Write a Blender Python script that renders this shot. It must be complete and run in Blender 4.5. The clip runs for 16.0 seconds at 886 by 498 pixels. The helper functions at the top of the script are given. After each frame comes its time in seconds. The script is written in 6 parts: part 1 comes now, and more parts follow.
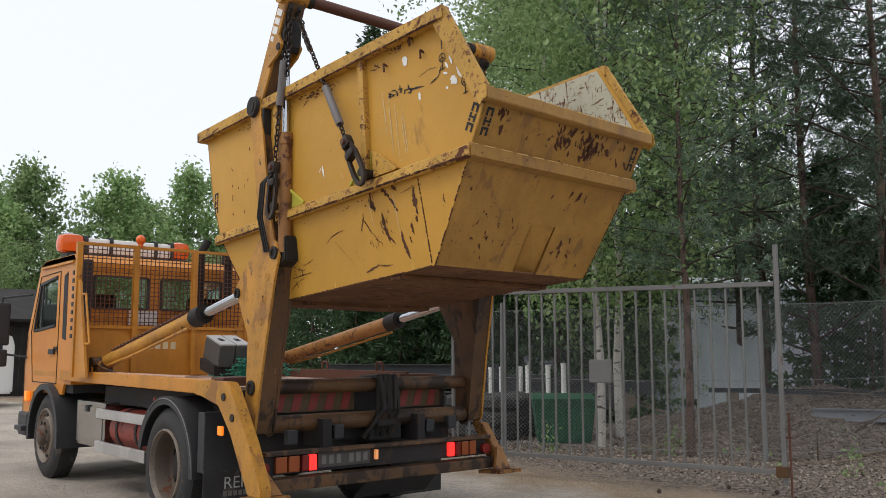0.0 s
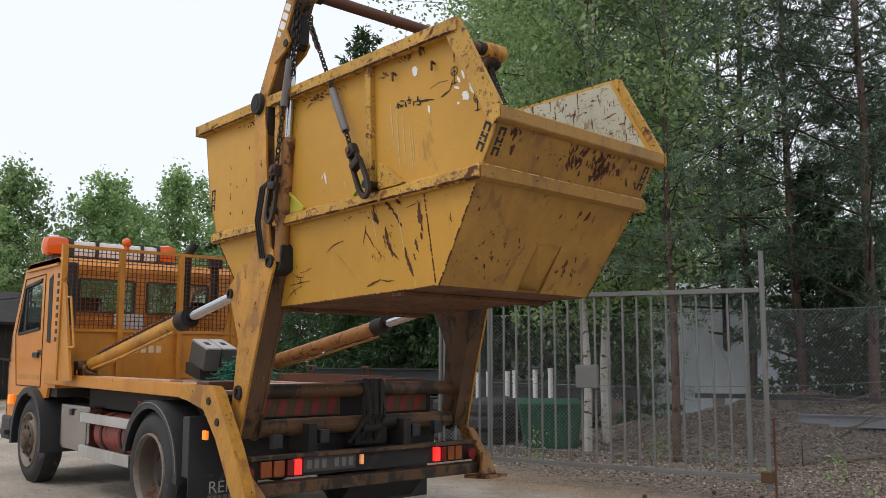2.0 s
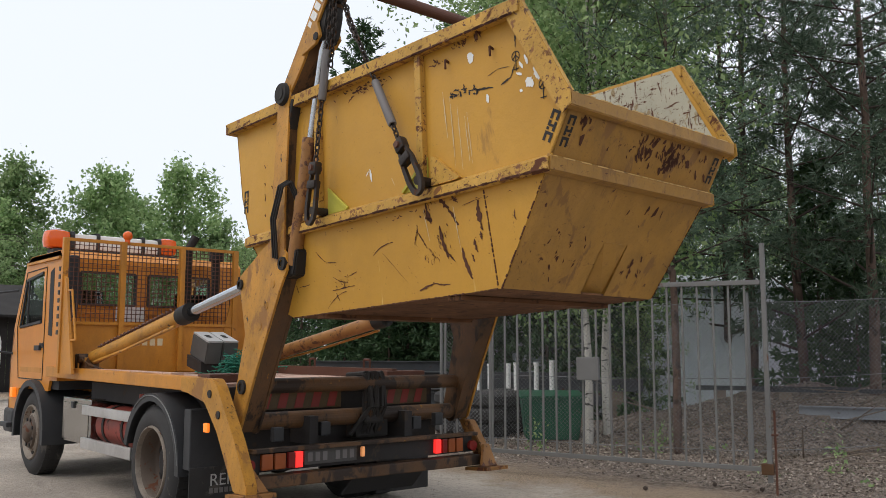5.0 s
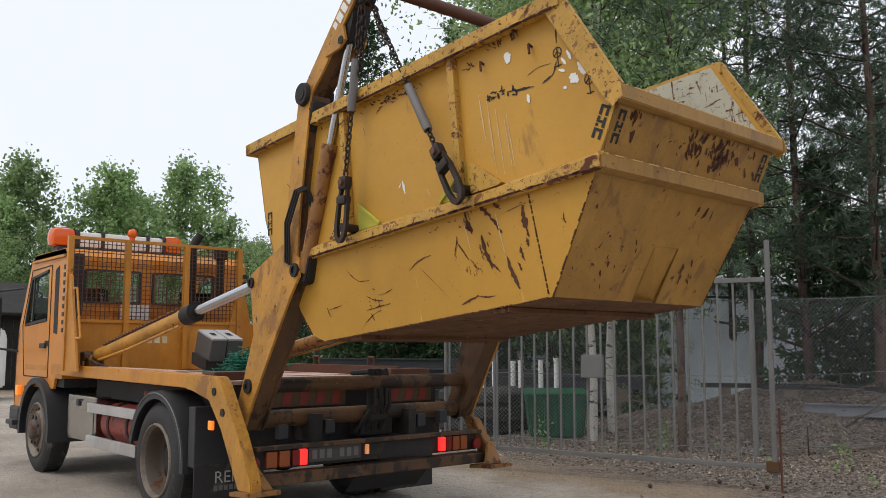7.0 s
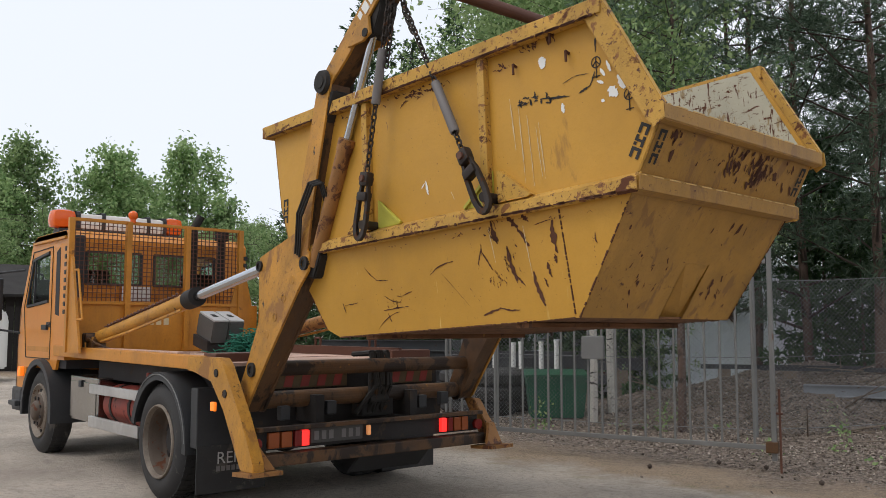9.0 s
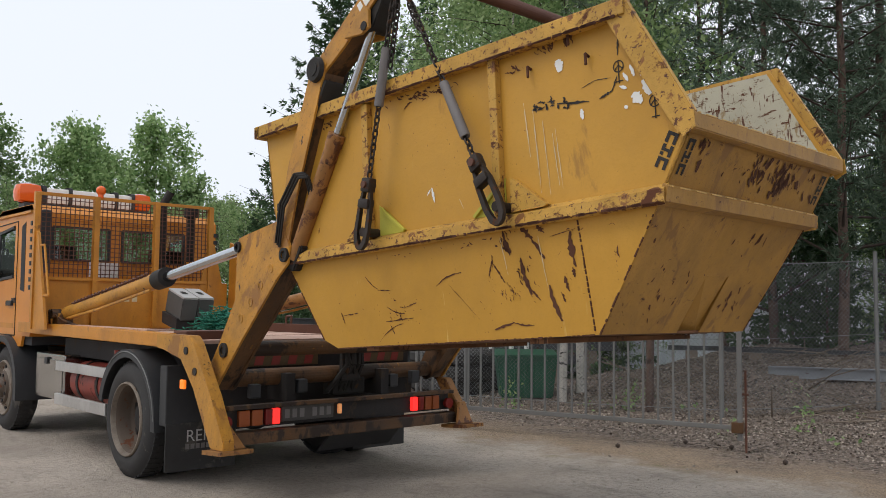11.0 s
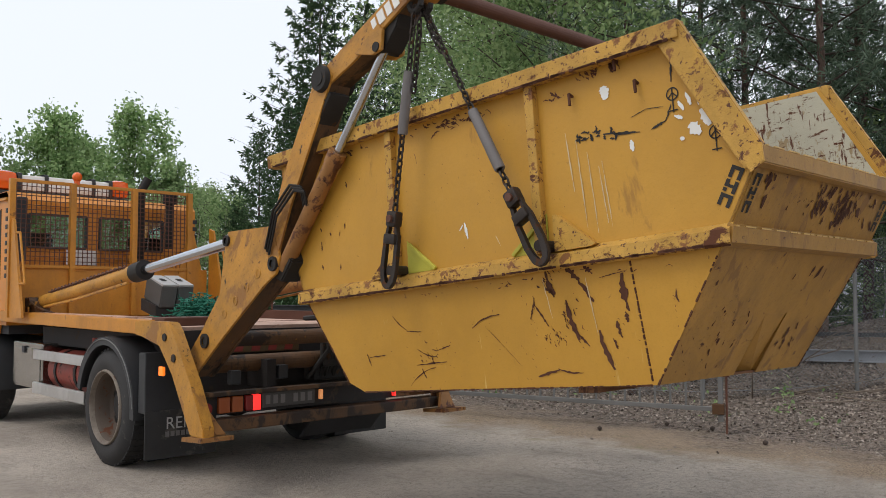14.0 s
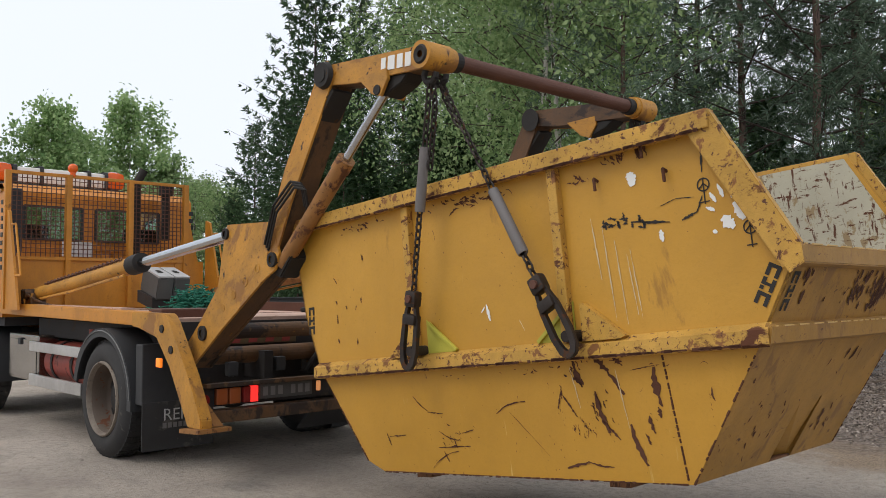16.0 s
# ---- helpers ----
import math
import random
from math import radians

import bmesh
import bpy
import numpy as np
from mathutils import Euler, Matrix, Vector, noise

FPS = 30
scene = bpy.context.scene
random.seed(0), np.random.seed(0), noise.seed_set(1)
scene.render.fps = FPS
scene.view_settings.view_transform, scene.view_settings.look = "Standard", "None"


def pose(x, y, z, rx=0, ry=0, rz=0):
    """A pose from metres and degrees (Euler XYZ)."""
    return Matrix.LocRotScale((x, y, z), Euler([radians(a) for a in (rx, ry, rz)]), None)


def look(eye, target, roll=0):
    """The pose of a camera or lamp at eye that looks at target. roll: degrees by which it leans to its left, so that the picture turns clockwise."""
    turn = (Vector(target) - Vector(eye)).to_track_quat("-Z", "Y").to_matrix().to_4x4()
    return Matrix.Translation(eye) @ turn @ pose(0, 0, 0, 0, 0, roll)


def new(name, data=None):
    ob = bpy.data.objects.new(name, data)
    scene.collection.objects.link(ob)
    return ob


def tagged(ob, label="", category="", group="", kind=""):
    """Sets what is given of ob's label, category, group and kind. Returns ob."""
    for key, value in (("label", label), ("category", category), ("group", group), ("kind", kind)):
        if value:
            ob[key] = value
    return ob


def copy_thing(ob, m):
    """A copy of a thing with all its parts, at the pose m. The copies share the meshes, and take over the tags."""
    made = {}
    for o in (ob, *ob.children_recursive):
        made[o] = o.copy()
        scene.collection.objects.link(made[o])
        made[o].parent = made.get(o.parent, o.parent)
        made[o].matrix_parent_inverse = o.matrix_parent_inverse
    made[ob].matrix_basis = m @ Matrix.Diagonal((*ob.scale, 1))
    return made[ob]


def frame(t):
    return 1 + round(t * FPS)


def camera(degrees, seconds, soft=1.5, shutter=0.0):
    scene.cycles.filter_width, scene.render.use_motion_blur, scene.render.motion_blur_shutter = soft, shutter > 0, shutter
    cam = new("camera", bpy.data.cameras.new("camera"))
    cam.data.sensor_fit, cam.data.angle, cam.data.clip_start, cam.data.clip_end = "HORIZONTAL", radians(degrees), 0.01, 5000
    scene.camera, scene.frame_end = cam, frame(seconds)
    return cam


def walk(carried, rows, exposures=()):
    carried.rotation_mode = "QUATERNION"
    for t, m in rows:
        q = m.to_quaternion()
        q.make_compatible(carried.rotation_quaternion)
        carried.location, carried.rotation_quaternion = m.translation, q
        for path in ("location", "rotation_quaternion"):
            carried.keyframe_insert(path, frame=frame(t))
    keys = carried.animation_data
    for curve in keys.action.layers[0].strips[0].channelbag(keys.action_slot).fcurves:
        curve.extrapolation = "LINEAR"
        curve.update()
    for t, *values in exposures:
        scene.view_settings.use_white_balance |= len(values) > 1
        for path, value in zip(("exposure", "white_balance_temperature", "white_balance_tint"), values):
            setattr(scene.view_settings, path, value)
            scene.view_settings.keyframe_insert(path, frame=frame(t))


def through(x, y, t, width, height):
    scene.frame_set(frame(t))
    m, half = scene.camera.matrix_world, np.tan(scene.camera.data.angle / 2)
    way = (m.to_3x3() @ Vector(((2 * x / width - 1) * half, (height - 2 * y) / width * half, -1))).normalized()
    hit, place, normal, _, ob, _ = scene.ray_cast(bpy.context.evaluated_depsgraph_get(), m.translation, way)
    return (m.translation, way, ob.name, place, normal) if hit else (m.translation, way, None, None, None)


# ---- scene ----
cam = camera(54.0, 16.0, soft=0.55)
PATH = [
    (0, (-4.269, -7.495, 1.457), (-2.989, -5.977, 1.694), 0.0),
    (0.5, (-4.282, -7.5, 1.457), (-2.997, -5.987, 1.703), 0.2),
    (1, (-4.285, -7.506, 1.459), (-2.993, -5.999, 1.706), 0.3),
    (1.5, (-4.268, -7.503, 1.462), (-2.969, -6.002, 1.709), 0.3),
    (2, (-4.259, -7.506, 1.46), (-2.96, -6.006, 1.707), 0.2),
    (2.5, (-4.267, -7.508, 1.47), (-2.966, -6.01, 1.719), 0.2),
    (3, (-4.268, -7.505, 1.46), (-2.964, -6.01, 1.716), 0.2),
    (3.5, (-4.256, -7.502, 1.462), (-2.953, -6.005, 1.707), 0.2),
    (4, (-4.256, -7.514, 1.46), (-2.956, -6.012, 1.697), 0.2),
    (6.5, (-4.245, -7.506, 1.467), (-2.948, -6.001, 1.692), -0.0),
    (7, (-4.247, -7.512, 1.463), (-2.957, -6.001, 1.687), 0.1),
    (7.5, (-4.242, -7.5, 1.461), (-2.952, -5.986, 1.669), 0.2),
    (8, (-4.256, -7.503, 1.457), (-2.964, -5.989, 1.649), 0.2),
    (8.5, (-4.253, -7.506, 1.463), (-2.962, -5.989, 1.647), 0.1),
    (9, (-4.254, -7.507, 1.464), (-2.961, -5.992, 1.646), 0.1),
    (11.5, (-4.261, -7.476, 1.462), (-2.906, -6.011, 1.588), 0.6),
    (12, (-4.256, -7.475, 1.457), (-2.897, -6.013, 1.579), 0.5),
    (12.5, (-4.253, -7.482, 1.457), (-2.887, -6.026, 1.583), 0.4),
    (13, (-4.242, -7.485, 1.449), (-2.876, -6.029, 1.577), 0.3),
    (13.5, (-4.226, -7.468, 1.449), (-2.857, -6.014, 1.567), 0.2),
    (14, (-4.222, -7.468, 1.445), (-2.845, -6.021, 1.55), 0.1),
    (14.5, (-4.212, -7.457, 1.441), (-2.831, -6.014, 1.532), 0.1),
    (15, (-4.23, -7.464, 1.442), (-2.851, -6.019, 1.533), 0.1),
    (15.5, (-4.232, -7.46, 1.444), (-2.852, -6.015, 1.535), 0.1),
    (16, (-4.231, -7.453, 1.436), (-2.846, -6.013, 1.524), 0.1),
]
walk(cam, [(t, look(eye, target, roll)) for t, eye, target, roll in PATH],
     exposures=[(0, 0.02), (4, 0.0), (8, -0.04), (12.5, -0.05), (15, 0.0), (16, 0.0)])

# ---------- light ----------
SUN_EL, SUN_AZ = 55.0, 290.0
world = bpy.data.worlds.new("overcast")
scene.world = world
world.use_nodes = True
wn, wl = world.node_tree.nodes, world.node_tree.links
sky = wn.new("ShaderNodeTexSky")
sky.sky_type, sky.sun_disc = "NISHITA", False
sky.sun_elevation, sky.sun_rotation = radians(SUN_EL), radians(SUN_AZ)
sky.air_density, sky.dust_density, sky.ozone_density = 1.0, 4.0, 1.0
cloud = wn.new("ShaderNodeMixRGB")
cloud.inputs[0].default_value = 0.88
cloud.inputs[2].default_value = (8.95, 9.4, 10.2, 1)
wl.new(sky.outputs[0], cloud.inputs[1])
wl.new(cloud.outputs[0], wn["Background"].inputs[0])
wn["Background"].inputs[1].default_value = 0.113
sun = new("sun", bpy.data.lights.new("sun", "SUN"))
sun.data.energy, sun.data.angle, sun.data.color = 1.1, radians(25), (1, 0.96, 0.9)
sa, se = radians(SUN_AZ), radians(SUN_EL)
sun.matrix_world = look((0, 0, 0), (-math.sin(sa) * math.cos(se), -math.cos(sa) * math.cos(se), -math.sin(se)))
scene.view_settings.exposure = 0.0


# ---------- materials ----------
def nodes_of(name):
    m = bpy.data.materials.new(name)
    m.use_nodes = True
    n, l = m.node_tree.nodes, m.node_tree.links
    return m, n, l, n["Principled BSDF"]


def noise_tex(n, l, coord, scale, detail=5, rough=0.55, stretch=(1, 1, 1), dist=0.0):
    mp = n.new("ShaderNodeMapping")
    mp.inputs["Scale"].default_value = stretch
    l.new(coord, mp.inputs[0])
    t = n.new("ShaderNodeTexNoise")
    t.inputs["Scale"].default_value, t.inputs["Detail"].default_value = scale, detail
    t.inputs["Roughness"].default_value, t.inputs["Distortion"].default_value = rough, dist
    l.new(mp.outputs[0], t.inputs["Vector"])
    return t.outputs[0]


def ramp(n, l, src, a, b, lo=0.0, hi=1.0):
    r = n.new("ShaderNodeMapRange")
    r.inputs[1].default_value, r.inputs[2].default_value = a, b
    r.inputs[3].default_value, r.inputs[4].default_value = lo, hi
    l.new(src, r.inputs[0])
    return r.outputs[0]


def mixed(n, l, fac, a, b):
    m = n.new("ShaderNodeMixRGB")
    for k, v in ((0, fac), (1, a), (2, b)):
        if isinstance(v, (tuple, float, int)):
            m.inputs[k].default_value = (*v, 1) if isinstance(v, tuple) else v
        else:
            l.new(v, m.inputs[k])
    return m.outputs[0]


def surface(name, base, rough=0.6, metal=0.0, vary=0.25, big=1.3, fine=14, bump=0.15, spots=(), spec=0.4, bump_scale=40, grime=0.0):
    """A worn surface: base colour varied at two scales, and stains (colour, noise scale, threshold, stretch)."""
    m, n, l, p = nodes_of(name)
    co = n.new("ShaderNodeTexCoord").outputs["Object"]
    dark = tuple(c * (1 - vary) for c in base)
    pale = tuple(min(1, c * (1 + 0.6 * vary) + 0.01) for c in base)
    col = mixed(n, l, ramp(n, l, noise_tex(n, l, co, big), 0.3, 0.7), dark, pale)
    col = mixed(n, l, ramp(n, l, noise_tex(n, l, co, fine), 0.35, 0.75, 0, 0.55), col, base)
    col = mixed(n, l, ramp(n, l, noise_tex(n, l, co, fine * 9, 4, 0.7), 0.5, 0.75, 0, 0.4), col, dark)
    if grime:
        veil = ramp(n, l, noise_tex(n, l, co, 2.3, 10, 0.75, (1, 1, 0.6), 0.3), 0.42, 0.72, 0, grime)
        col = mixed(n, l, veil, col, (0.06, 0.04, 0.028))
        col = mixed(n, l, ramp(n, l, noise_tex(n, l, co, 38, 8, 0.8), 0.56, 0.68, 0, grime), col, (0.045, 0.03, 0.022))
    rsock = None
    for colour, scale, thr, stretch in spots:
        f = ramp(n, l, noise_tex(n, l, co, scale, 7, 0.65, stretch, 0.4), thr, thr + 0.05)
        col = mixed(n, l, f, col, colour)
        rsock = f
    l.new(col, p.inputs["Base Color"])
    p.inputs["Roughness"].default_value, p.inputs["Metallic"].default_value = rough, metal
    if rsock:
        l.new(ramp(n, l, rsock, 0, 1, rough, min(1, rough + 0.3)), p.inputs["Roughness"])
    p.inputs["Specular IOR Level"].default_value = spec
    if bump:
        b = n.new("ShaderNodeBump")
        b.inputs["Strength"].default_value, b.inputs["Distance"].default_value = bump, 0.01
        l.new(noise_tex(n, l, co, bump_scale, 6, 0.7), b.inputs["Height"])
        l.new(b.outputs[0], p.inputs["Normal"])
    return m


def glow(name, colour, strength):
    m, n, l, p = nodes_of(name)
    p.inputs["Base Color"].default_value = (*colour, 1)
    p.inputs["Emission Color"].default_value = (*colour, 1)
    p.inputs["Emission Strength"].default_value = strength
    p.inputs["Roughness"].default_value = 0.25
    return m


RUST = (0.10, 0.035, 0.015)
SOOT = (0.03, 0.018, 0.012)
M_skip = surface("skip_yellow", (0.53, 0.272, 0.03), 0.5, grime=0.1, vary=0.16, big=0.9, fine=9, bump=0.35, bump_scale=5,
                 spots=(((0.36, 0.18, 0.03), 3.2, 0.63, (1, 1, 0.5)), (RUST, 26, 0.68, (1, 1, 0.45)), ((0.17, 0.07, 0.02), 9, 0.7, (1, 1, 1.8)), ((0.60, 0.40, 0.12), 5, 0.66, (1, 2.2, 0.22))))
# grimy, with the base also darkened for the shade on the skip's ends
M_skip_end = surface("skip_yellow_grimy_shaded", (0.4, 0.205, 0.036), 0.55, grime=0.45, vary=0.25, big=1.4, fine=9, bump=0.35, bump_scale=5,
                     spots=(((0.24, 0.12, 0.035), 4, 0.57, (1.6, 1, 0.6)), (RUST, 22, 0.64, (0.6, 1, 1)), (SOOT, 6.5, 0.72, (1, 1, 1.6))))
M_rim = surface("rim_yellow_rust", (0.56, 0.31, 0.05), 0.6, grime=0.3, vary=0.3, big=3, fine=18, bump=0.3,
                spots=(((0.22, 0.09, 0.025), 12, 0.57, (1, 1, 1)), (RUST, 34, 0.58, (1, 1, 1)), (RUST, 7, 0.58, (1, 0.6, 1))))
M_inside = surface("skip_inside", (0.50, 0.47, 0.36), 0.7, vary=0.2, bump=0.2,
                   spots=(((0.30, 0.22, 0.12), 14, 0.57, (3, 1, 0.6)), (RUST, 11, 0.57, (1, 3.5, 0.8)), (RUST, 16, 0.58, (1, 0.8, 3))))
M_underside = surface("skip_underside", (0.17, 0.075, 0.03), 0.9, vary=0.5, big=3, fine=20, bump=0.6, bump_scale=18,
                      spots=(((0.07, 0.03, 0.015), 8, 0.55, (1, 3, 1)), ((0.36, 0.2, 0.06), 5, 0.64, (1, 3, 1))))
M_worn = surface("worn_edge", (0.62, 0.40, 0.14), 0.6, vary=0.3, bump=0.1)
M_green = surface("lug_green", (0.46, 0.42, 0.05), 0.6, vary=0.3, bump=0.2, spots=((RUST, 12, 0.66, (1, 1, 1)),))
M_stain = surface("rust_streak", (0.095, 0.034, 0.016), 0.9, vary=0.4, bump=0.3)
M_chip = surface("paint_drip", (0.62, 0.5, 0.3), 0.6, vary=0.2, bump=0)
M_black = surface("black_stencil", (0.02, 0.017, 0.015), 0.7, vary=0.4, bump=0)
M_arm = surface("arm_yellow", (0.55, 0.255, 0.03), 0.5, grime=0.6, vary=0.22, big=2.2, fine=12, bump=0.2,
                spots=(((0.28, 0.125, 0.03), 4, 0.56, (1, 1, 0.6)), (SOOT, 11, 0.63, (1, 1, 0.7)), (RUST, 30, 0.63, (1, 1, 1)), ((0.10, 0.055, 0.02), 60, 0.66, (1, 1, 0.3))))
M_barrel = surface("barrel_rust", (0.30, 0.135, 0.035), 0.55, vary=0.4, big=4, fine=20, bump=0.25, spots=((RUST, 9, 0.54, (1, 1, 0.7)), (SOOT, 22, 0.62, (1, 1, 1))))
# dark brown with black and yellow stains, darker than the outer arm plates
M_armdark = surface("arm_dark_brown", (0.13, 0.06, 0.02), 0.6, grime=0.85, vary=0.5, big=2.5, fine=12, bump=0.2,
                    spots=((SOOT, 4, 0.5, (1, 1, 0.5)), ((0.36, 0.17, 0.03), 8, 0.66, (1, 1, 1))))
M_cab = surface("cab_orange", (0.62, 0.225, 0.018), 0.35, grime=0.15, vary=0.12, big=1.2, fine=8, bump=0.03,
                spots=(((0.36, 0.14, 0.02), 5, 0.68, (1, 1, 0.5)),))
M_body = surface("body_orange", (0.56, 0.225, 0.02), 0.45, grime=0.4, vary=0.2, big=2, fine=12, bump=0.08,
                 spots=(((0.25, 0.1, 0.02), 6, 0.65, (1, 1, 0.7)), (RUST, 18, 0.69, (1, 1, 1))))
M_grease = surface("grease_black", (0.016, 0.013, 0.011), 0.72, vary=0.4, bump=0.15, spots=(((0.07, 0.035, 0.015), 9, 0.6, (1, 1, 1)),))
M_chassis = surface("chassis_dark", (0.022, 0.018, 0.017), 0.7, vary=0.4, bump=0.2, spots=(((0.06, 0.045, 0.035), 6, 0.58, (1, 1, 1)),))
M_rubber = surface("tyre_rubber", (0.03, 0.029, 0.029), 0.8, grime=0.2, vary=0.3, bump=0.2, spots=(((0.09, 0.08, 0.07), 5, 0.6, (1, 1, 1)),))
M_plastic = surface("black_plastic", (0.03, 0.03, 0.032), 0.55, vary=0.25, bump=0.05, spots=(((0.08, 0.075, 0.07), 3, 0.62, (1, 1, 1)),))
# rusty, and darkened for the depth of the rear wheel's dish
M_rimsteel = surface("wheel_steel", (0.085, 0.058, 0.04), 0.65, 0.0, vary=0.35, bump=0.2, spots=((RUST, 8, 0.56, (1, 1, 1)),))
M_hub = surface("wheel_grey", (0.25, 0.205, 0.16), 0.55, 0.1, grime=0.8, vary=0.25, bump=0.1, spots=((RUST, 9, 0.6, (1, 1, 1)),))
M_alu = surface("aluminium", (0.62, 0.61, 0.6), 0.38, 0.85, grime=0.3, vary=0.15, bump=0.04, spots=(((0.3, 0.27, 0.24), 6, 0.66, (1, 1, 1)),))
M_steel = surface("stainless", (0.42, 0.41, 0.39), 0.16, 0.95, grime=0.4, vary=0.12, bump=0.03, spots=(((0.3, 0.27, 0.22), 5, 0.68, (1, 1, 1)),))
M_chrome = surface("chrome", (0.5, 0.51, 0.53), 0.16, 1.0, vary=0.05, bump=0)
M_red = surface("red_tank", (0.30, 0.035, 0.02), 0.5, grime=0.6, vary=0.35, bump=0.1, spots=(((0.05, 0.03, 0.025), 6, 0.58, (1, 1, 1)),))
M_deck = surface("deck_plate", (0.55, 0.36, 0.28), 0.75, grime=0.35, vary=0.25, big=2, fine=14, bump=0.2, spots=(((0.2, 0.09, 0.05), 6, 0.6, (1, 1, 1)),))
M_bar = surface("bar_rust", (0.13, 0.055, 0.035), 0.6, 0.3, vary=0.4, bump=0.2, spots=(((0.27, 0.17, 0.13), 14, 0.66, (1, 1, 1)),))
M_chain = surface("chain_steel", (0.045, 0.035, 0.03), 0.55, 0.6, vary=0.5, bump=0.2, spots=(((0.11, 0.05, 0.025), 20, 0.58, (1, 1, 1)),))
M_sleeve = surface("chain_sleeve", (0.17, 0.155, 0.15), 0.6, vary=0.3, bump=0.2)
M_sleeve_pale = surface("pale_plate", (0.45, 0.44, 0.43), 0.5, vary=0.15, bump=0.05)
M_white = surface("white_paint", (0.75, 0.74, 0.71), 0.5, vary=0.08, bump=0)
M_lampred, M_lampon = surface("lens_red", (0.2, 0.015, 0.012), 0.2, vary=0.1, bump=0), glow("lens_red_lit", (1.0, 0.035, 0.03), 0.9)
M_amber, M_ambermark = surface("lens_amber", (0.3, 0.075, 0.02), 0.2, vary=0.1, bump=0), glow("marker_amber", (1, 0.22, 0.02), 0.7)
M_orange = surface("beacon_orange", (0.75, 0.12, 0.012), 0.15, vary=0.1, bump=0)
M_dash = surface("cab_inside", (0.025, 0.025, 0.028), 0.8, bump=0)
M_refl_y, M_refl_r = surface("board_yellow", (0.13, 0.085, 0.035), 0.5, vary=0.35, bump=0, grime=0.5), surface("board_red", (0.3, 0.045, 0.035), 0.5, vary=0.35, bump=0)
# dark tone for the block sides; their brighter top is a separate part
M_concrete = surface("grey_block", (0.09, 0.088, 0.085), 0.6, vary=0.2, bump=0.2)
M_net = surface("green_net", (0.012, 0.16, 0.10), 0.7, vary=0.3, bump=0)
M_galv = surface("galvanised", (0.18, 0.178, 0.172), 0.6, 0.2, vary=0.2, bump=0.1, spots=(((0.13, 0.075, 0.045), 9, 0.64, (1, 1, 0.4)),))
M_wire = surface("fence_wire", (0.24, 0.245, 0.25), 0.5, 0.4, vary=0.2, bump=0)
M_bin = surface("bin_green", (0.013, 0.1, 0.05), 0.45, vary=0.25, bump=0.05, spots=(((0.06, 0.09, 0.05), 5, 0.64, (1, 1, 1)),))
M_shed = surface("shed_dark", (0.022, 0.018, 0.016), 0.85, vary=0.35, bump=0.2)
M_sheet = surface("pale_sheet", (0.78, 0.81, 0.85), 0.35, vary=0.12, big=0.5, bump=0.1)
M_beam = surface("grey_steel_beam", (0.07, 0.072, 0.075), 0.6, 0.3, vary=0.3, bump=0.1, spots=((RUST, 5, 0.66, (1, 1, 1)),))
M_wood = surface("weathered_wood", (0.20, 0.155, 0.12), 0.85, vary=0.35, bump=0.2)


def glass(name, tint, rough=0.02):
    m, n, l, p = nodes_of(name)
    p.inputs["Base Color"].default_value = (*tint, 1)
    p.inputs["Roughness"].default_value, p.inputs["Transmission Weight"].default_value = rough, 1.0
    p.inputs["IOR"].default_value = 1.45
    return m


M_glass = glass("window_glass", (0.75, 0.85, 0.8))


# ---------- mesh helpers ----------
def V(*a):
    return Vector(a)


def part(name, bm, material, parent=None, label="", smooth=False):
    me = bpy.data.meshes.new(name)
    bmesh.ops.recalc_face_normals(bm, faces=bm.faces)
    bm.to_mesh(me)
    bm.free()
    me.materials.append(material)
    if smooth:
        for p in me.polygons:
            p.use_smooth = True
        me.set_sharp_from_angle(angle=radians(40))
    ob = new(name, me)
    ob.parent = parent
    return tagged(ob, label)


def thing(name, label, category, group="", kind=""):
    ob = new(name)
    ob.empty_display_size = 0.1
    return tagged(ob, label, category, group, kind)


def box(bm, lo, hi, bevel=0.0, m=None):
    c = [(a + b) / 2 for a, b in zip(lo, hi)]
    s = [max(abs(b - a), 1e-4) for a, b in zip(lo, hi)]
    r = bmesh.ops.create_cube(bm, size=1, matrix=(m or Matrix()) @ Matrix.Translation(c) @ Matrix.Diagonal((*s, 1)))
    if bevel:
        e = {e for v in r["verts"] for e in v.link_edges}
        bmesh.ops.bevel(bm, geom=list(e), offset=bevel, segments=2, affect="EDGES", profile=0.6)
    return bm


def rod(bm, p0, p1, r, seg=14, r1=None, cap=True):
    p0, p1 = Vector(p0), Vector(p1)
    d = p1 - p0
    m = Matrix.Translation((p0 + p1) / 2) @ d.to_track_quat("Z", "Y").to_matrix().to_4x4()
    bmesh.ops.create_cone(bm, cap_ends=cap, segments=seg, radius1=r, radius2=r if r1 is None else r1, depth=d.length, matrix=m)
    return bm


def beam(bm, p0, p1, w, h, up=(0, 0, 1), bevel=0.0):
    """A bar of section w (sideways) by h (along up) from p0 to p1."""
    p0, p1, up = Vector(p0), Vector(p1), Vector(up)
    d = (p1 - p0).normalized()
    side = d.cross(up).normalized()
    up = side.cross(d)
    m = Matrix((side, up, d)).transposed().to_4x4()
    m.translation = (p0 + p1) / 2
    ln = (p1 - p0).length
    return box(bm, (-w / 2, -h / 2, -ln / 2), (w / 2, h / 2, ln / 2), bevel, m)


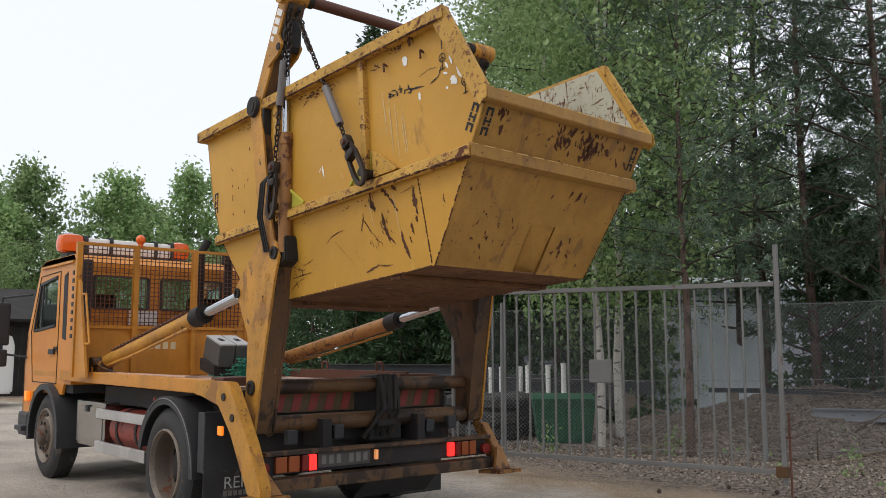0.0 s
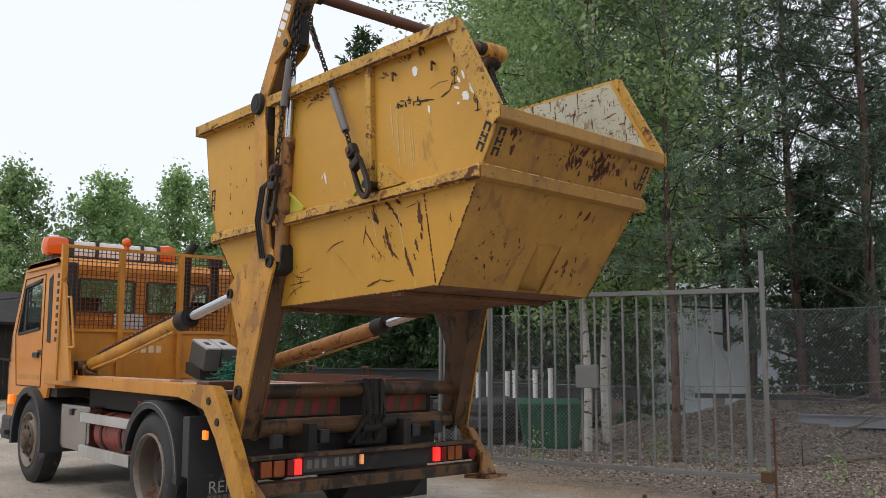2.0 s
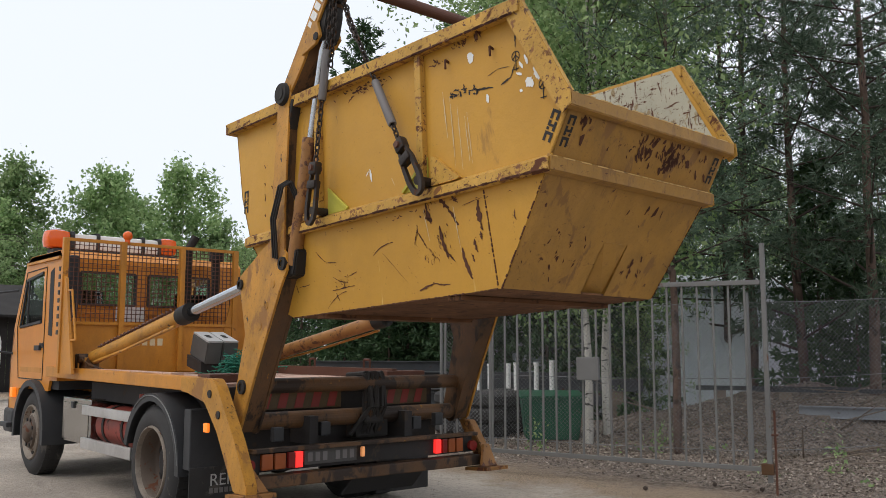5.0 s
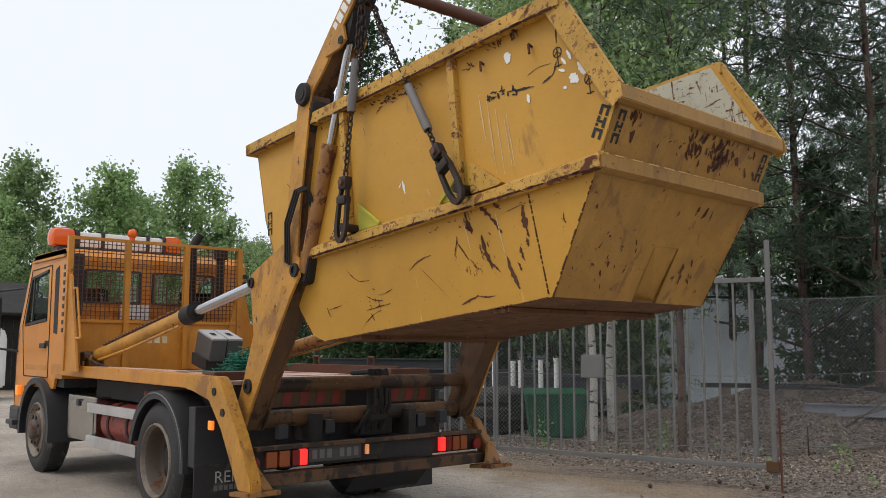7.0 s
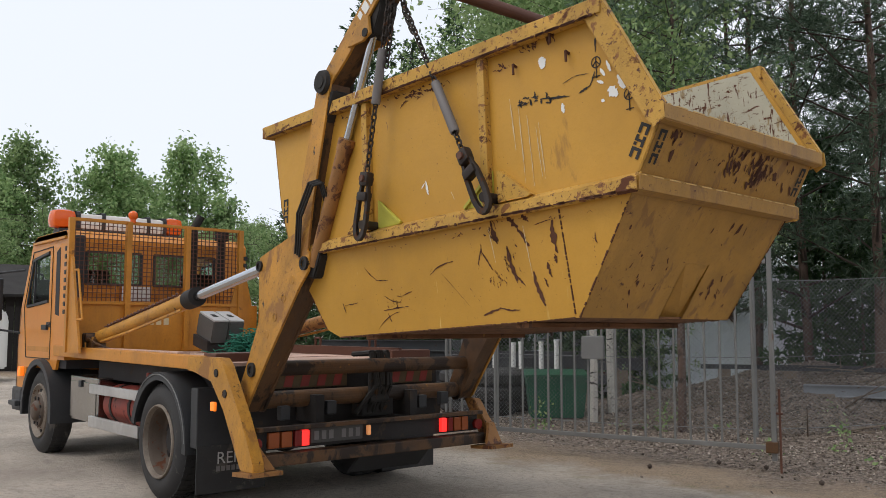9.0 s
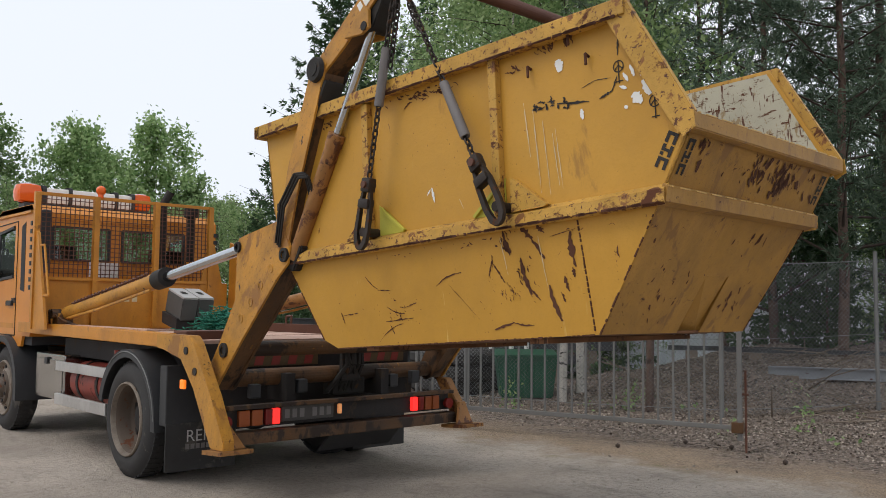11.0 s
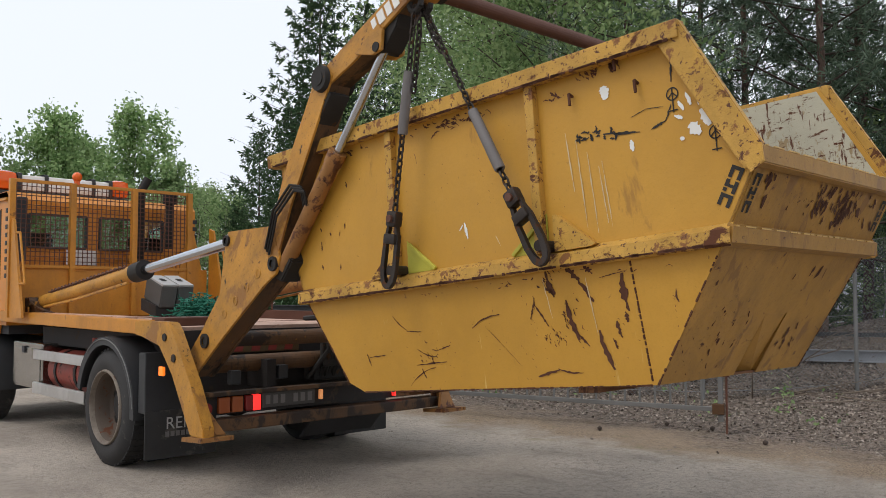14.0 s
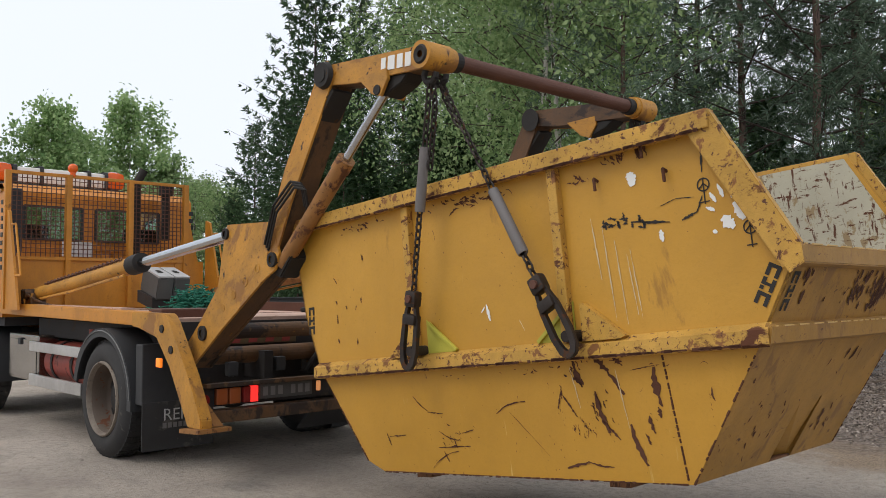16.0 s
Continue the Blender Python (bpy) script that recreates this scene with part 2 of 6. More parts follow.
def slab(bm, loop, thick):
    """A flat polygon thickened by the vector thick."""
    a = [bm.verts.new(p) for p in loop]
    b = [bm.verts.new(Vector(p) + Vector(thick)) for p in loop]
    bm.faces.new(a)
    bm.faces.new(b[::-1])
    for i in range(len(a)):
        j = (i + 1) % len(a)
        bm.faces.new((a[j], a[i], b[i], b[j]))
    return bm


def side_slab(bm, yz, x0, x1, bevel=0.0):
    n0 = set(bm.edges)
    slab(bm, [(x0, y, z) for y, z in yz], (x1 - x0, 0, 0))
    if bevel:
        bmesh.ops.bevel(bm, geom=[e for e in bm.edges if e not in n0], offset=bevel, segments=2, affect="EDGES")
    return bm


def lathe(bm, profile, seg=32, axis="x", at=(0, 0, 0)):
    """Turns rows of (along, radius) about an axis."""
    rings = []
    for a, r in profile:
        ring = []
        for i in range(seg):
            t = 2 * math.pi * i / seg
            u, v = r * math.cos(t), r * math.sin(t)
            p = (a, u, v) if axis == "x" else ((u, a, v) if axis == "y" else (u, v, a))
            ring.append(bm.verts.new(Vector(p) + Vector(at)))
        rings.append(ring)
    for r0, r1 in zip(rings, rings[1:]):
        for i in range(seg):
            j = (i + 1) % seg
            bm.faces.new((r0[i], r0[j], r1[j], r1[i]))
    return bm


def B():
    return bmesh.new()


def tube(bm, pts, r, seg=6):
    for a, b in zip(pts, pts[1:]):
        rod(bm, a, b, r, seg)
    return bm


def torus_link(bm, c, long, wide, r, turn, direction):
    """One oval chain link, its long axis along direction."""
    d = Vector(direction).normalized()
    q = d.to_track_quat("Z", "Y").to_matrix() @ Matrix.Rotation(turn, 3, "Z")
    n, s = 10, 5
    rings = []
    for i in range(n):
        t = 2 * math.pi * i / n
        cx, cz = wide * math.cos(t), long * math.sin(t) + (0.35 * long if math.sin(t) > 0 else -0.35 * long) * abs(math.sin(t)) ** 0.3
        o = Vector((math.cos(t), 0, math.sin(t)))
        rings.append([bm.verts.new(Vector(c) + q @ (Vector((cx, 0, cz)) + r * (o * math.cos(2 * math.pi * k / s) + Vector((0, 1, 0)) * math.sin(2 * math.pi * k / s)))) for k in range(s)])
    for i in range(n):
        a, b = rings[i], rings[(i + 1) % n]
        for k in range(s):
            bm.faces.new((a[k], a[(k + 1) % s], b[(k + 1) % s], b[k]))


# ---------- ground ----------
def step(v, k):
    return 0.5 + 0.5 * math.tanh(v * k / 2)


def hump(x, y):
    """Height of the ground: flat yard, a low bank of litter behind the fence."""
    d = (x - 6.6) * 0.86 + (y + 1.0) * 0.5
    bank = 0.85 * step(d - 1.6, 1.9) * step(1.6 - y, 1.3) * step(24 - x, 0.5)
    ripple = 0.02 * noise.noise(Vector((x * 0.5, y * 0.5, 0))) + 0.008 * noise.noise(Vector((x * 2.3, y * 2.3, 3)))
    return bank * (1 + 0.35 * noise.noise(Vector((x * 0.9, y * 0.9, 7)))) + ripple * min(1, max(0, abs(x) + abs(y) - 1.5) / 3)


def axis_steps(lo, hi, fine, c0, c1):
    out, v = [], c0
    while v < c1:
        out.append(v)
        v += fine
    step, v = fine, c1
    while v < hi:
        out.append(v)
        step *= 1.25
        v += step
    out.append(hi)
    step, v, low = fine, c0, []
    while v > lo:
        step *= 1.25
        v -= step
        low.append(max(v, lo))
    return low[::-1] + out


M_ground, gn, gl, gp = nodes_of("yard_ground")
gco = gn.new("ShaderNodeTexCoord").outputs["Object"]
dirt = mixed(gn, gl, ramp(gn, gl, noise_tex(gn, gl, gco, 0.7, 6), 0.35, 0.65), (0.39, 0.33, 0.275), (0.6, 0.52, 0.435))
dirt = mixed(gn, gl, ramp(gn, gl, noise_tex(gn, gl, gco, 45, 4, 0.7), 0.55, 0.75, 0, 0.7), dirt, (0.17, 0.14, 0.115))
dirt = mixed(gn, gl, ramp(gn, gl, noise_tex(gn, gl, gco, 90, 3, 0.7), 0.56, 0.66, 0, 0.8), dirt, (0.56, 0.52, 0.48))
dirt = mixed(gn, gl, ramp(gn, gl, noise_tex(gn, gl, gco, 130, 3, 0.8), 0.56, 0.64, 0, 0.75), dirt, (0.12, 0.1, 0.08))
dirt = mixed(gn, gl, ramp(gn, gl, noise_tex(gn, gl, gco, 3.5, 7, 0.7, (1, 0.35, 1)), 0.56, 0.7, 0, 0.5), dirt, (0.17, 0.148, 0.128))
dirt = mixed(gn, gl, ramp(gn, gl, noise_tex(gn, gl, gco, 16, 7, 0.75), 0.5, 0.6, 0, 0.45), dirt, (0.24, 0.208, 0.18))
litter = mixed(gn, gl, ramp(gn, gl, noise_tex(gn, gl, gco, 14, 8, 0.8), 0.42, 0.58), (0.05, 0.038, 0.032), (0.30, 0.235, 0.19))
litter = mixed(gn, gl, ramp(gn, gl, noise_tex(gn, gl, gco, 70, 5, 0.8), 0.54, 0.62, 0, 0.9), litter, (0.44, 0.38, 0.33))
litter = mixed(gn, gl, ramp(gn, gl, noise_tex(gn, gl, gco, 1.7, 6, 0.7), 0.62, 0.7, 0, 0.8), litter, (0.07, 0.085, 0.04))
sep = gn.new("ShaderNodeSeparateXYZ")
gl.new(gco, sep.inputs[0])


def math_node(op, a, b):
    k = gn.new("ShaderNodeMath")
    k.operation = op
    for i, v in enumerate((a, b)):
        if isinstance(v, (int, float)):
            k.inputs[i].default_value = v
        else:
            gl.new(v, k.inputs[i])
    return k.outputs[0]


edge = math_node("ADD", sep.outputs[0], math_node("MULTIPLY", noise_tex(gn, gl, gco, 1.1, 7, 0.7), 2.6))
straw = mixed(gn, gl, ramp(gn, gl, noise_tex(gn, gl, gco, 60, 6, 0.8), 0.42, 0.6), (0.17, 0.115, 0.075), (0.5, 0.375, 0.255))
straw = mixed(gn, gl, ramp(gn, gl, noise_tex(gn, gl, gco, 2.2, 6, 0.7), 0.58, 0.68, 0, 0.5), straw, (0.16, 0.19, 0.06))
gcol = mixed(gn, gl, ramp(gn, gl, edge, 3.9, 4.5, 0, 0.85), dirt, straw)
gcol = mixed(gn, gl, ramp(gn, gl, edge, 4.7, 5.5), gcol, litter)
gl.new(gcol, gp.inputs["Base Color"])
gp.inputs["Roughness"].default_value, gp.inputs["Specular IOR Level"].default_value = 0.95, 0.2
gb = gn.new("ShaderNodeBump")
gb.inputs["Strength"].default_value, gb.inputs["Distance"].default_value = 0.9, 0.04
gl.new(noise_tex(gn, gl, gco, 30, 8, 0.75), gb.inputs["Height"])
gl.new(gb.outputs[0], gp.inputs["Normal"])

xs, ys = axis_steps(-400, 400, 0.14, -8, 14), axis_steps(-400, 400, 0.14, -8, 8)
gv = [(x, y, hump(x, y)) for y in ys for x in xs]
nx = len(xs)
gf = [(j * nx + i, j * nx + i + 1, (j + 1) * nx + i + 1, (j + 1) * nx + i) for j in range(len(ys) - 1) for i in range(nx - 1)]
gm = bpy.data.meshes.new("ground")
gm.from_pydata(gv, [], gf)
gm.materials.append(M_ground)
for p in gm.polygons:
    p.use_smooth = True
tagged(new("ground", gm), "packed brown gravel yard with leaf litter by the fence", "ground", kind="structure")


# ---------- skip ----------
SKIP_W, SKIP_B = 0.82, 0.755      # half widths above and at the floor
SKIP_Z = -0.645                   # floor
LUGS = (1.02, 2.115)


def skip_side(z):
    """Half width of the skip at height z."""
    return SKIP_W if z >= 0 else SKIP_W + z / -SKIP_Z * (SKIP_W - SKIP_B)


def skip_end(z):
    """Where the low end stands at height z."""
    return 0.10 - (0.583 if z > 0 else 0.69) * z


def make_skip():
    skip = thing("waste_skip", "large battered yellow steel skip hanging from chains, rusty rims", "skip")
    upper = [(0.255, 0.93), (skip_end(0.29), 0.29), (skip_end(0), 0.0), (3.12, 0.0), (3.24, 0.35), (3.33, 0.96)]
    lower = [(skip_end(0), 0.0), (skip_end(SKIP_Z), SKIP_Z), (2.62, SKIP_Z - 0.006), (2.76, -0.59), (3.12, 0.0)]
    for sgn in (-1, 1):
        bm = B()
        slab(bm, [(sgn * SKIP_W, y, z) for y, z in upper], (-sgn * 0.012, 0, 0))
        part("side_panel", bm, M_skip, skip)
        bm = B()
        slab(bm, [(sgn * skip_side(z), y, z) for y, z in lower], (-sgn * 0.012, 0, 0))
        part("lower_side_panel", bm, M_skip, skip)
        bm = B()
        slab(bm, [(sgn * (SKIP_W - 0.014), y * 0.98 + 0.03, z) for y, z in upper], (-sgn * 0.004, 0, 0))
        part("side_lining", bm, M_inside, skip, "pale scratched inner lining")
        x = sgn * (SKIP_W + 0.03)
        bm = B()
        beam(bm, (x, 0.215, 0.915), (x, 3.39, 0.945), 0.07, 0.085, bevel=0.006)
        part("top_rail", bm, M_rim, skip, "rust-edged yellow rim rail")
        bm = B()
        slab(bm, [(x - sgn * 0.022, y, z) for y, z in ((0.215, 0.955), (-0.105, 0.325), (-0.085, 0.255), (-0.02, 0.235), (0.325, 0.872))], (sgn * 0.045, 0, 0))
        bmesh.ops.bevel(bm, geom=list(bm.edges), offset=0.005, segments=2, affect="EDGES")
        part("sloping_rim", bm, M_rim, skip, "broad sloping rim plate")
        bm = B()
        slab(bm, [(x + sgn * 0.026, y, z) for y, z in ((-0.108, 0.33), (-0.112, 0.25), (-0.05, 0.215), (-0.02, 0.27), (-0.06, 0.335))], (sgn * 0.006, 0, 0))
        part("corner_plate", bm, M_rim, skip)
        bm = B()
        x0 = sgn * (SKIP_W - 0.005)
        slab(bm, [(x0, 0.075, 0.035), (x0 + sgn * 0.05, 0.075, 0.004), (x0 + sgn * 0.055, 0.075, -0.055), (x0 + sgn * 0.03, 0.085, -0.068), (x0, 0.095, -0.06)], (0, 3.05, 0))
        part("middle_rail", bm, M_rim, skip)
        for u in (1.085, 2.17):
            bm = B()
            xx = sgn * (SKIP_W + 0.02)
            beam(bm, (xx, u, 0.02), (xx, u, 0.885), 0.045, 0.055, up=(0, 1, 0), bevel=0.005)
            part("upright_rib", bm, M_rim, skip)
        for u, way in ((LUGS[0], -1), (LUGS[1], 1)):
            xo = sgn * (SKIP_W + 0.002)
            bm = B()
            slab(bm, [(xo, u - way * -0.03, 0.02), (xo, u - way * -0.03, 0.2), (xo, u + way * 0.05, 0.2), (xo, u + way * 0.27, 0.03), (xo, u + way * 0.24, 0.02)], (sgn * 0.04, 0, 0))
            part("gusset", bm, M_rim, skip)
            bm = B()
            slab(bm, [(xo, u - way * 0.03, 0.03), (xo, u - way * 0.03, 0.22), (xo, u - way * 0.25, 0.03)], (sgn * 0.006, 0, 0))
            part("lug_plate", bm, M_green, skip, "yellow-green painted lug plate")
            bm = B()
            beam(bm, (xo + sgn * 0.012, u - way * 0.05, 0.2), (xo + sgn * 0.012, u - way * 0.26, 0.035), 0.02, 0.02, up=(1, 0, 0), bevel=0.003)
            part("lug_stiffener", bm, M_green, skip)
            bm = B()
            rod(bm, (xo, u, 0.05), (xo + sgn * 0.13, u, 0.05), 0.028, 14)
            part("lug_pin", bm, M_chain, skip)
    # low end, above and below its rail
    bm = B()
    slab(bm, [(s * SKIP_W, skip_end(z), z) for s, z in ((-1, 0.29), (1, 0.29), (1, 0), (-1, 0))], (0, 0.012, 0.006))
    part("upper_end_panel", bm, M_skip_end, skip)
    cut0, cut1, zc = -0.03, 0.21, -0.345
    for a, b, z0, z1 in ((-1, 1, 0, zc), (-1, cut0, zc, SKIP_Z), (cut1, 1, zc, SKIP_Z)):
        f = lambda k, z: k * skip_side(z) if abs(k) == 1 else k
        bm = B()
        slab(bm, [(f(a, z0), skip_end(z0), z0), (f(b, z0), skip_end(z0), z0), (f(b, z1), skip_end(z1), z1), (f(a, z1), skip_end(z1), z1)], (0, 0.012, 0.008))
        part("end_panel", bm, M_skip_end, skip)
    # the pocket: its back leans in from the upper edge, its left cheek stands open
    yb, yt = skip_end(SKIP_Z), skip_end(zc)
    bm = B()
    slab(bm, [(cut0, yt + 0.004, zc), (cut1, yt + 0.004, zc), (cut1, yb + 0.03, SKIP_Z), (cut0, yb + 0.12, SKIP_Z)], (0, 0.012, 0.004))
    slab(bm, [(cut0, yt, zc), (cut0, yb, SKIP_Z), (cut0, yb + 0.13, SKIP_Z), (cut0, yt + 0.02, zc)], (-0.01, 0, 0))
    slab(bm, [(cut1, yt, zc), (cut1, yb, SKIP_Z), (cut1, yb + 0.05, SKIP_Z), (cut1, yt + 0.02, zc)], (0.01, 0, 0))
    part("tipping_pocket", bm, M_skip_end, skip, "dented recessed tipping pocket")
    bm = B()
    slab(bm, [(-SKIP_W - 0.045, y, z) for y, z in ((-0.045, 0.325), (-0.105, 0.325), (-0.1, 0.25), (-0.055, 0.24))], (2 * SKIP_W + 0.09, 0, 0))
    bmesh.ops.bevel(bm, geom=list(bm.edges), offset=0.005, segments=2, affect="EDGES")
    part("end_rim", bm, M_skip_end, skip)
    bm = B()
    slab(bm, [(-SKIP_W - 0.03, y, z) for y, z in ((0.085, 0.03), (0.062, 0.012), (0.078, -0.055), (0.135, -0.065))], (2 * SKIP_W + 0.06, 0, 0))
    part("end_rail", bm, M_skip_end, skip)
    bm = B()
    for z, d in ((0.327, -0.1), (0.014, 0.062)):
        k = -SKIP_W
        while k < SKIP_W:
            beam(bm, (k, d, z), (k + 0.05 + 0.03 * math.sin(k * 40), d, z), 0.008, 0.006)
            k += 0.075
    tagged(part("worn_edge", bm, M_worn, skip, "bare worn paint edges"), kind="stuff")
    # high end towards the truck
    for (y0, z0), (y1, z1) in (((3.33, 0.96), (3.24, 0.35)), ((3.24, 0.35), (3.12, 0)), ((3.12, 0), (2.76, -0.59)), ((2.76, -0.59), (2.62, SKIP_Z - 0.006))):
        w0, w1 = skip_side(z0), skip_side(z1)
        bm = B()
        slab(bm, [(-w0, y0, z0), (w0, y0, z0), (w1, y1, z1), (-w1, y1, z1)], (0, -0.012, 0.003))
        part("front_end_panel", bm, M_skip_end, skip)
    bm = B()
    beam(bm, (-SKIP_W - 0.065, 3.355, 0.942), (SKIP_W + 0.065, 3.355, 0.942), 0.07, 0.085, bevel=0.006)
    part("front_rim", bm, M_rim, skip)
    bm = B()
    slab(bm, [(-SKIP_B, yb, SKIP_Z), (SKIP_B, yb, SKIP_Z), (SKIP_B, 2.62, SKIP_Z - 0.006), (-SKIP_B, 2.62, SKIP_Z - 0.006)], (0, 0, 0.012))
    part("floor_plate", bm, M_underside, skip, "rust-brown scraped floor plate")
    for u in (0.95, 2.3):
        bm = B()
        box(bm, (-SKIP_B + 0.02, u - 0.06, SKIP_Z - 0.032), (SKIP_B - 0.02, u + 0.06, SKIP_Z - 0.004), 0.004)
        part("skid", bm, M_underside, skip)
    for u, v in ((0.57, 0.87), (0.47, 0.74), (0.84, 0.77)):
        bm = B()
        tube(bm, [(-SKIP_W, u, v), (-SKIP_W - 0.03, u, v + 0.01), (-SKIP_W - 0.035, u - 0.005, v - 0.05)], 0.008)
        part("hook", bm, M_stain, skip)
    # rust scars, paint runs and painted marks, thin on the panels
    rnd = random.Random(4)

    def blot(bm, u, v, ln, wd, tilt, xo, bend=None, rough=1.0):
        n = 12
        pts = []
        bend = rnd.uniform(-0.25, 0.25) if bend is None else bend
        for k in range(2 * n):
            s = k / (n - 1) if k < n else (2 * n - 1 - k) / (n - 1)
            w = wd * (0.35 + 0.65 * math.sin(math.pi * min(max(s, 0.05), 0.95))) * (1 + rough * rnd.uniform(-0.75, 0.5)) * (1 if k < n else -1)
            a, b = (s - 0.5) * ln, w / 2 + bend * ln * 4 * (s - 0.5) ** 2
            pts.append((u + math.sin(tilt) * a + math.cos(tilt) * b, v + math.cos(tilt) * a - math.sin(tilt) * b))
        out = []
        for pu, pv in pts:
            out.append(bm.verts.new((xo + (SKIP_W - skip_side(min(pv, 0))), pu, pv)))
        bm.faces.new(out)

    def streak(bm, a, b, wd, xo, bend=0.0, rough=1.0):
        (u0, v0), (u1, v1) = a, b
        blot(bm, (u0 + u1) / 2, (v0 + v1) / 2, math.hypot(u1 - u0, v1 - v0), wd, math.atan2(u1 - u0, v1 - v0), xo, bend, rough)

    X = -SKIP_W - 0.003
    bm = B()
    # the long scars below the rear lug
    for a, b, wd, bend in (((1.10, -0.06), (1.07, -0.2), 0.03, 0.05), ((1.11, -0.15), (1.05, -0.18), 0.03, 0), ((0.98, -0.05), (0.9, -0.13), 0.034, 0.05), ((0.91, -0.12), (0.83, -0.24), 0.022, 0), ((0.87, -0.05), (0.82, -0.11), 0.025, 0.1),
                           ((0.66, -0.12), (0.65, -0.3), 0.036, 0.06), ((0.66, -0.3), (0.655, -0.35), 0.018, 0), ((1.19, -0.19), (1.2, -0.25), 0.01, 0), ((1.2, -0.22), (1.23, -0.3), 0.01, 0), ((1.19, -0.23), (1.12, -0.34), 0.012, 0),
                           ((1.0, -0.22), (0.95, -0.42), 0.03, 0.03), ((0.97, -0.36), (0.89, -0.45), 0.014, 0), ((0.83, -0.38), (0.77, -0.57), 0.026, 0.04), ((0.72, -0.34), (0.7, -0.42), 0.02, 0.05), ((0.75, -0.42), (0.73, -0.47), 0.016, 0),
                           ((1.23, -0.59), (1.09, -0.56), 0.014, 0), ((1.1, -0.56), (0.95, -0.585), 0.009, 0.05), ((2.28, -0.21), (2.17, -0.3), 0.006, 0.05), ((2.17, -0.3), (2.05, -0.31), 0.007, 0), ((1.65, -0.3), (1.44, -0.24), 0.009, -0.08),
                           ((1.55, -0.31), (1.33, -0.53), 0.003, 0), ((2.1, -0.42), (1.95, -0.47), 0.008, 0.08), ((2.12, -0.5), (1.87, -0.49), 0.008, 0), ((2.2, -0.6), (1.97, -0.5), 0.007, -0.08), ((2.08, -0.52), (2.05, -0.58), 0.009, 0),
                           ((1.92, -0.42), (1.83, -0.4), 0.008, 0), ((2.55, -0.42), (2.525, -0.49), 0.01, 0), ((2.53, -0.44), (2.38, -0.43), 0.007, 0), ((0.78, -0.13), (0.62, -0.11), 0.005, 0), ((0.39, -0.22), (0.385, -0.28), 0.01, 0.1)):
        streak(bm, a, b, wd, X, bend)
    # scars and flaking under the top rail, the scrawled line and small chips
    for cu, cv, su, sv, count, ln, tilt in ((1.6, 0.83, 0.18, 0.02, 34, 0.05, 1.4), (1.75, 0.85, 0.2, 0.02, 16, 0.05, 1.2), (0.75, 0.86, 0.05, 0.02, 12, 0.045, 0.7), (0.6, 0.87, 0.02, 0.02, 5, 0.07, 0.2), (2.5, 0.85, 0.25, 0.02, 14, 0.05, 1.2),
                                            (0.95, 0.79, 0.05, 0.02, 4, 0.05, 1.2), (1.09, -0.1, 0.05, 0.05, 16, 0.03, 0.6), (0.98, -0.3, 0.06, 0.06, 18, 0.03, 0.6), (1.08, -0.4, 0.06, 0.03, 30, 0.02, 0.1), (2.02, -0.45, 0.12, 0.05, 22, 0.025, 1.0),
                                            (1.2, -0.35, 1.0, 0.22, 90, 0.012, 0.6), (1.5, 0.45, 0.9, 0.28, 70, 0.013, 0.5), (2.8, 0.4, 0.2, 0.25, 10, 0.05, 0.2), (1.3, -0.1, 0.7, 0.02, 22, 0.03, 1.5)):
        for _ in range(count):
            blot(bm, min(max(rnd.gauss(cu, su * 0.7), 0.4), 2.9), min(0.865, max(rnd.gauss(cv, sv * 0.7), -0.6)), ln * rnd.uniform(0.3, 1.2), ln * rnd.uniform(0.1, 0.3), tilt + rnd.gauss(0, 0.35), X)
    tagged(part("rust_streak", bm, M_stain, skip, "dark rust scars and scratches"), kind="stuff")
    bm = B()
    for k in range(26):
        u = 0.83 - 0.24 * rnd.random() ** 1.6
        blot(bm, u, 0.57 - (0.83 - u) * 0.17 + rnd.gauss(0, 0.014), rnd.uniform(0.02, 0.05), 0.012, rnd.choice((0.1, 1.3, 1.5)), X)
    for a, b, wd in (((0.68, 0.545), (0.48, 0.513), 0.014), ((0.42, 0.51), (0.34, 0.535), 0.014), ((0.345, 0.53), (0.31, 0.6), 0.009), ((0.44, 0.61), (0.35, 0.6), 0.005), ((0.52, 0.59), (0.44, 0.61), 0.005), ((0.29, 0.84), (0.3, 0.7), 0.01)):
        streak(bm, a, b, wd, X)
    tagged(part("scrawl", bm, M_black, skip, "dark scrawled illegible line"), kind="stuff")
    # white hand print: palm halves, thumb, fingers
    for a, b, wd in (((0.23, 0.49), (0.18, 0.44), 0.055), ((0.17, 0.545), (0.135, 0.465), 0.04), ((0.3, 0.545), (0.26, 0.525), 0.018), ((0.275, 0.605), (0.25, 0.56), 0.02), ((0.235, 0.635), (0.215, 0.575), 0.02), ((0.185, 0.635), (0.175, 0.565), 0.018),
                     ((0.663, 0.775), (0.645, 0.71), 0.06), ((0.53, 0.485), (0.525, 0.43), 0.026), ((1.62, 0.26), (1.6, 0.17), 0.018), ((1.63, 0.25), (1.66, 0.22), 0.01), ((0.28, 0.44), (0.26, 0.43), 0.02)):
        bm = B()
        streak(bm, a, b, wd, X - 0.001, 0, 0.5)
        part("paint_mark", bm, M_white, skip, "white paint smear")
    bm = B()
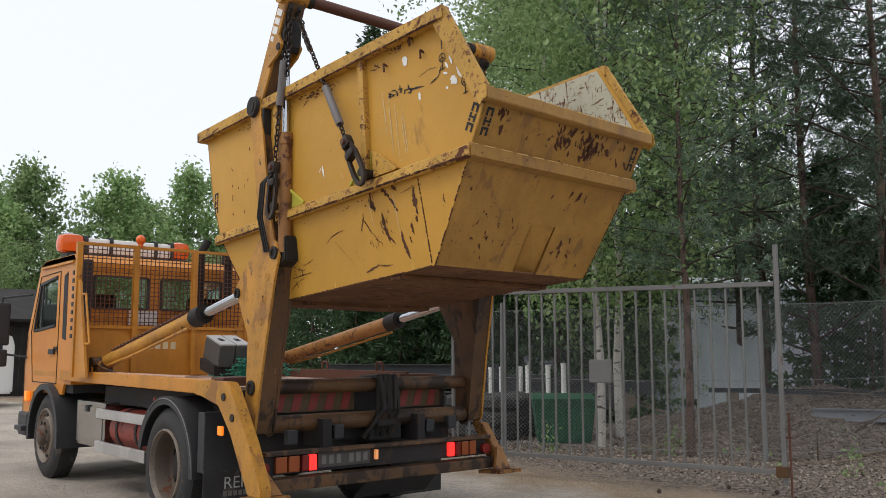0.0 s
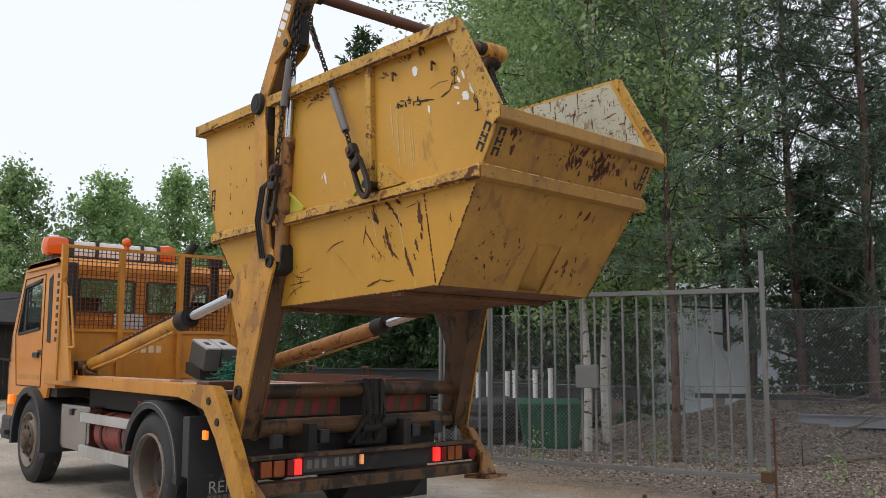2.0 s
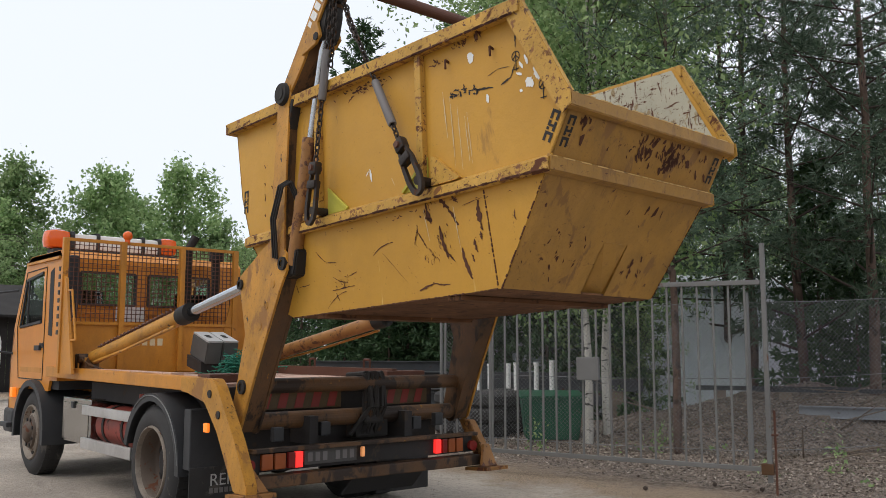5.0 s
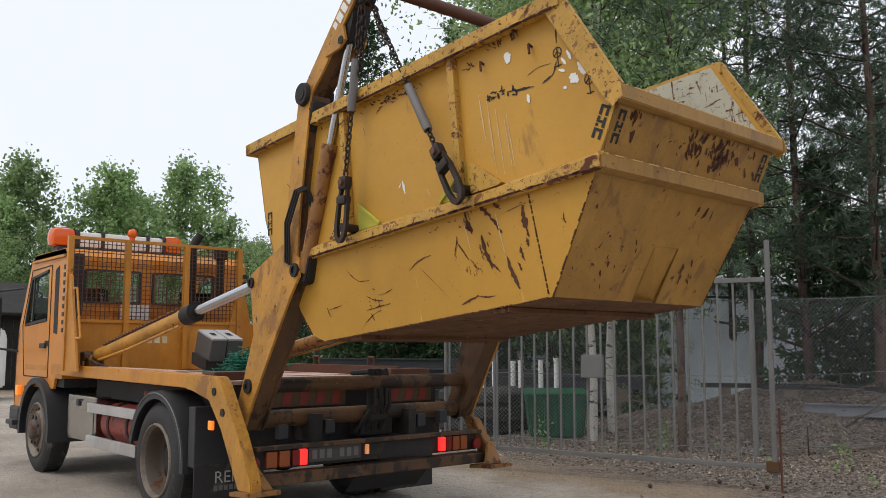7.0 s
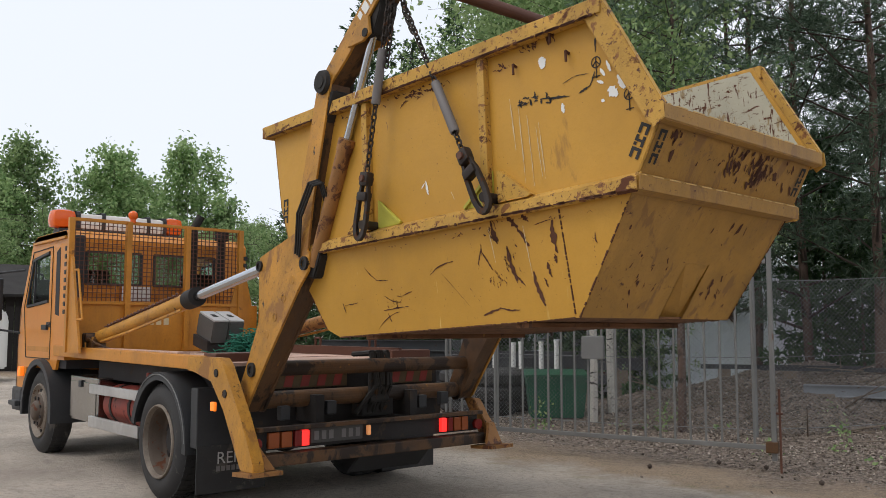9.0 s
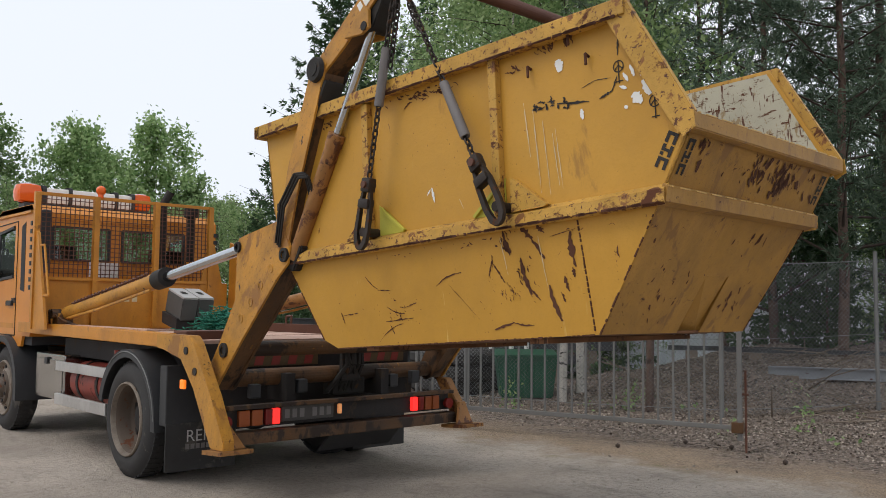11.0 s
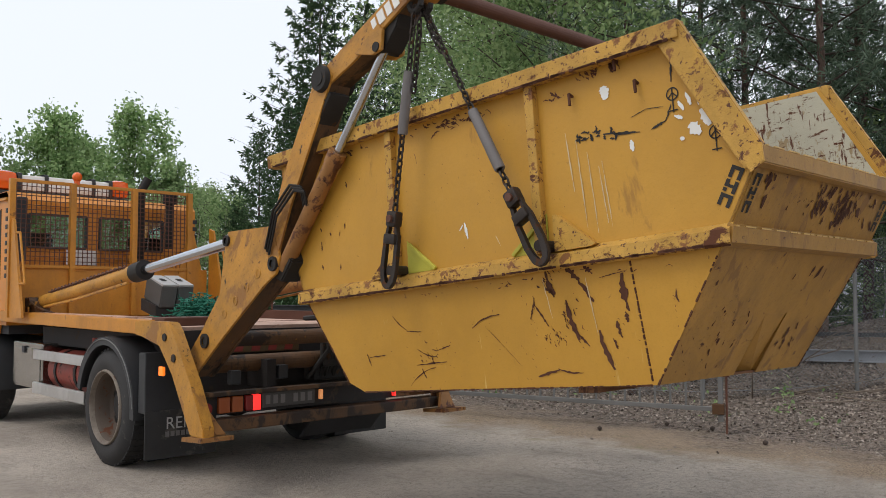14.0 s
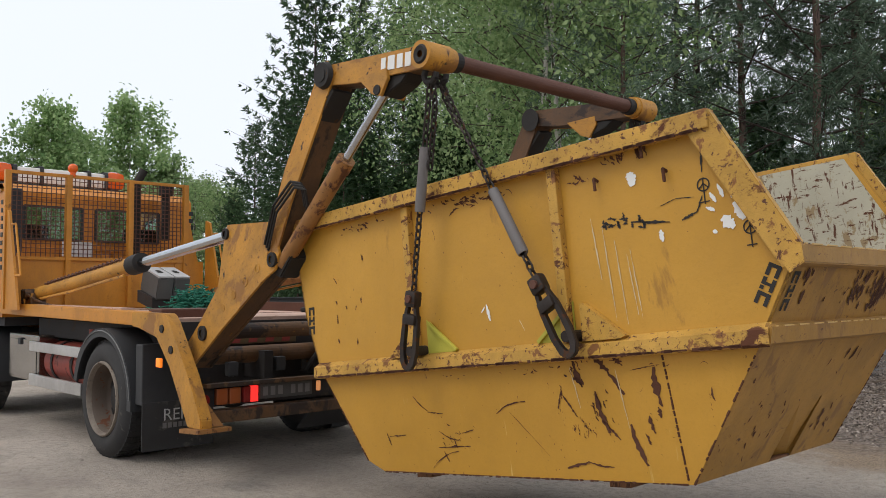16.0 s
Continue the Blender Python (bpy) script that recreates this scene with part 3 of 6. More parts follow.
    for u, v0, v1 in ((0.84, 0.55, 0.1), (0.78, 0.48, 0.08), (0.72, 0.4, 0.12), (0.7, 0.42, 0.1), (0.9, 0.6, 0.3), (1.12, -0.1, -0.3), (0.86, -0.12, -0.4), (1.4, 0.16, 0.1)):
        streak(bm, (u, v0), (u - 0.03, v1), 0.006, X - 0.0005, 0, 1.0)
    tagged(part("paint_run", bm, M_chip, skip, "pale vertical paint runs"), kind="stuff")
    # rusty weld lines along the panel edges
    bm = B()
    for sgn in (-1, 1):
        for (ya, za), (yb2, zb) in (((skip_end(0), 0), (yb, SKIP_Z)), ((yb, SKIP_Z), (2.62, SKIP_Z - 0.006)), ((0.6, -0.07), (0.57, -0.63)), ((3.12, 0), (2.76, -0.59))):
            xa, xb = sgn * (skip_side(za) + 0.001), sgn * (skip_side(zb) + 0.001)
            n = int(math.hypot(yb2 - ya, zb - za) / 0.03)
            for k in range(n):
                if rnd.random() < 0.15:
                    continue
                p, q = k / n, (k + rnd.uniform(0.5, 1)) / n
                beam(bm, (xa + (xb - xa) * p, ya + (yb2 - ya) * p, za + (zb - za) * p), (xa + (xb - xa) * q, ya + (yb2 - ya) * q, za + (zb - za) * q), 0.007, rnd.uniform(0.004, 0.011))
        for k in range(220):
            u = rnd.uniform(0.1, 3.05)
            beam(bm, (sgn * (SKIP_W + 0.05), u, -0.056), (sgn * (SKIP_W + 0.05), u + rnd.uniform(0.01, 0.06), -0.056), 0.006, rnd.uniform(0.004, 0.016))
            u = rnd.uniform(0.25, 3.3)
            beam(bm, (sgn * (SKIP_W + 0.063), u, 0.872 + 0.0094 * u), (sgn * (SKIP_W + 0.063), u + rnd.uniform(0.01, 0.07), 0.872 + 0.0094 * u), 0.006, rnd.uniform(0.003, 0.016))
    tagged(part("weld_rust", bm, M_stain, skip, "rusted weld lines and flaked edges"), kind="stuff")

    def mark(o, ex, ey):
        """Three blocky stencilled shapes, running along ex."""
        o, ex, ey, bm = Vector(o), Vector(ex), Vector(ey), B()
        for k, bars in enumerate((((0, 0, 0.3, 1), (0.3, 0, 1, 0.3), (0.3, 0.7, 1, 1)), ((0, 0, 1, 0.3), (0.35, 0.3, 0.6, 1), (0, 0.7, 0.35, 1), (0.7, 0.7, 1, 1)), ((0, 0, 0.3, 1), (0.3, 0, 1, 0.3), (0.3, 0.7, 1, 1)))):
            for x0, y0, x1, y1 in bars:
                bm.faces.new([bm.verts.new(o + ex * (0.062 * k + 0.054 * a) + ey * 0.06 * b) for a, b in ((x0, y0), (x1, y0), (x1, y1), (x0, y1))])
        part("stencil_mark", bm, M_black, skip, "black stencilled mark")

    down = Vector((0, 0.5, -0.866))
    mark((X, 0.0, 0.245), down, (0, 0.866, 0.5))
    for x in (-0.79, 0.72):
        mark((x, skip_end(0.225) - 0.004, 0.225), (0, 0.5, -0.857), (1, 0, 0))
    mark((X, 3.2, 0.4), (0, 0.05, -1.0), (0, -1, 0))
    for u0, v0 in ((0.3, 0.645), (0.114, 0.43)):
        bm = B()
        lathe(bm, [(X, 0.025), (X, 0.031)], 18, "x", (0, u0, v0))
        beam(bm, (X, u0, v0 - 0.085), (X, u0, v0 + 0.028), 0.002, 0.005, up=(0, 1, 0))
        beam(bm, (X, u0 - 0.022, v0 - 0.016), (X, u0, v0 + 0.006), 0.002, 0.005, up=(0, 1, 0))
        beam(bm, (X, u0 + 0.022, v0 - 0.016), (X, u0, v0 + 0.006), 0.002, 0.005, up=(0, 1, 0))
        beam(bm, (X, u0 - 0.022, v0 - 0.075), (X, u0 + 0.022, v0 - 0.075), 0.002, 0.005)
        part("scribble", bm, M_black, skip, "hand-drawn black ring mark")
    # soot smears on the end
    bm = B()
    for cx, cz, sx, sz, count, ln in ((-0.02, 0.17, 0.05, 0.03, 34, 0.05), (-0.1, 0.16, 0.07, 0.004, 14, 0.02), (0.25, 0.165, 0.07, 0.03, 48, 0.06), (0.24, 0.09, 0.03, 0.03, 12, 0.05), (0.15, 0.235, 0.2, 0.008, 26, 0.03), (-0.65, 0.22, 0.03, 0.02, 12, 0.05), (0.05, 0.08, 0.35, 0.05, 14, 0.05),
                                      (0.22, -0.13, 0.02, 0.03, 8, 0.07), (0.36, -0.1, 0.03, 0.05, 8, 0.07), (-0.3, -0.3, 0.4, 0.2, 20, 0.03), (-0.05, -0.45, 0.4, 0.08, 22, 0.035), (0.32, -0.47, 0.1, 0.03, 16, 0.05), (0.55, 0.12, 0.15, 0.06, 10, 0.05)):
        for _ in range(count):
            px, pz, l2 = rnd.gauss(cx, sx), rnd.gauss(cz, sz), ln * rnd.uniform(0.35, 1.3)
            if not (-0.6 < pz < 0.235 and abs(px) < 0.72) or -0.13 < pz < 0.06 or (cut0 - 0.05 < px < cut1 + 0.05 and pz < zc + 0.05):
                continue
            w2, tl = l2 * rnd.uniform(0.12, 0.4), rnd.uniform(-0.9, 0.9)
            vs = []
            for t in range(9):
                a = 2 * math.pi * t / 9
                q = rnd.uniform(0.35, 1.2)
                dx, dz = q * w2 * math.cos(a), q * l2 / 2 * math.sin(a)
                z = min(max(pz + dz, 0.036), 0.24) if pz > 0 else min(pz + dz, -0.07)
                vs.append(bm.verts.new((px + dx + math.sin(tl) * dz, skip_end(z) - 0.004, z)))
            bm.faces.new(vs)
    tagged(part("soot_smear", bm, M_stain, skip, "blackened scrape marks"), kind="stuff")
    return skip


skip = make_skip()

# ---------- truck ----------
truck = thing("skip_loader_truck", "orange skip loader truck with raised lifting arms, lights on", "truck")
MIRROR = 0.12      # x of a mirrored point is MIRROR - x
PIN = (-1.345, 0.90)


RY = -0.13         # rear axle


def make_wheel(y, x0, x1, dual):
    """A wheel on the near side from x0 (outer) to x1."""
    wheel = new("wheel")
    wheel.parent = truck
    R, w = 0.49, x1 - x0
    for k in range(2 if dual else 1):
        o = x0 + k * (w + 0.05)
        bm = B()
        lathe(bm, [(o + w * 0.1, 0.30), (o + 0.01, 0.33), (o, 0.40), (o + 0.025, 0.455), (o + 0.05, 0.482), (o + 0.06, R), (o + w - 0.06, R), (o + w - 0.05, 0.482), (o + w, 0.40), (o + w - 0.02, 0.30)], 48, "x", (0, y, R))
        for i in range(48):
            a = 2 * math.pi * i / 48
            c = Matrix.Translation((o + w / 2, y, R)) @ Matrix.Rotation(a, 4, "X")
            box(bm, (-w / 2 + 0.05, -0.022, R - 0.012), (-w / 6, 0.022, R + 0.006), 0, c)
            box(bm, (w / 6, -0.022, R - 0.012), (w / 2 - 0.05, 0.022, R + 0.006), 0, c)
            box(bm, (-w / 8, -0.014, R - 0.012), (w / 8, 0.014, R + 0.006), 0, c)
        part("tyre", bm, M_rubber, wheel, smooth=True)
    # paler lip, darker disc: the lit edge and shaded dish are in the colours
    lip = [(x0 + 0.014, 0.318), (x0 - 0.002, 0.312), (x0 - 0.004, 0.302), (x0 + 0.012, 0.292), (x0 + 0.035, 0.285)]
    if dual:
        dish = [(x0 + 0.035, 0.285), (x0 + 0.06, 0.268), (x0 + 0.15, 0.262), (x0 + 0.165, 0.25), (x0 + 0.185, 0.225), (x0 + 0.175, 0.16), (x0 + 0.15, 0.13)]
        cap = [(x0 + 0.165, 0.128), (x0 + 0.135, 0.122), (x0 + 0.125, 0.1), (x0 + 0.122, 0.05), (x0 + 0.13, 0.001)]
    else:
        lip += [(x0 + 0.05, 0.268), (x0 + 0.04, 0.235), (x0 + 0.012, 0.195)]
        dish = [(x0 + 0.012, 0.195), (x0 - 0.012, 0.18), (x0 - 0.014, 0.12)]
        cap = [(x0 - 0.012, 0.12), (x0 - 0.05, 0.105), (x0 - 0.065, 0.08), (x0 - 0.065, 0.001)]
    for nm, prof, mat, text in (("rim", lip, M_hub, "worn grey steel rim"), ("wheel_disc", dish, M_rimsteel, "rusty brown wheel disc"), ("hub", cap, M_chassis if dual else M_rimsteel, "dark hub" if dual else "rusty hub")):
        bm = B()
        lathe(bm, prof, 36, "x", (0, y, R))
        part(nm, bm, mat, wheel, text, smooth=True)
    for i in range(8):
        bm = B()
        a = 2 * math.pi * (i + 0.5) / 8
        xx = x0 + (0.16 if dual else -0.025)
        rod(bm, (xx, y + 0.155 * math.cos(a), R + 0.155 * math.sin(a)), (xx + 0.05, y + 0.155 * math.cos(a), R + 0.155 * math.sin(a)), 0.02, 6)
        part("wheel_nut", bm, M_chassis, wheel)
    for i in range(6):
        bm = B()
        a = 2 * math.pi * i / 6 + 0.4
        xx, rr = x0 + (0.176 if dual else 0.028), 0.222
        rod(bm, (xx, y + rr * math.cos(a), R + rr * math.sin(a)), (xx + 0.02, y + rr * math.cos(a), R + rr * math.sin(a)), 0.033, 12)
        part("rim_hole", bm, M_grease, wheel)
    return wheel


w_rear = make_wheel(RY, -1.19, -0.93, True)
w_front = make_wheel(3.5, -1.14, -0.86, False)
for w in (w_rear, w_front):
    y = RY if w is w_rear else 3.5
    c = copy_thing(w, Matrix.Translation((MIRROR, 2 * y, 0)) @ Matrix.Rotation(math.pi, 4, "Z"))

# chassis, tanks, axles
bm = B()
for x in (-0.42, 0.54):
    beam(bm, (x, 4.5, 0.82), (x, -1.5, 0.82), 0.08, 0.22)
for y in (-1.2, -0.4, 0.6, 1.6, 2.6):
    beam(bm, (-0.42, y, 0.82), (0.54, y, 0.82), 0.1, 0.18)
part("chassis_frame", bm, M_chassis, truck, "black chassis rails")
for y in (RY, 3.5):
    bm = B()
    rod(bm, (-0.95, y, 0.49), (1.07, y, 0.49), 0.07)
    bmesh.ops.create_uvsphere(bm, u_segments=16, v_segments=10, radius=0.2, matrix=Matrix.Translation((0.06, y, 0.5)))
    part("axle", bm, M_chassis, truck)
bm = B()
box(bm, (-0.9, -0.65, 0.92), (1.0, 2.2, 1.1))
part("hydraulic_bay", bm, M_chassis, truck, "dark hydraulic equipment under the deck")
for x in (-1.15, MIRROR + 1.05):
    bm = B()
    beam(bm, (x + 0.05, 3.0, 1.205), (x + 0.05, -0.78, 1.18), 0.1, 0.115, bevel=0.008)
    part("side_beam", bm, M_body, truck, "orange deck edge beam")
bm = B()
box(bm, (-1.04, -1.12, 1.15), (1.16, 2.3, 1.19), 0.004)
part("deck", bm, M_deck, truck, "worn red-brown steel deck")
bm = B()
for y in (-0.3, 0.6, 1.5):
    box(bm, (-1.0, y - 0.004, 1.1905), (1.12, y + 0.004, 1.194))
part("deck_seam", bm, M_underside, truck)
for x in (-1.0, 0.98):
    bm = B()
    beam(bm, (x, -0.2, 1.22), (x, 2.1, 1.22), 0.12, 0.07, bevel=0.005)
    part("deck_edge_rail", bm, M_deck, truck)
bm = B()
beam(bm, (0.85, -0.9, 1.235), (0.85, 1.9, 1.235), 0.05, 0.09, bevel=0.005)
for y in (-0.5, 0.5):
    tube(bm, [(0.85, y, 1.27), (0.85, y, 1.36), (0.85, y + 0.1, 1.36), (0.85, y + 0.1, 1.27)], 0.012)
part("load_rail", bm, M_bar, truck, "rusty brown side rail with loops")
bm = B()
box(bm, (-1.06, 1.75, 0.47), (-0.62, 2.62, 0.94), 0.015)
tool = part("tool_locker", bm, M_steel, truck, "stainless tool locker with a black latch")
bm = B()
box(bm, (-1.068, 1.79, 0.50), (-1.06, 2.58, 0.885), 0.003)
part("locker_door", bm, M_steel, tool)
bm = B()
box(bm, (-1.085, 2.2, 0.83), (-1.068, 2.28, 0.9), 0.004)
part("latch", bm, M_plastic, tool)
for z0, z1 in ((0.79, 0.885), (0.45, 0.56)):
    bm = B()
    box(bm, (-1.13, 0.47, z0), (-1.09, 1.8, z1), 0.006)
    part("side_guard", bm, M_alu, truck, "bare aluminium side guard rail")
for y in (0.6, 1.65):
    part("guard_bracket", beam(B(), (-1.08, y, 0.45), (-1.08, y, 1.1), 0.04, 0.05), M_chassis, truck)
bm = B()
lathe(bm, [(0.62, 0.001), (0.62, 0.16), (0.66, 0.2), (1.58, 0.2), (1.62, 0.16), (1.62, 0.001)], 24, "y", (-0.86, 0, 0.69))
part("air_tank", bm, M_red, truck, "grimy red tank", smooth=True)
for y in (0.85, 1.35):
    bm = B()
    lathe(bm, [(y, 0.202), (y, 0.21), (y + 0.05, 0.21), (y + 0.05, 0.202)], 24, "y", (-0.86, 0, 0.69))
    part("tank_strap", bm, M_chassis, truck)
bm = B()
rod(bm, (-1.05, 0.42, 0.75), (-1.05, 0.42, 1.05), 0.03)
part("red_canister", bm, M_red, truck, "slim red canister")

# mudguards
def mudguard(y, x0, x1, r, a0, a1, mat, lip):
    bm = B()
    n = 20
    rows = []
    for i in range(n + 1):
        a = radians(a0 + (a1 - a0) * i / n)
        c, s = math.cos(a), math.sin(a)
        rows.append([bm.verts.new((x, y + rr * c, 0.49 + rr * s)) for x, rr in ((x0, r - 0.05), (x0, r + 0.02), (x1, r + 0.02), (x1, r), (x0 + 0.02, r), (x0 + 0.02, r - 0.05))])
    for p, q in zip(rows, rows[1:]):
        for k in range(6):
            bm.faces.new((p[k], p[(k + 1) % 6], q[(k + 1) % 6], q[k]))
    bm.faces.new(rows[0][::-1])
    bm.faces.new(rows[-1])
    g = part("mudguard", bm, mat, truck, "black plastic mudguard", smooth=True)
    if lip:
        bm = B()
        tube(bm, [(x0 - 0.004, y + (r + 0.0) * math.cos(radians(a)), 0.49 + (r + 0.0) * math.sin(radians(a))) for a in range(50, int(a1), 9)], 0.005, 5)
        part("trim_strip", bm, M_galv, g)


mudguard(RY, -1.2, -0.55, 0.575, 12, 185, M_plastic, True)
mudguard(RY, 0.67, 1.32, 0.575, 12, 185, M_plastic, False)
mudguard(3.5, -1.18, -0.78, 0.585, -8, 190, M_plastic, False)
mudguard(3.5, 0.92, 1.3, 0.585, -8, 190, M_plastic, False)
for x0, x1 in ((-1.17, -0.55), (0.67, 1.29)):
    bm = B()
    box(bm, (x0, -0.86, 0.5), (x1, -0.74, 0.98), 0.01)
    part("mudguard_back", bm, M_plastic, truck)
    bm = B()
    box(bm, (x0, -0.872, 0.14), (x1, -0.86, 0.52), 0.003)
    flap = part("mud_flap", bm, M_rubber, truck, "black rubber mud flap with white lettering")
    if x0 < 0:
        cu = bpy.data.curves.new("lettering", "FONT")
        cu.body, cu.size = "REN", 0.135
        t = new("lettering", cu)
        bpy.context.view_layer.update()
        me = bpy.data.meshes.new_from_object(t.evaluated_get(bpy.context.evaluated_depsgraph_get()))
        bpy.data.objects.remove(t)
        me.transform(pose(-1.0, -0.876, 0.37, 90))
        me.materials.append(M_sleeve_pale)
        lt = new("lettering", me)
        lt.parent = flap
        bm = B()
        for k in range(9):
            box(bm, (-1.0 + k * 0.045, -0.877, 0.31), (-0.967 + k * 0.045, -0.874, 0.35))
        part("lettering_bar", bm, M_sleeve, flap)

# cab
def pane(name, loop, thick, parent, mat=M_glass):
    bm = B()
    slab(bm, loop, thick)
    ob = part(name, bm, mat, parent)
    ob.visible_shadow = False
    return ob


CL, CR, CY = -1.1, 1.12, 2.75
cab = new("cab")
cab.parent = truck
tagged(cab, "orange truck cab")
side = [(2.75, 1.1), (3.0, 1.1), (3.05, 0.98), (4.2, 0.98), (4.3, 0.5), (4.62, 0.5), (4.64, 1.2), (4.5, 1.8), (4.12, 2.52), (3.95, 2.58), (2.85, 2.58), (2.75, 2.5)]
door = [(3.28, 1.1), (4.25, 1.1), (4.4, 1.72), (4.08, 2.4), (3.3, 2.42)]
win = [(3.42, 1.78), (4.27, 1.73), (4.05, 2.3), (3.42, 2.36)]
for x0, s in ((CL, 1), (CR, -1)):
    bm = B()
    # the wall stands round the window opening
    slab(bm, [(x0, y, z) for y, z in side[:7]] + [(x0, 4.55, 1.71), (x0, 4.27, 1.71), (x0, 3.42, 1.76), (x0, 2.75, 1.76)], (s * 0.03, 0, 0))
    slab(bm, [(x0, 2.75, 1.76), (x0, 3.4, 1.76), (x0, 3.4, 2.38), (x0, 4.05, 2.33), (x0, 4.3, 1.71), (x0, 4.55, 1.71), (x0, 4.12, 2.52), (x0, 3.95, 2.58), (x0, 2.85, 2.58), (x0, 2.75, 2.5)], (s * 0.03, 0, 0))
    part("cab_side", bm, M_cab, cab)
    pane("side_window", [(x0 + s * 0.012, y, z) for y, z in win], (s * 0.006, 0, 0), cab)
    bm = B()
    for a, b in zip(win, win[1:] + win[:1]):
        beam(bm, (x0 - s * 0.004, *a), (x0 - s * 0.004, *b), 0.02, 0.03)
    beam(bm, (x0 - s * 0.004, 3.98, 1.75), (x0 - s * 0.004, 3.95, 2.3), 0.02, 0.025)
    part("window_seal", bm, M_plastic, cab)
    bm = B()
    for a, b in zip(door, door[1:] + door[:1]):
        beam(bm, (x0 - s * 0.002, *a), (x0 - s * 0.002, *b), 0.008, 0.012)
    part("door_gap", bm, M_grease, cab)
    bm = B()
    box(bm, (x0 - s * 0.03, 3.38, 1.44), (x0 + s * 0.01, 3.58, 1.5), 0.008)
    part("door_handle", bm, M_plastic, cab)
    bm = B()
    slab(bm, [(x0 - s * 0.003, 3.0, 1.6), (x0 - s * 0.003, 3.14, 1.62), (x0 - s * 0.003, 3.16, 2.35), (x0 - s * 0.003, 3.02, 2.4)], (s * 0.01, 0, 0))
    part("corner_window", bm, M_dash, cab, "narrow dark rear side window")
    for k in range(9):
        part("air_louvre", box(B(), (x0 - s * 0.025, 2.74, 1.62 + 0.09 * k), (x0 + s * 0.03, 2.8, 1.67 + 0.09 * k), 0.004), M_plastic, cab, "black intake louvre")
    bm = B()
    box(bm, (x0 - s * 0.003, 3.35, 1.18), (x0 - s * 0.001, 4.2, 1.24))
    part("door_stripe", bm, M_body, cab)
bm = B()
for k in range(4):
    box(bm, (CL - 0.006, 3.28 + 0.045 * k, 1.47), (CL - 0.003, 3.31 + 0.045 * k, 1.53))
part("badge", bm, M_plastic, cab)
# rear wall with three windows
W3 = ((-0.9, -0.26), (-0.1, 0.3), (0.38, 0.68))
bm = B()
box(bm, (CL + 0.03, CY, 1.1), (CR - 0.03, CY + 0.03, 1.97))
box(bm, (CL + 0.03, CY, 2.34), (CR - 0.03, CY + 0.03, 2.5))
for a, b in ((CL + 0.03, -0.9), (-0.26, -0.1), (0.3, 0.38), (0.68, CR - 0.03)):
    box(bm, (a, CY, 1.97), (b, CY + 0.03, 2.34))
for z in (1.55, 1.85, 2.42):
    box(bm, (CL + 0.1, CY - 0.012, z), (CR - 0.1, CY, z + 0.03), 0.004)
part("cab_back", bm, M_cab, cab)
for a, b in W3:
    pane("rear_window", [(a, CY + 0.012, 1.97), (b, CY + 0.012, 1.97), (b, CY + 0.012, 2.34), (a, CY + 0.012, 2.34)], (0, 0.006, 0), cab)
    bm = B()
    for p, q in (((a, 1.97), (b, 1.97)), ((b, 1.97), (b, 2.34)), ((b, 2.34), (a, 2.34)), ((a, 2.34), (a, 1.97))):
        beam(bm, (p[0], CY - 0.008, p[1]), (q[0], CY - 0.008, q[1]), 0.025, 0.03, up=(0, 1, 0))
    part("window_seal", bm, M_plastic, cab)
bm = B()
slab(bm, [(CL, 2.75, 2.5), (CL, 2.85, 2.585), (CL, 3.95, 2.585), (CL, 4.12, 2.52), (CL, 3.9, 2.5), (CL, 2.9, 2.5)], (CR - CL, 0, 0))
part("cab_roof", bm, M_cab, cab)
bm = B()
beam(bm, (CL - 0.012, 2.8, 2.5), (CL - 0.012, 4.05, 2.5), 0.03, 0.03)
part("drip_rail", bm, M_body, cab)
bm = B()
slab(bm, [(CL, 4.62, 0.5), (CR, 4.62, 0.5), (CR, 4.64, 1.35), (CL, 4.64, 1.35)], (0, -0.03, 0))
slab(bm, [(CL, 4.64, 1.3), (CR, 4.64, 1.3), (CR, 4.53, 1.68), (CL, 4.53, 1.68)], (0, -0.03, 0))
part("cab_front", bm, M_cab, cab)
pane("windscreen", [(CL + 0.02, 4.53, 1.68), (CR - 0.02, 4.53, 1.68), (CR - 0.02, 4.13, 2.5), (CL + 0.02, 4.13, 2.5)], (0, -0.006, 0), cab)
bm = B()
box(bm, (CL + 0.04, 2.79, 1.0), (CR - 0.04, 4.5, 1.15))
box(bm, (CL + 0.04, 4.0, 1.1), (CR - 0.04, 4.45, 1.66), 0.03)
for x in (-0.75, 0.6):
    box(bm, (x - 0.22, 3.05, 1.15), (x + 0.22, 3.5, 1.5), 0.05)
    box(bm, (x - 0.22, 3.0, 1.45), (x + 0.22, 3.14, 2.15), 0.05)
part("cab_interior", bm, M_dash, cab, "dark seats and dashboard")
bm = B()
box(bm, (CL - 0.03, 4.3, 0.42), (CR + 0.03, 4.72, 0.72), 0.04)
box(bm, (CL - 0.12, 4.2, 0.5), (CL + 0.1, 4.5, 0.56), 0.01)
part("bumper_step", bm, M_plastic, cab, "black bumper and step")
bm = B()
box(bm, (CL - 0.05, 4.3, 0.86), (CL - 0.0, 4.42, 0.98), 0.015)
part("marker_lamp", bm, M_ambermark, cab, "lit amber marker lamp")
bm = B()
tube(bm, [(CL, 4.45, 2.2), (CL - 0.28, 4.75, 2.16), (CL - 0.28, 4.78, 1.45), (CL, 4.55, 1.4)], 0.014)
box(bm, (CL - 0.38, 4.7, 1.55), (CL - 0.18, 4.8, 2.1), 0.03)
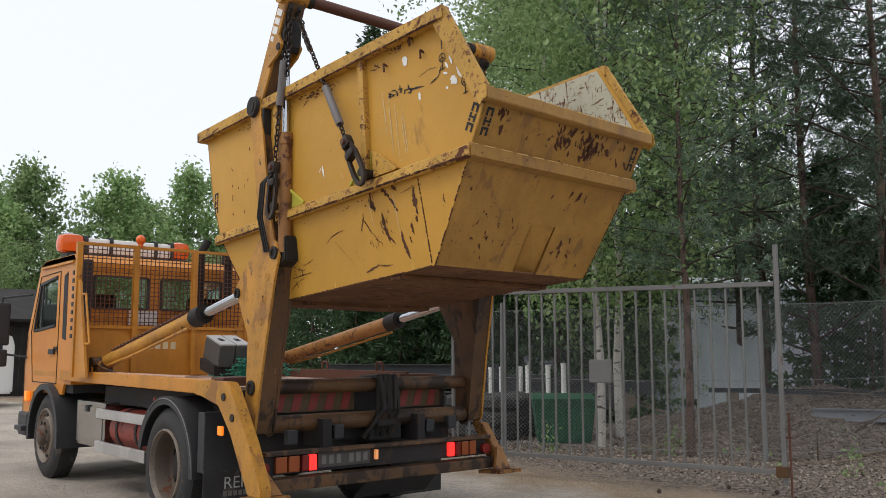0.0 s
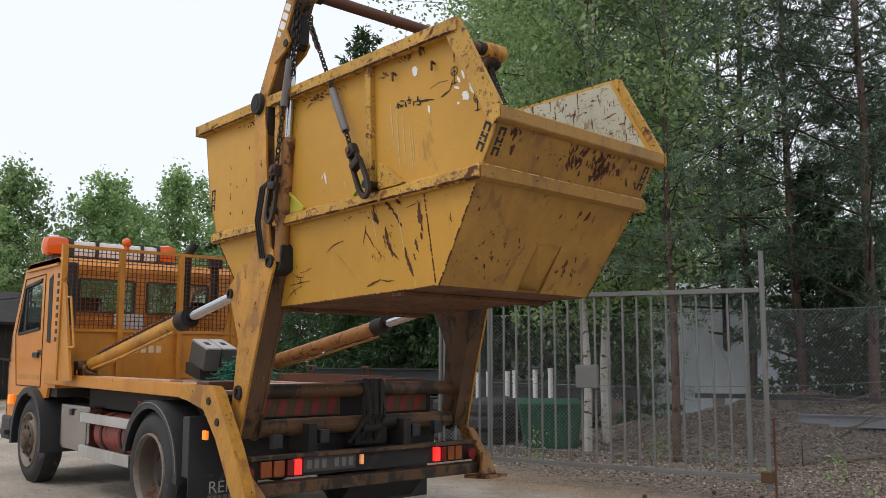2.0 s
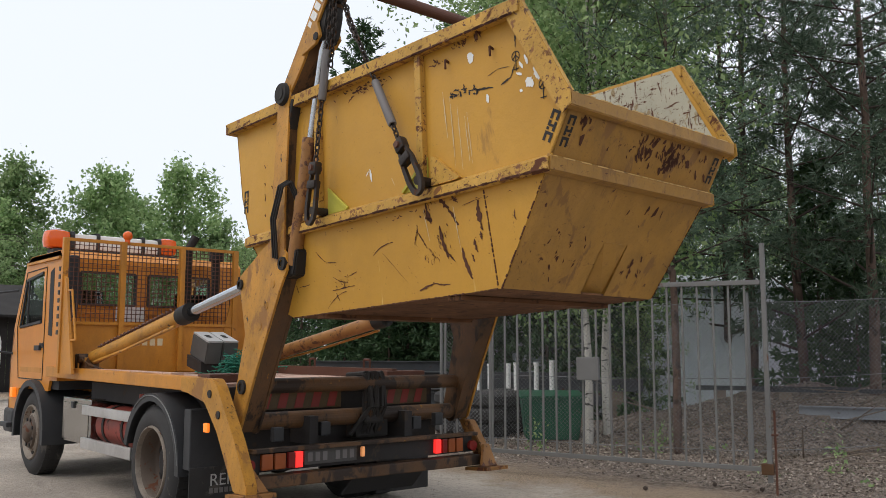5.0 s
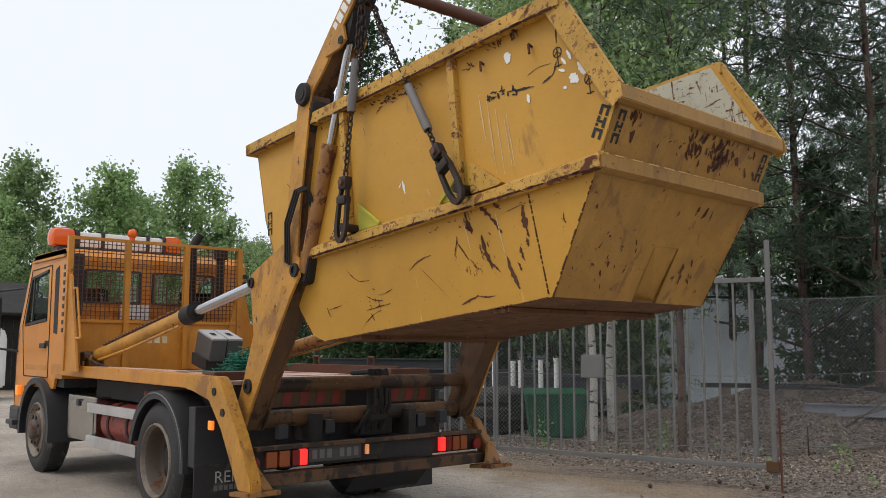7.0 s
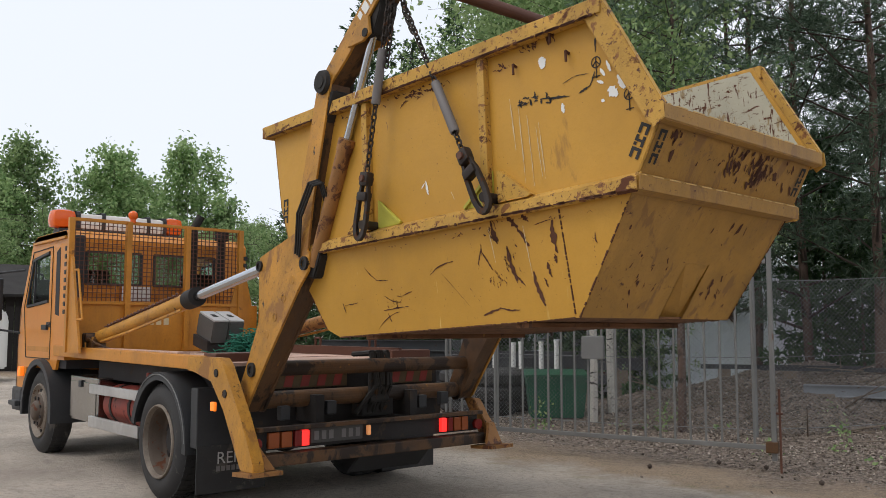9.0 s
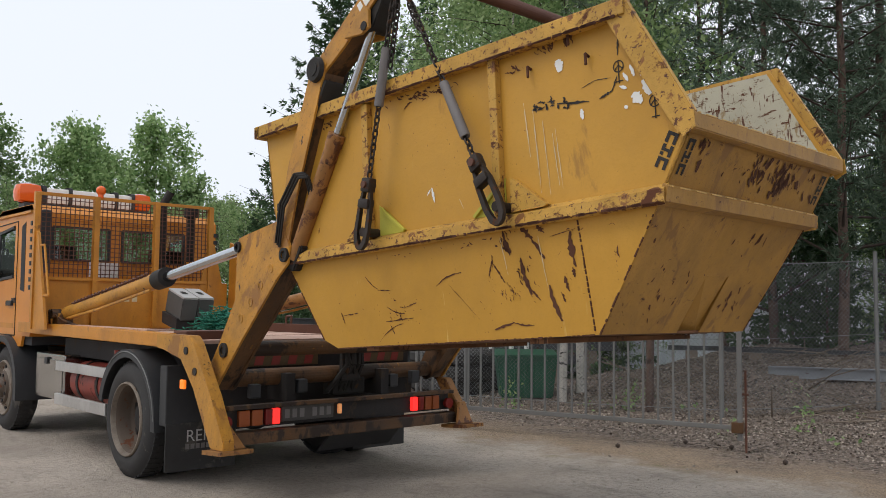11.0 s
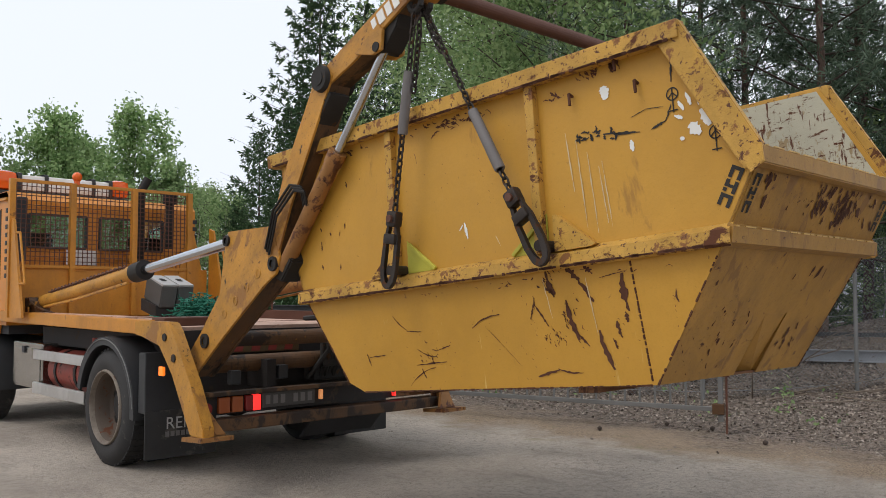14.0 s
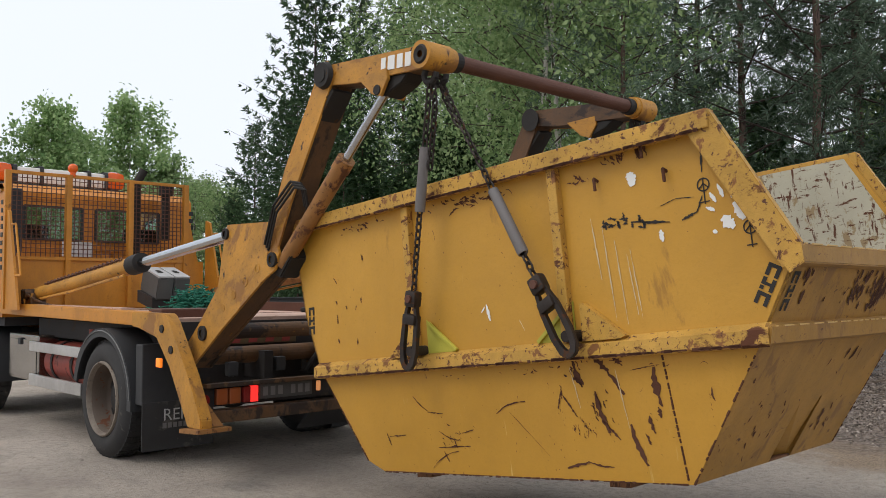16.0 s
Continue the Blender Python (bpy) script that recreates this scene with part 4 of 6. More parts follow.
box(bm, (CL - 0.36, 4.68, 1.28), (CL - 0.2, 4.78, 1.5), 0.03)
part("wing_mirror", bm, M_plastic, cab, "black wing mirror")
# light bar and beacon
bar = new("light_bar")
bar.parent = truck
tagged(bar, "white roof light bar with orange ends")
LY, LZ = 3.75, 2.69
bm = B()
box(bm, (-0.72, LY - 0.14, LZ), (0.38, LY + 0.14, LZ + 0.2), 0.05)
part("bar_body", bm, M_white, bar)
for x0, x1 in ((-1.03, -0.74), (0.38, 0.64)):
    bm = B()
    box(bm, (x0, LY - 0.15, LZ), (x1, LY + 0.15, LZ + 0.24), 0.09)
    part("orange_lens", bm, M_orange, bar, "orange beacon lens", smooth=True)
bm = B()
for x in (-0.73, -0.42, 0.16, 0.38):
    box(bm, (x - 0.025, LY - 0.145, LZ - 0.01), (x + 0.025, LY + 0.145, LZ + 0.225), 0.05)
box(bm, (-0.95, LY - 0.12, LZ - 0.1), (0.62, LY + 0.12, LZ), 0.01)
part("bar_strap", bm, M_plastic, bar)

# guard frame behind the cab
guard = new("cab_guard")
guard.parent = truck
tagged(guard, "orange mesh guard behind the cab")
GY = 2.28
PX = (-1.22, -0.59, 0.11, 0.80)
for k, x in enumerate(PX):
    bm = B()
    beam(bm, (x, GY, 1.2), (x, GY, 2.665), 0.06, 0.06 if k in (0, 3) else 0.075, up=(0, 1, 0), bevel=0.004)
    part("guard_post", bm, M_body, guard)
for z in (2.65, 1.74):
    bm = B()
    beam(bm, (PX[0], GY, z), (PX[3], GY, z), 0.035, 0.035, bevel=0.003)
    part("guard_bar", bm, M_body, guard)
bm = B()
n = int((PX[3] - PX[0]) / 0.05)
for k in range(1, n):
    x = PX[0] + k * (PX[3] - PX[0]) / n
    beam(bm, (x, GY + 0.02, 1.75), (x, GY + 0.02, 2.64), 0.008, 0.008, up=(0, 1, 0))
for k in range(1, 18):
    z = 1.75 + k * 0.05
    beam(bm, (PX[0], GY + 0.025, z), (PX[3], GY + 0.025, z), 0.008, 0.008)
tagged(part("guard_mesh", bm, M_bar, guard, "square steel mesh"), kind="stuff")
bm = B()
box(bm, (PX[0], GY + 0.01, 1.2), (PX[3] + 0.25, GY + 0.03, 1.74), 0.003)
part("guard_panel", bm, M_body, guard, "orange sheet panel with a faded mark")
bm = B()
for k in range(4):
    box(bm, (-0.42 + 0.09 * k, GY + 0.004, 1.5), (-0.36 + 0.09 * k, GY + 0.01, 1.58))
part("faded_mark", bm, M_chip, guard, "pale worn maker's mark")
for x in (PX[0], PX[3] + 0.28):
    bm = B()
    slab(bm, [(x - 0.012, GY, 1.2), (x - 0.012, GY, 2.25), (x - 0.012, GY - 0.1, 2.22), (x - 0.012, GY - 0.42, 1.2)], (0.025, 0, 0))
    part("guard_wing", bm, M_body, guard, "sloping orange wing plate")
    bm = B()
    tube(bm, [(x, GY - 0.17, 2.08), (x, GY - 0.28, 2.08), (x, GY - 0.46, 1.55), (x, GY - 0.3, 1.55)], 0.012)
    part("grab_handle", bm, M_body, guard)
bm = B()
slab(bm, [(0.55, GY - 0.005, 1.2), (1.1, GY - 0.005, 1.2), (0.86, GY - 0.005, 2.2), (0.8, GY - 0.005, 2.2)], (0, 0.02, 0))
part("guard_corner_panel", bm, M_body, guard)
bm = B()
rod(bm, (0.26, 2.45, 1.2), (0.26, 2.45, 2.68), 0.055)
rod(bm, (0.26, 2.45, 2.66), (0.33, 2.4, 2.82), 0.05)
part("exhaust_pipe", bm, M_grease, truck, "black exhaust stack")
bm = B()
rod(bm, (0.68, 2.55, 2.0), (0.68, 2.55, 2.6), 0.05)
rod(bm, (0.68, 2.55, 2.55), (0.68, 2.55, 2.68), 0.09)
part("air_intake", bm, M_grease, truck, "black air intake")
bm = B()
box(bm, (-1.12, 2.45, 1.8), (-1.0, 2.62, 2.5), 0.03)
part("intake_duct", bm, M_plastic, truck)
bm = B()
rod(bm, (-0.55, GY, 2.65), (-0.55, GY, 2.73), 0.03)
bmesh.ops.create_uvsphere(bm, u_segments=14, v_segments=8, radius=0.055, matrix=Matrix.Translation((-0.55, GY, 2.74)))
part("beacon", bm, M_orange, truck, "small orange beacon", smooth=True)
bm = B()
box(bm, (-0.5, GY + 0.4, 1.78), (-0.15, GY + 0.41, 1.95), 0.002)
part("number_sheet", bm, M_white, truck, "white sheet on the cab back")

# outrigger legs, rear beams, lamps
for s in (1, -1):
    fx = (lambda x: x) if s == 1 else (lambda x: MIRROR - x)
    bm = B()
    shape = [(-0.72, 1.235), (-1.3, 1.235), (-1.36, 1.18), (-1.66, 0.8), (-1.86, 0.5), (-1.86, 0.43), (-1.66, 0.43), (-1.38, 0.85), (-1.16, 1.06), (-0.86, 1.12), (-0.72, 1.12)]
    side_slab(bm, shape if s == 1 else [(-1.38, 0.82), (-1.52, 0.82), (-1.82, 0.43), (-1.64, 0.43)], fx(-1.2), fx(-1.11), 0.008)
    # near leg in arm yellow, far leg in the browner barrel colour
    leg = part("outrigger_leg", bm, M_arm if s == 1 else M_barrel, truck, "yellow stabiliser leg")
    bm = B()
    slab(bm, [(fx(-1.24), -1.62, 0.42), (fx(-1.24), -1.9, 0.44), (fx(-0.98), -1.9, 0.44), (fx(-0.98), -1.62, 0.42)], (0, 0, -0.03))
    slab(bm, [(fx(-1.18), -1.82, 0.44), (fx(-1.0), -1.82, 0.44), (fx(-1.1), -1.74, 0.62), (fx(-1.16), -1.74, 0.62)], (0, 0.03, 0))
    part("leg_foot", bm, M_barrel, leg, "worn steel foot")
    for yy, zz in ((-1.25, 1.12), (-1.4, 0.97)):
        part("leg_hole", rod(B(), (fx(-1.21), yy, zz), (fx(-1.2), yy, zz), 0.03), M_grease, leg)
    bm = B()
    box(bm, (min(fx(-1.225), fx(-1.2)), -1.27, 0.83), (max(fx(-1.225), fx(-1.2)), -1.2, 0.9), 0.008)
    part("side_marker", bm, M_ambermark, leg, "amber side marker")
    bm = B()
    a, b = sorted((fx(-1.06), fx(-0.6)))
    box(bm, (a, -0.95, 1.12), (b, -0.72, 1.26), 0.01)
    part("deck_corner", bm, M_bar, truck, "rusty deck corner bracket")
bm = B()
rod(bm, (-0.98, PIN[0], PIN[1]), (1.3, PIN[0], PIN[1]), 0.068, 20)
part("pivot_tube", bm, M_armdark, truck, "greasy yellow pivot tube")
bm = B()
box(bm, (-1.06, -1.68, 0.695), (1.2, -1.6, 0.725), 0.004)
part("lamp_shelf", bm, M_armdark, truck)
bm = B()
box(bm, (-1.05, -1.62, 0.55), (1.18, -1.58, 0.70), 0.003)
part("lamp_board", bm, M_chassis, truck)
bm = B()
box(bm, (-1.02, -1.72, 0.44), (1.2, -1.58, 0.53), 0.01)
part("rear_bumper", bm, M_armdark, truck, "grimy yellow rear bumper beam")
bm = B()
slab(bm, [(0.0, -1.5, 0.44), (0.75, -1.5, 0.44), (0.75, -1.3, 0.25), (0.0, -1.3, 0.25)], (0, 0.03, 0))
part("under_flap", bm, M_plastic, truck)
for x, w, mm, nm in ((-0.92, 0.10, M_amber, "indicator_lamp"), (-0.81, 0.1, M_amber, "reverse_lamp"), (-0.71, 0.07, M_lampred, "tail_lamp"), (-0.645, 0.075, M_lampon, "brake_lamp"),
                     (1.0, 0.085, M_amber, "indicator_lamp"), (0.91, 0.085, M_amber, "reverse_lamp"), (0.83, 0.06, M_lampred, "tail_lamp"), (0.755, 0.07, M_lampon, "brake_lamp")):
    bm = B()
    box(bm, (x - w / 2 + 0.004, -1.66, 0.565), (x + w / 2 - 0.004, -1.62, 0.685), 0.008)
    part(nm, bm, mm, truck, {"brake_lamp": "lit red brake lamp"}.get(nm, ""))
for x in (-1.08, 1.14):
    bm = B()
    rod(bm, (x, -1.685, 0.61), (x, -1.65, 0.61), 0.045, 20)
    part("reflector", bm, M_lampred, truck, "round red reflector")
bm = B()
box(bm, (-0.59, -1.64, 0.575), (-0.1, -1.628, 0.69), 0.004)
plate = part("number_plate", bm, surface("plate_grey", (0.07, 0.065, 0.06), 0.6, vary=0.3, bump=0), truck, "dirty number plate")
for k in range(6):
    x = -0.56 + 0.068 * k + (0.05 if k > 2 else 0)
    part("plate_bar", box(B(), (x, -1.643, 0.6), (x + 0.042, -1.64, 0.668)), M_sleeve, plate)
bm = B()
box(bm, (-0.06, -1.66, 0.6), (-0.03, -1.63, 0.68), 0.008)
part("plate_lamp", bm, glow("plate_lamp_lit", (1, 0.4, 0.15), 0.35), truck)
# hazard boards, hydraulics in the middle
for x0, x1 in ((-0.75, 0.06), (0.36, 1.02)):
    bm = B()
    box(bm, (x0, -1.17, 0.97), (x1, -1.15, 1.14), 0.002)
    hb = part("hazard_board", bm, M_refl_y, truck, "faded red and yellow hazard board")
    bm = B()
    k = x0 + 0.02
    while k < x1 - 0.12:
        slab(bm, [(k, -1.172, 0.98), (k + 0.08, -1.172, 0.98), (k + 0.12, -1.172, 1.13), (k + 0.04, -1.172, 1.13)], (0, -0.002, 0))
        k += 0.16
    part("red_stripe", bm, M_refl_r, hb)
bm = B()
box(bm, (-0.98, -1.14, 0.9), (1.1, -1.12, 1.16))
part("rear_plate", bm, M_chassis, truck)
bm = B()
rnd = random.Random(2)
for k in range(7):
    x = 0.1 + 0.03 * k
    hose = tube(B(), [(x, -1.2, 1.24), (x + rnd.uniform(-0.03, 0.03), -1.46, 1.26), (x + rnd.uniform(-0.05, 0.05), -1.49, 0.98), (x + rnd.uniform(-0.1, 0.1), -1.38, 0.75)], 0.022)
    part("hydraulic_hose", hose, M_grease, truck, "black hydraulic hose")
box(bm, (0.06, -1.4, 0.72), (0.4, -1.2, 0.88), 0.02)
box(bm, (0.1, -1.47, 0.84), (0.3, -1.42, 1.22), 0.02)
part("valve_block", bm, M_grease, truck, "black hydraulic valve block")
for x, z in ((-0.78, 0.8), (-0.35, 0.82), (0.6, 0.82), (0.85, 0.84)):
    bm = B()
    box(bm, (x, -1.5, z - 0.05), (x + 0.09, -1.44, z + 0.06), 0.01)
    part("work_lamp", bm, M_plastic, truck)
bm = B()
box(bm, (-0.95, -1.2, 0.55), (1.1, -1.1, 0.95))
part("rear_crossmember", bm, M_chassis, truck)

# ---------- moving parts of the truck ----------
def arm_parts(fx, sgn):
    """Lower arm, in its own space: pivot at the origin, elbow on +z."""
    xo, xi = fx(-1.03), fx(-0.85)
    arm = new("lift_arm")
    arm.parent = truck
    tagged(arm, "bent yellow lifting arm with oily edges")
    ring = [(0.092 * math.cos(radians(a)), 0.092 * math.sin(radians(a))) for a in range(-10, -180, -20)]
    low = [(0.09, 0.05), *ring, (-0.1, 0.05), (-0.2, 0.5), (-0.36, 1.12), (-0.42, 1.27), (-0.38, 1.38), (-0.17, 1.48), (0.22, 1.13), (0.262, 1.09), (0.25, 1.03), (0.045, 0.68), (0.065, 0.3)]
    bm = B()
    side_slab(bm, low, xo, xo + sgn * 0.02, 0.003)
    part("arm_plate", bm, M_arm, arm)
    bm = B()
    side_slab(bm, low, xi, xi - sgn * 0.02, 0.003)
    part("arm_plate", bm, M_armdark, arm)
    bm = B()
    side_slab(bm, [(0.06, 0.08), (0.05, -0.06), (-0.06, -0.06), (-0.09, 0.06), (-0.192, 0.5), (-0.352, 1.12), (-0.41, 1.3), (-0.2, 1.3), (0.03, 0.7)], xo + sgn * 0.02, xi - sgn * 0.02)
    part("arm_box", bm, M_armdark, arm, "dark brown inner box of the arm")
    bm = B()
    side_slab(bm, [(-0.36, 1.33), (-0.17, 1.44), (-0.045, 1.82), (0.07, 2.46), (0.06, 2.6), (-0.07, 2.6), (-0.1, 2.45), (-0.25, 1.7)], xo + sgn * 0.004, xo + sgn * 0.02, 0.002)
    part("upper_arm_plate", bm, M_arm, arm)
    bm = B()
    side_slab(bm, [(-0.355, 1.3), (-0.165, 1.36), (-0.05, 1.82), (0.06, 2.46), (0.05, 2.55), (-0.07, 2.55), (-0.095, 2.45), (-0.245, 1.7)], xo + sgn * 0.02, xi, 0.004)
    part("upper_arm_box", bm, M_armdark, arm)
    for yy, zz, r in ((0, 0, 0.06), (-0.03, 0.29, 0.055), (0.226, 1.036, 0.04), (-0.356, 1.302, 0.05)):
        bm = B()
        lathe(bm, [(xo - sgn * 0.018, r * 0.55), (xo - sgn * 0.018, r), (xo + sgn * 0.01, r)], 20, "x", (0, yy, zz))
        rod(bm, (xo - sgn * 0.008, yy, zz), (xo + sgn * 0.02, yy, zz), r * 0.55, 14)
        part("pivot_pin", bm, M_grease, arm, "black greasy pivot pin", smooth=True)
    for k in range(5):
        bm = B()
        lathe(bm, [(xo - sgn * 0.004, 0.022), (xo - sgn * 0.004, 0.032), (xo + sgn * 0.004, 0.034)], 16, "x", (0, -0.1 - 0.05 * k, 0.62 + 0.17 * k))
        part("plug_weld", bm, M_arm, arm, smooth=True)
    bm = B()
    for a, b in ((xo - sgn * 0.03, xo), (xi, xi + sgn * 0.02)):
        lathe(bm, [(a, 0.045), (a, 0.078), (b, 0.088), (b, 0.04)], 24, "x", (0, 0, 2.525))
    rod(bm, (xo - sgn * 0.035, 0, 2.525), (xi + sgn * 0.02, 0, 2.525), 0.045, 18)
    box(bm, (min(xo, xi) + 0.01, -0.13, 2.24), (max(xo, xi) - 0.01, -0.09, 2.5), 0.02)
    part("elbow_pin", bm, M_grease, arm, "black elbow joint", smooth=True)
    for k in range(3):
        bm = B()
        o = 0.03 * k
        tube(bm, [(xo - sgn * 0.01, -0.28 + o, 1.32), (xo - sgn * 0.04, -0.22 + o, 1.6), (xo - sgn * 0.05, -0.28 + o, 1.85), (xo - sgn * 0.03, -0.36 + o, 1.9), (xo + sgn * 0.05, -0.4 + o, 1.75)], 0.009)
        part("hose", bm, M_grease, arm, "black hydraulic hose loop")
    bm = B()
    side_slab(bm, [(-0.3, 1.16), (-0.47, 1.24), (-0.47, 1.42), (-0.36, 1.46)], xo + sgn * 0.03, xi, 0.01)
    part("knee_bracket", bm, M_grease, arm, "black knee bracket")
    # jib: elbow at the origin, tip on +z
    jib = new("jib")
    jib.parent = truck
    tagged(jib, "yellow jib with a worn white mark")
    bm = B()
    jl = [(0.065, -0.03), (0.065, 0.905), (-0.068, 0.905), (-0.08, 0.3), (-0.06, -0.03)]
    side_slab(bm, jl, xo + sgn * 0.012, xo + sgn * 0.03, 0.004)
    part("jib_plate", bm, M_arm, jib)
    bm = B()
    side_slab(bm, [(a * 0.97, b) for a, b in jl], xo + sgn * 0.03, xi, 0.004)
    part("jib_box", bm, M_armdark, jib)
    for x in (xo - sgn * 0.005, xi - sgn * 0.02):
        bm = B()
        side_slab(bm, [(-0.06, 0.34), (-0.03, 0.6), (-0.09, 0.62), (-0.19, 0.56), (-0.17, 0.48)], x, x + sgn * 0.022, 0.003)
        part("ram_bracket", bm, M_arm, jib)
    bm = B()
    side_slab(bm, [(-0.07, 0.48), (-0.07, 0.76), (-0.12, 0.7), (-0.185, 0.55)], xo + sgn * 0.03, xi - sgn * 0.01, 0.006)
    rod(bm, (xo - sgn * 0.012, -0.15, 0.53), (xi, -0.15, 0.53), 0.03)
    part("black_bracket", bm, M_grease, jib)
    bm = B()
    for x0, x1, r in ((xo - sgn * 0.03, xi - sgn * 0.02, 0.078), (xi - sgn * 0.02, xi + sgn * 0.02, 0.07)):
        lathe(bm, [(x0, 0.04), (x0, r), (x1, r), (x1, 0.04)], 28, "x", (0, 0, 0.92))
    part("tip_boss", bm, M_arm, jib, "round yellow boss", smooth=True)
    bm = B()
    lathe(bm, [(xo - sgn * 0.034, 0.02), (xo - sgn * 0.04, 0.045), (xo - sgn * 0.03, 0.055)], 20, "x", (0, 0, 0.92))
    part("boss_hub", bm, M_grease, jib)
    if sgn == 1:
        bm = B()
        for z0, z1, w in ((0.54, 0.58, 0.035), (0.6, 0.66, 0.04), (0.68, 0.73, 0.04), (0.75, 0.8, 0.04)):
            box(bm, (xo + 0.008, -w, z0), (xo + 0.0145, w, z1))
        part("worn_mark", bm, M_white, jib, "worn white maker's mark")
    # rams
    base, barrel = B(), B()
    L = 2.3
    rod(barrel, (0, 0, 0.05), (0, 0, L), 0.073, 20)
    rod(barrel, (0, 0, L - 0.02), (0, 0, L + 0.1), 0.082, 20)
    rod(barrel, (-0.06, 0, 0), (0.06, 0, 0), 0.06, 16)
    # far barrel browner than the near one
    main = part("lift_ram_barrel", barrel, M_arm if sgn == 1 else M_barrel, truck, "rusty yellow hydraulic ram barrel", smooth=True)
    bm = B()
    rod(bm, (0, 0, L - 0.06), (0, 0, L + 0.115), 0.086, 20)
    part("gland", bm, M_grease, main, smooth=True)
    bm = B()
    for k in range(40):
        a = k * 0.045
        torus_link(bm, (-sgn * 0.05, 0.065, 0.35 + a), 0.02, 0.018, 0.006, (k % 2) * 1.57, (0, 0, 1))
    tagged(part("chain_wrap", bm, M_bar, main, "chain laid along the ram"), kind="stuff")
    bm = B()
    tube(bm, [(-sgn * 0.06, -0.07, 0.2), (-sgn * 0.06, -0.09, 1.0), (-sgn * 0.06, -0.085, 2.2)], 0.014)
    part("ram_pipe", bm, M_arm, main)
    bm = B()
    rod(bm, (0, 0, -1.6), (0, 0, 0), 0.042, 18)
    rod(bm, (-0.05, 0, 0), (0.05, 0, 0), 0.06, 14)
    mrod = part("lift_ram_rod", bm, M_chrome, truck, "bright chrome ram rod", smooth=True)
    bm = B()
    rod(bm, (0, 0, 0), (0, 0, 0.9), 0.054, 18)
    rod(bm, (0, 0, 0.84), (0, 0, 0.93), 0.06, 18)
    jb = part("jib_ram_barrel", bm, M_barrel, truck, "rusty orange jib ram barrel", smooth=True)
    bm = B()
    rod(bm, (0, 0, -0.95), (0, 0, 0), 0.028, 16)
    jr = part("jib_ram_rod", bm, M_chrome, truck, "chrome jib ram rod", smooth=True)
    return arm, jib, main, mrod, jb, jr


SIDES = [(lambda x: x, 1), (lambda x: MIRROR - x, -1)]
RIG = [arm_parts(fx, s) for fx, s in SIDES]
for fx, s in SIDES:
    bm = B()
    rod(bm, (fx(-1.12), 2.02, 1.36), (fx(-0.9), 2.02, 1.36), 0.05)
    box(bm, (min(fx(-1.08), fx(-0.92)), 1.93, 1.18), (max(fx(-1.08), fx(-0.92)), 2.11, 1.37), 0.02)
    tube(bm, [(fx(-1.1), 2.1, 1.18), (fx(-1.13), 2.05, 1.4), (fx(-1.05), 1.9, 1.3), (fx(-1.0), 1.6, 1.25)], 0.012)
    part("ram_foot", bm, M_armdark, truck)
bm = B()
rod(bm, (-0.9, -0.02, 0.29), (1.16, -0.02, 0.29), 0.06, 20)
cross_tube = part("arm_cross_tube", bm, M_armdark, truck, "grimy cross tube between the arms")
bm = B()
rod(bm, (-0.9, 0, 0), (1.02, 0, 0), 0.046, 20)
lift_bar = part("lift_bar", bm, M_bar, truck, "rusty round lifting bar")
for x in (-0.985, -0.91, 1.03, 1.105):
    bm = tube(B(), [(x, 0.0, -0.03), (x, 0.035, -0.07), (x, 0.05, -0.105), (x, 0.03, -0.14), (x, -0.01, -0.15), (x, -0.045, -0.125), (x, -0.05, -0.095)], 0.017, 8)
    part("bar_hook", bm, M_grease, lift_bar, "black chain hook")
for x in (-0.82, 0.94):
    bm = lathe(B(), [(x - 0.05, 0.04), (x - 0.05, 0.058), (x + 0.05, 0.058), (x + 0.05, 0.04)], 20)
    part("bar_collar", bm, M_grease, lift_bar)


# ---------- chains: hook end at the lug, on local +z to the bar ----------
HOOKS = {LUGS[0]: (0.91, 1.73), LUGS[1]: (0.985, 1.55)}      # across the bar, chain length


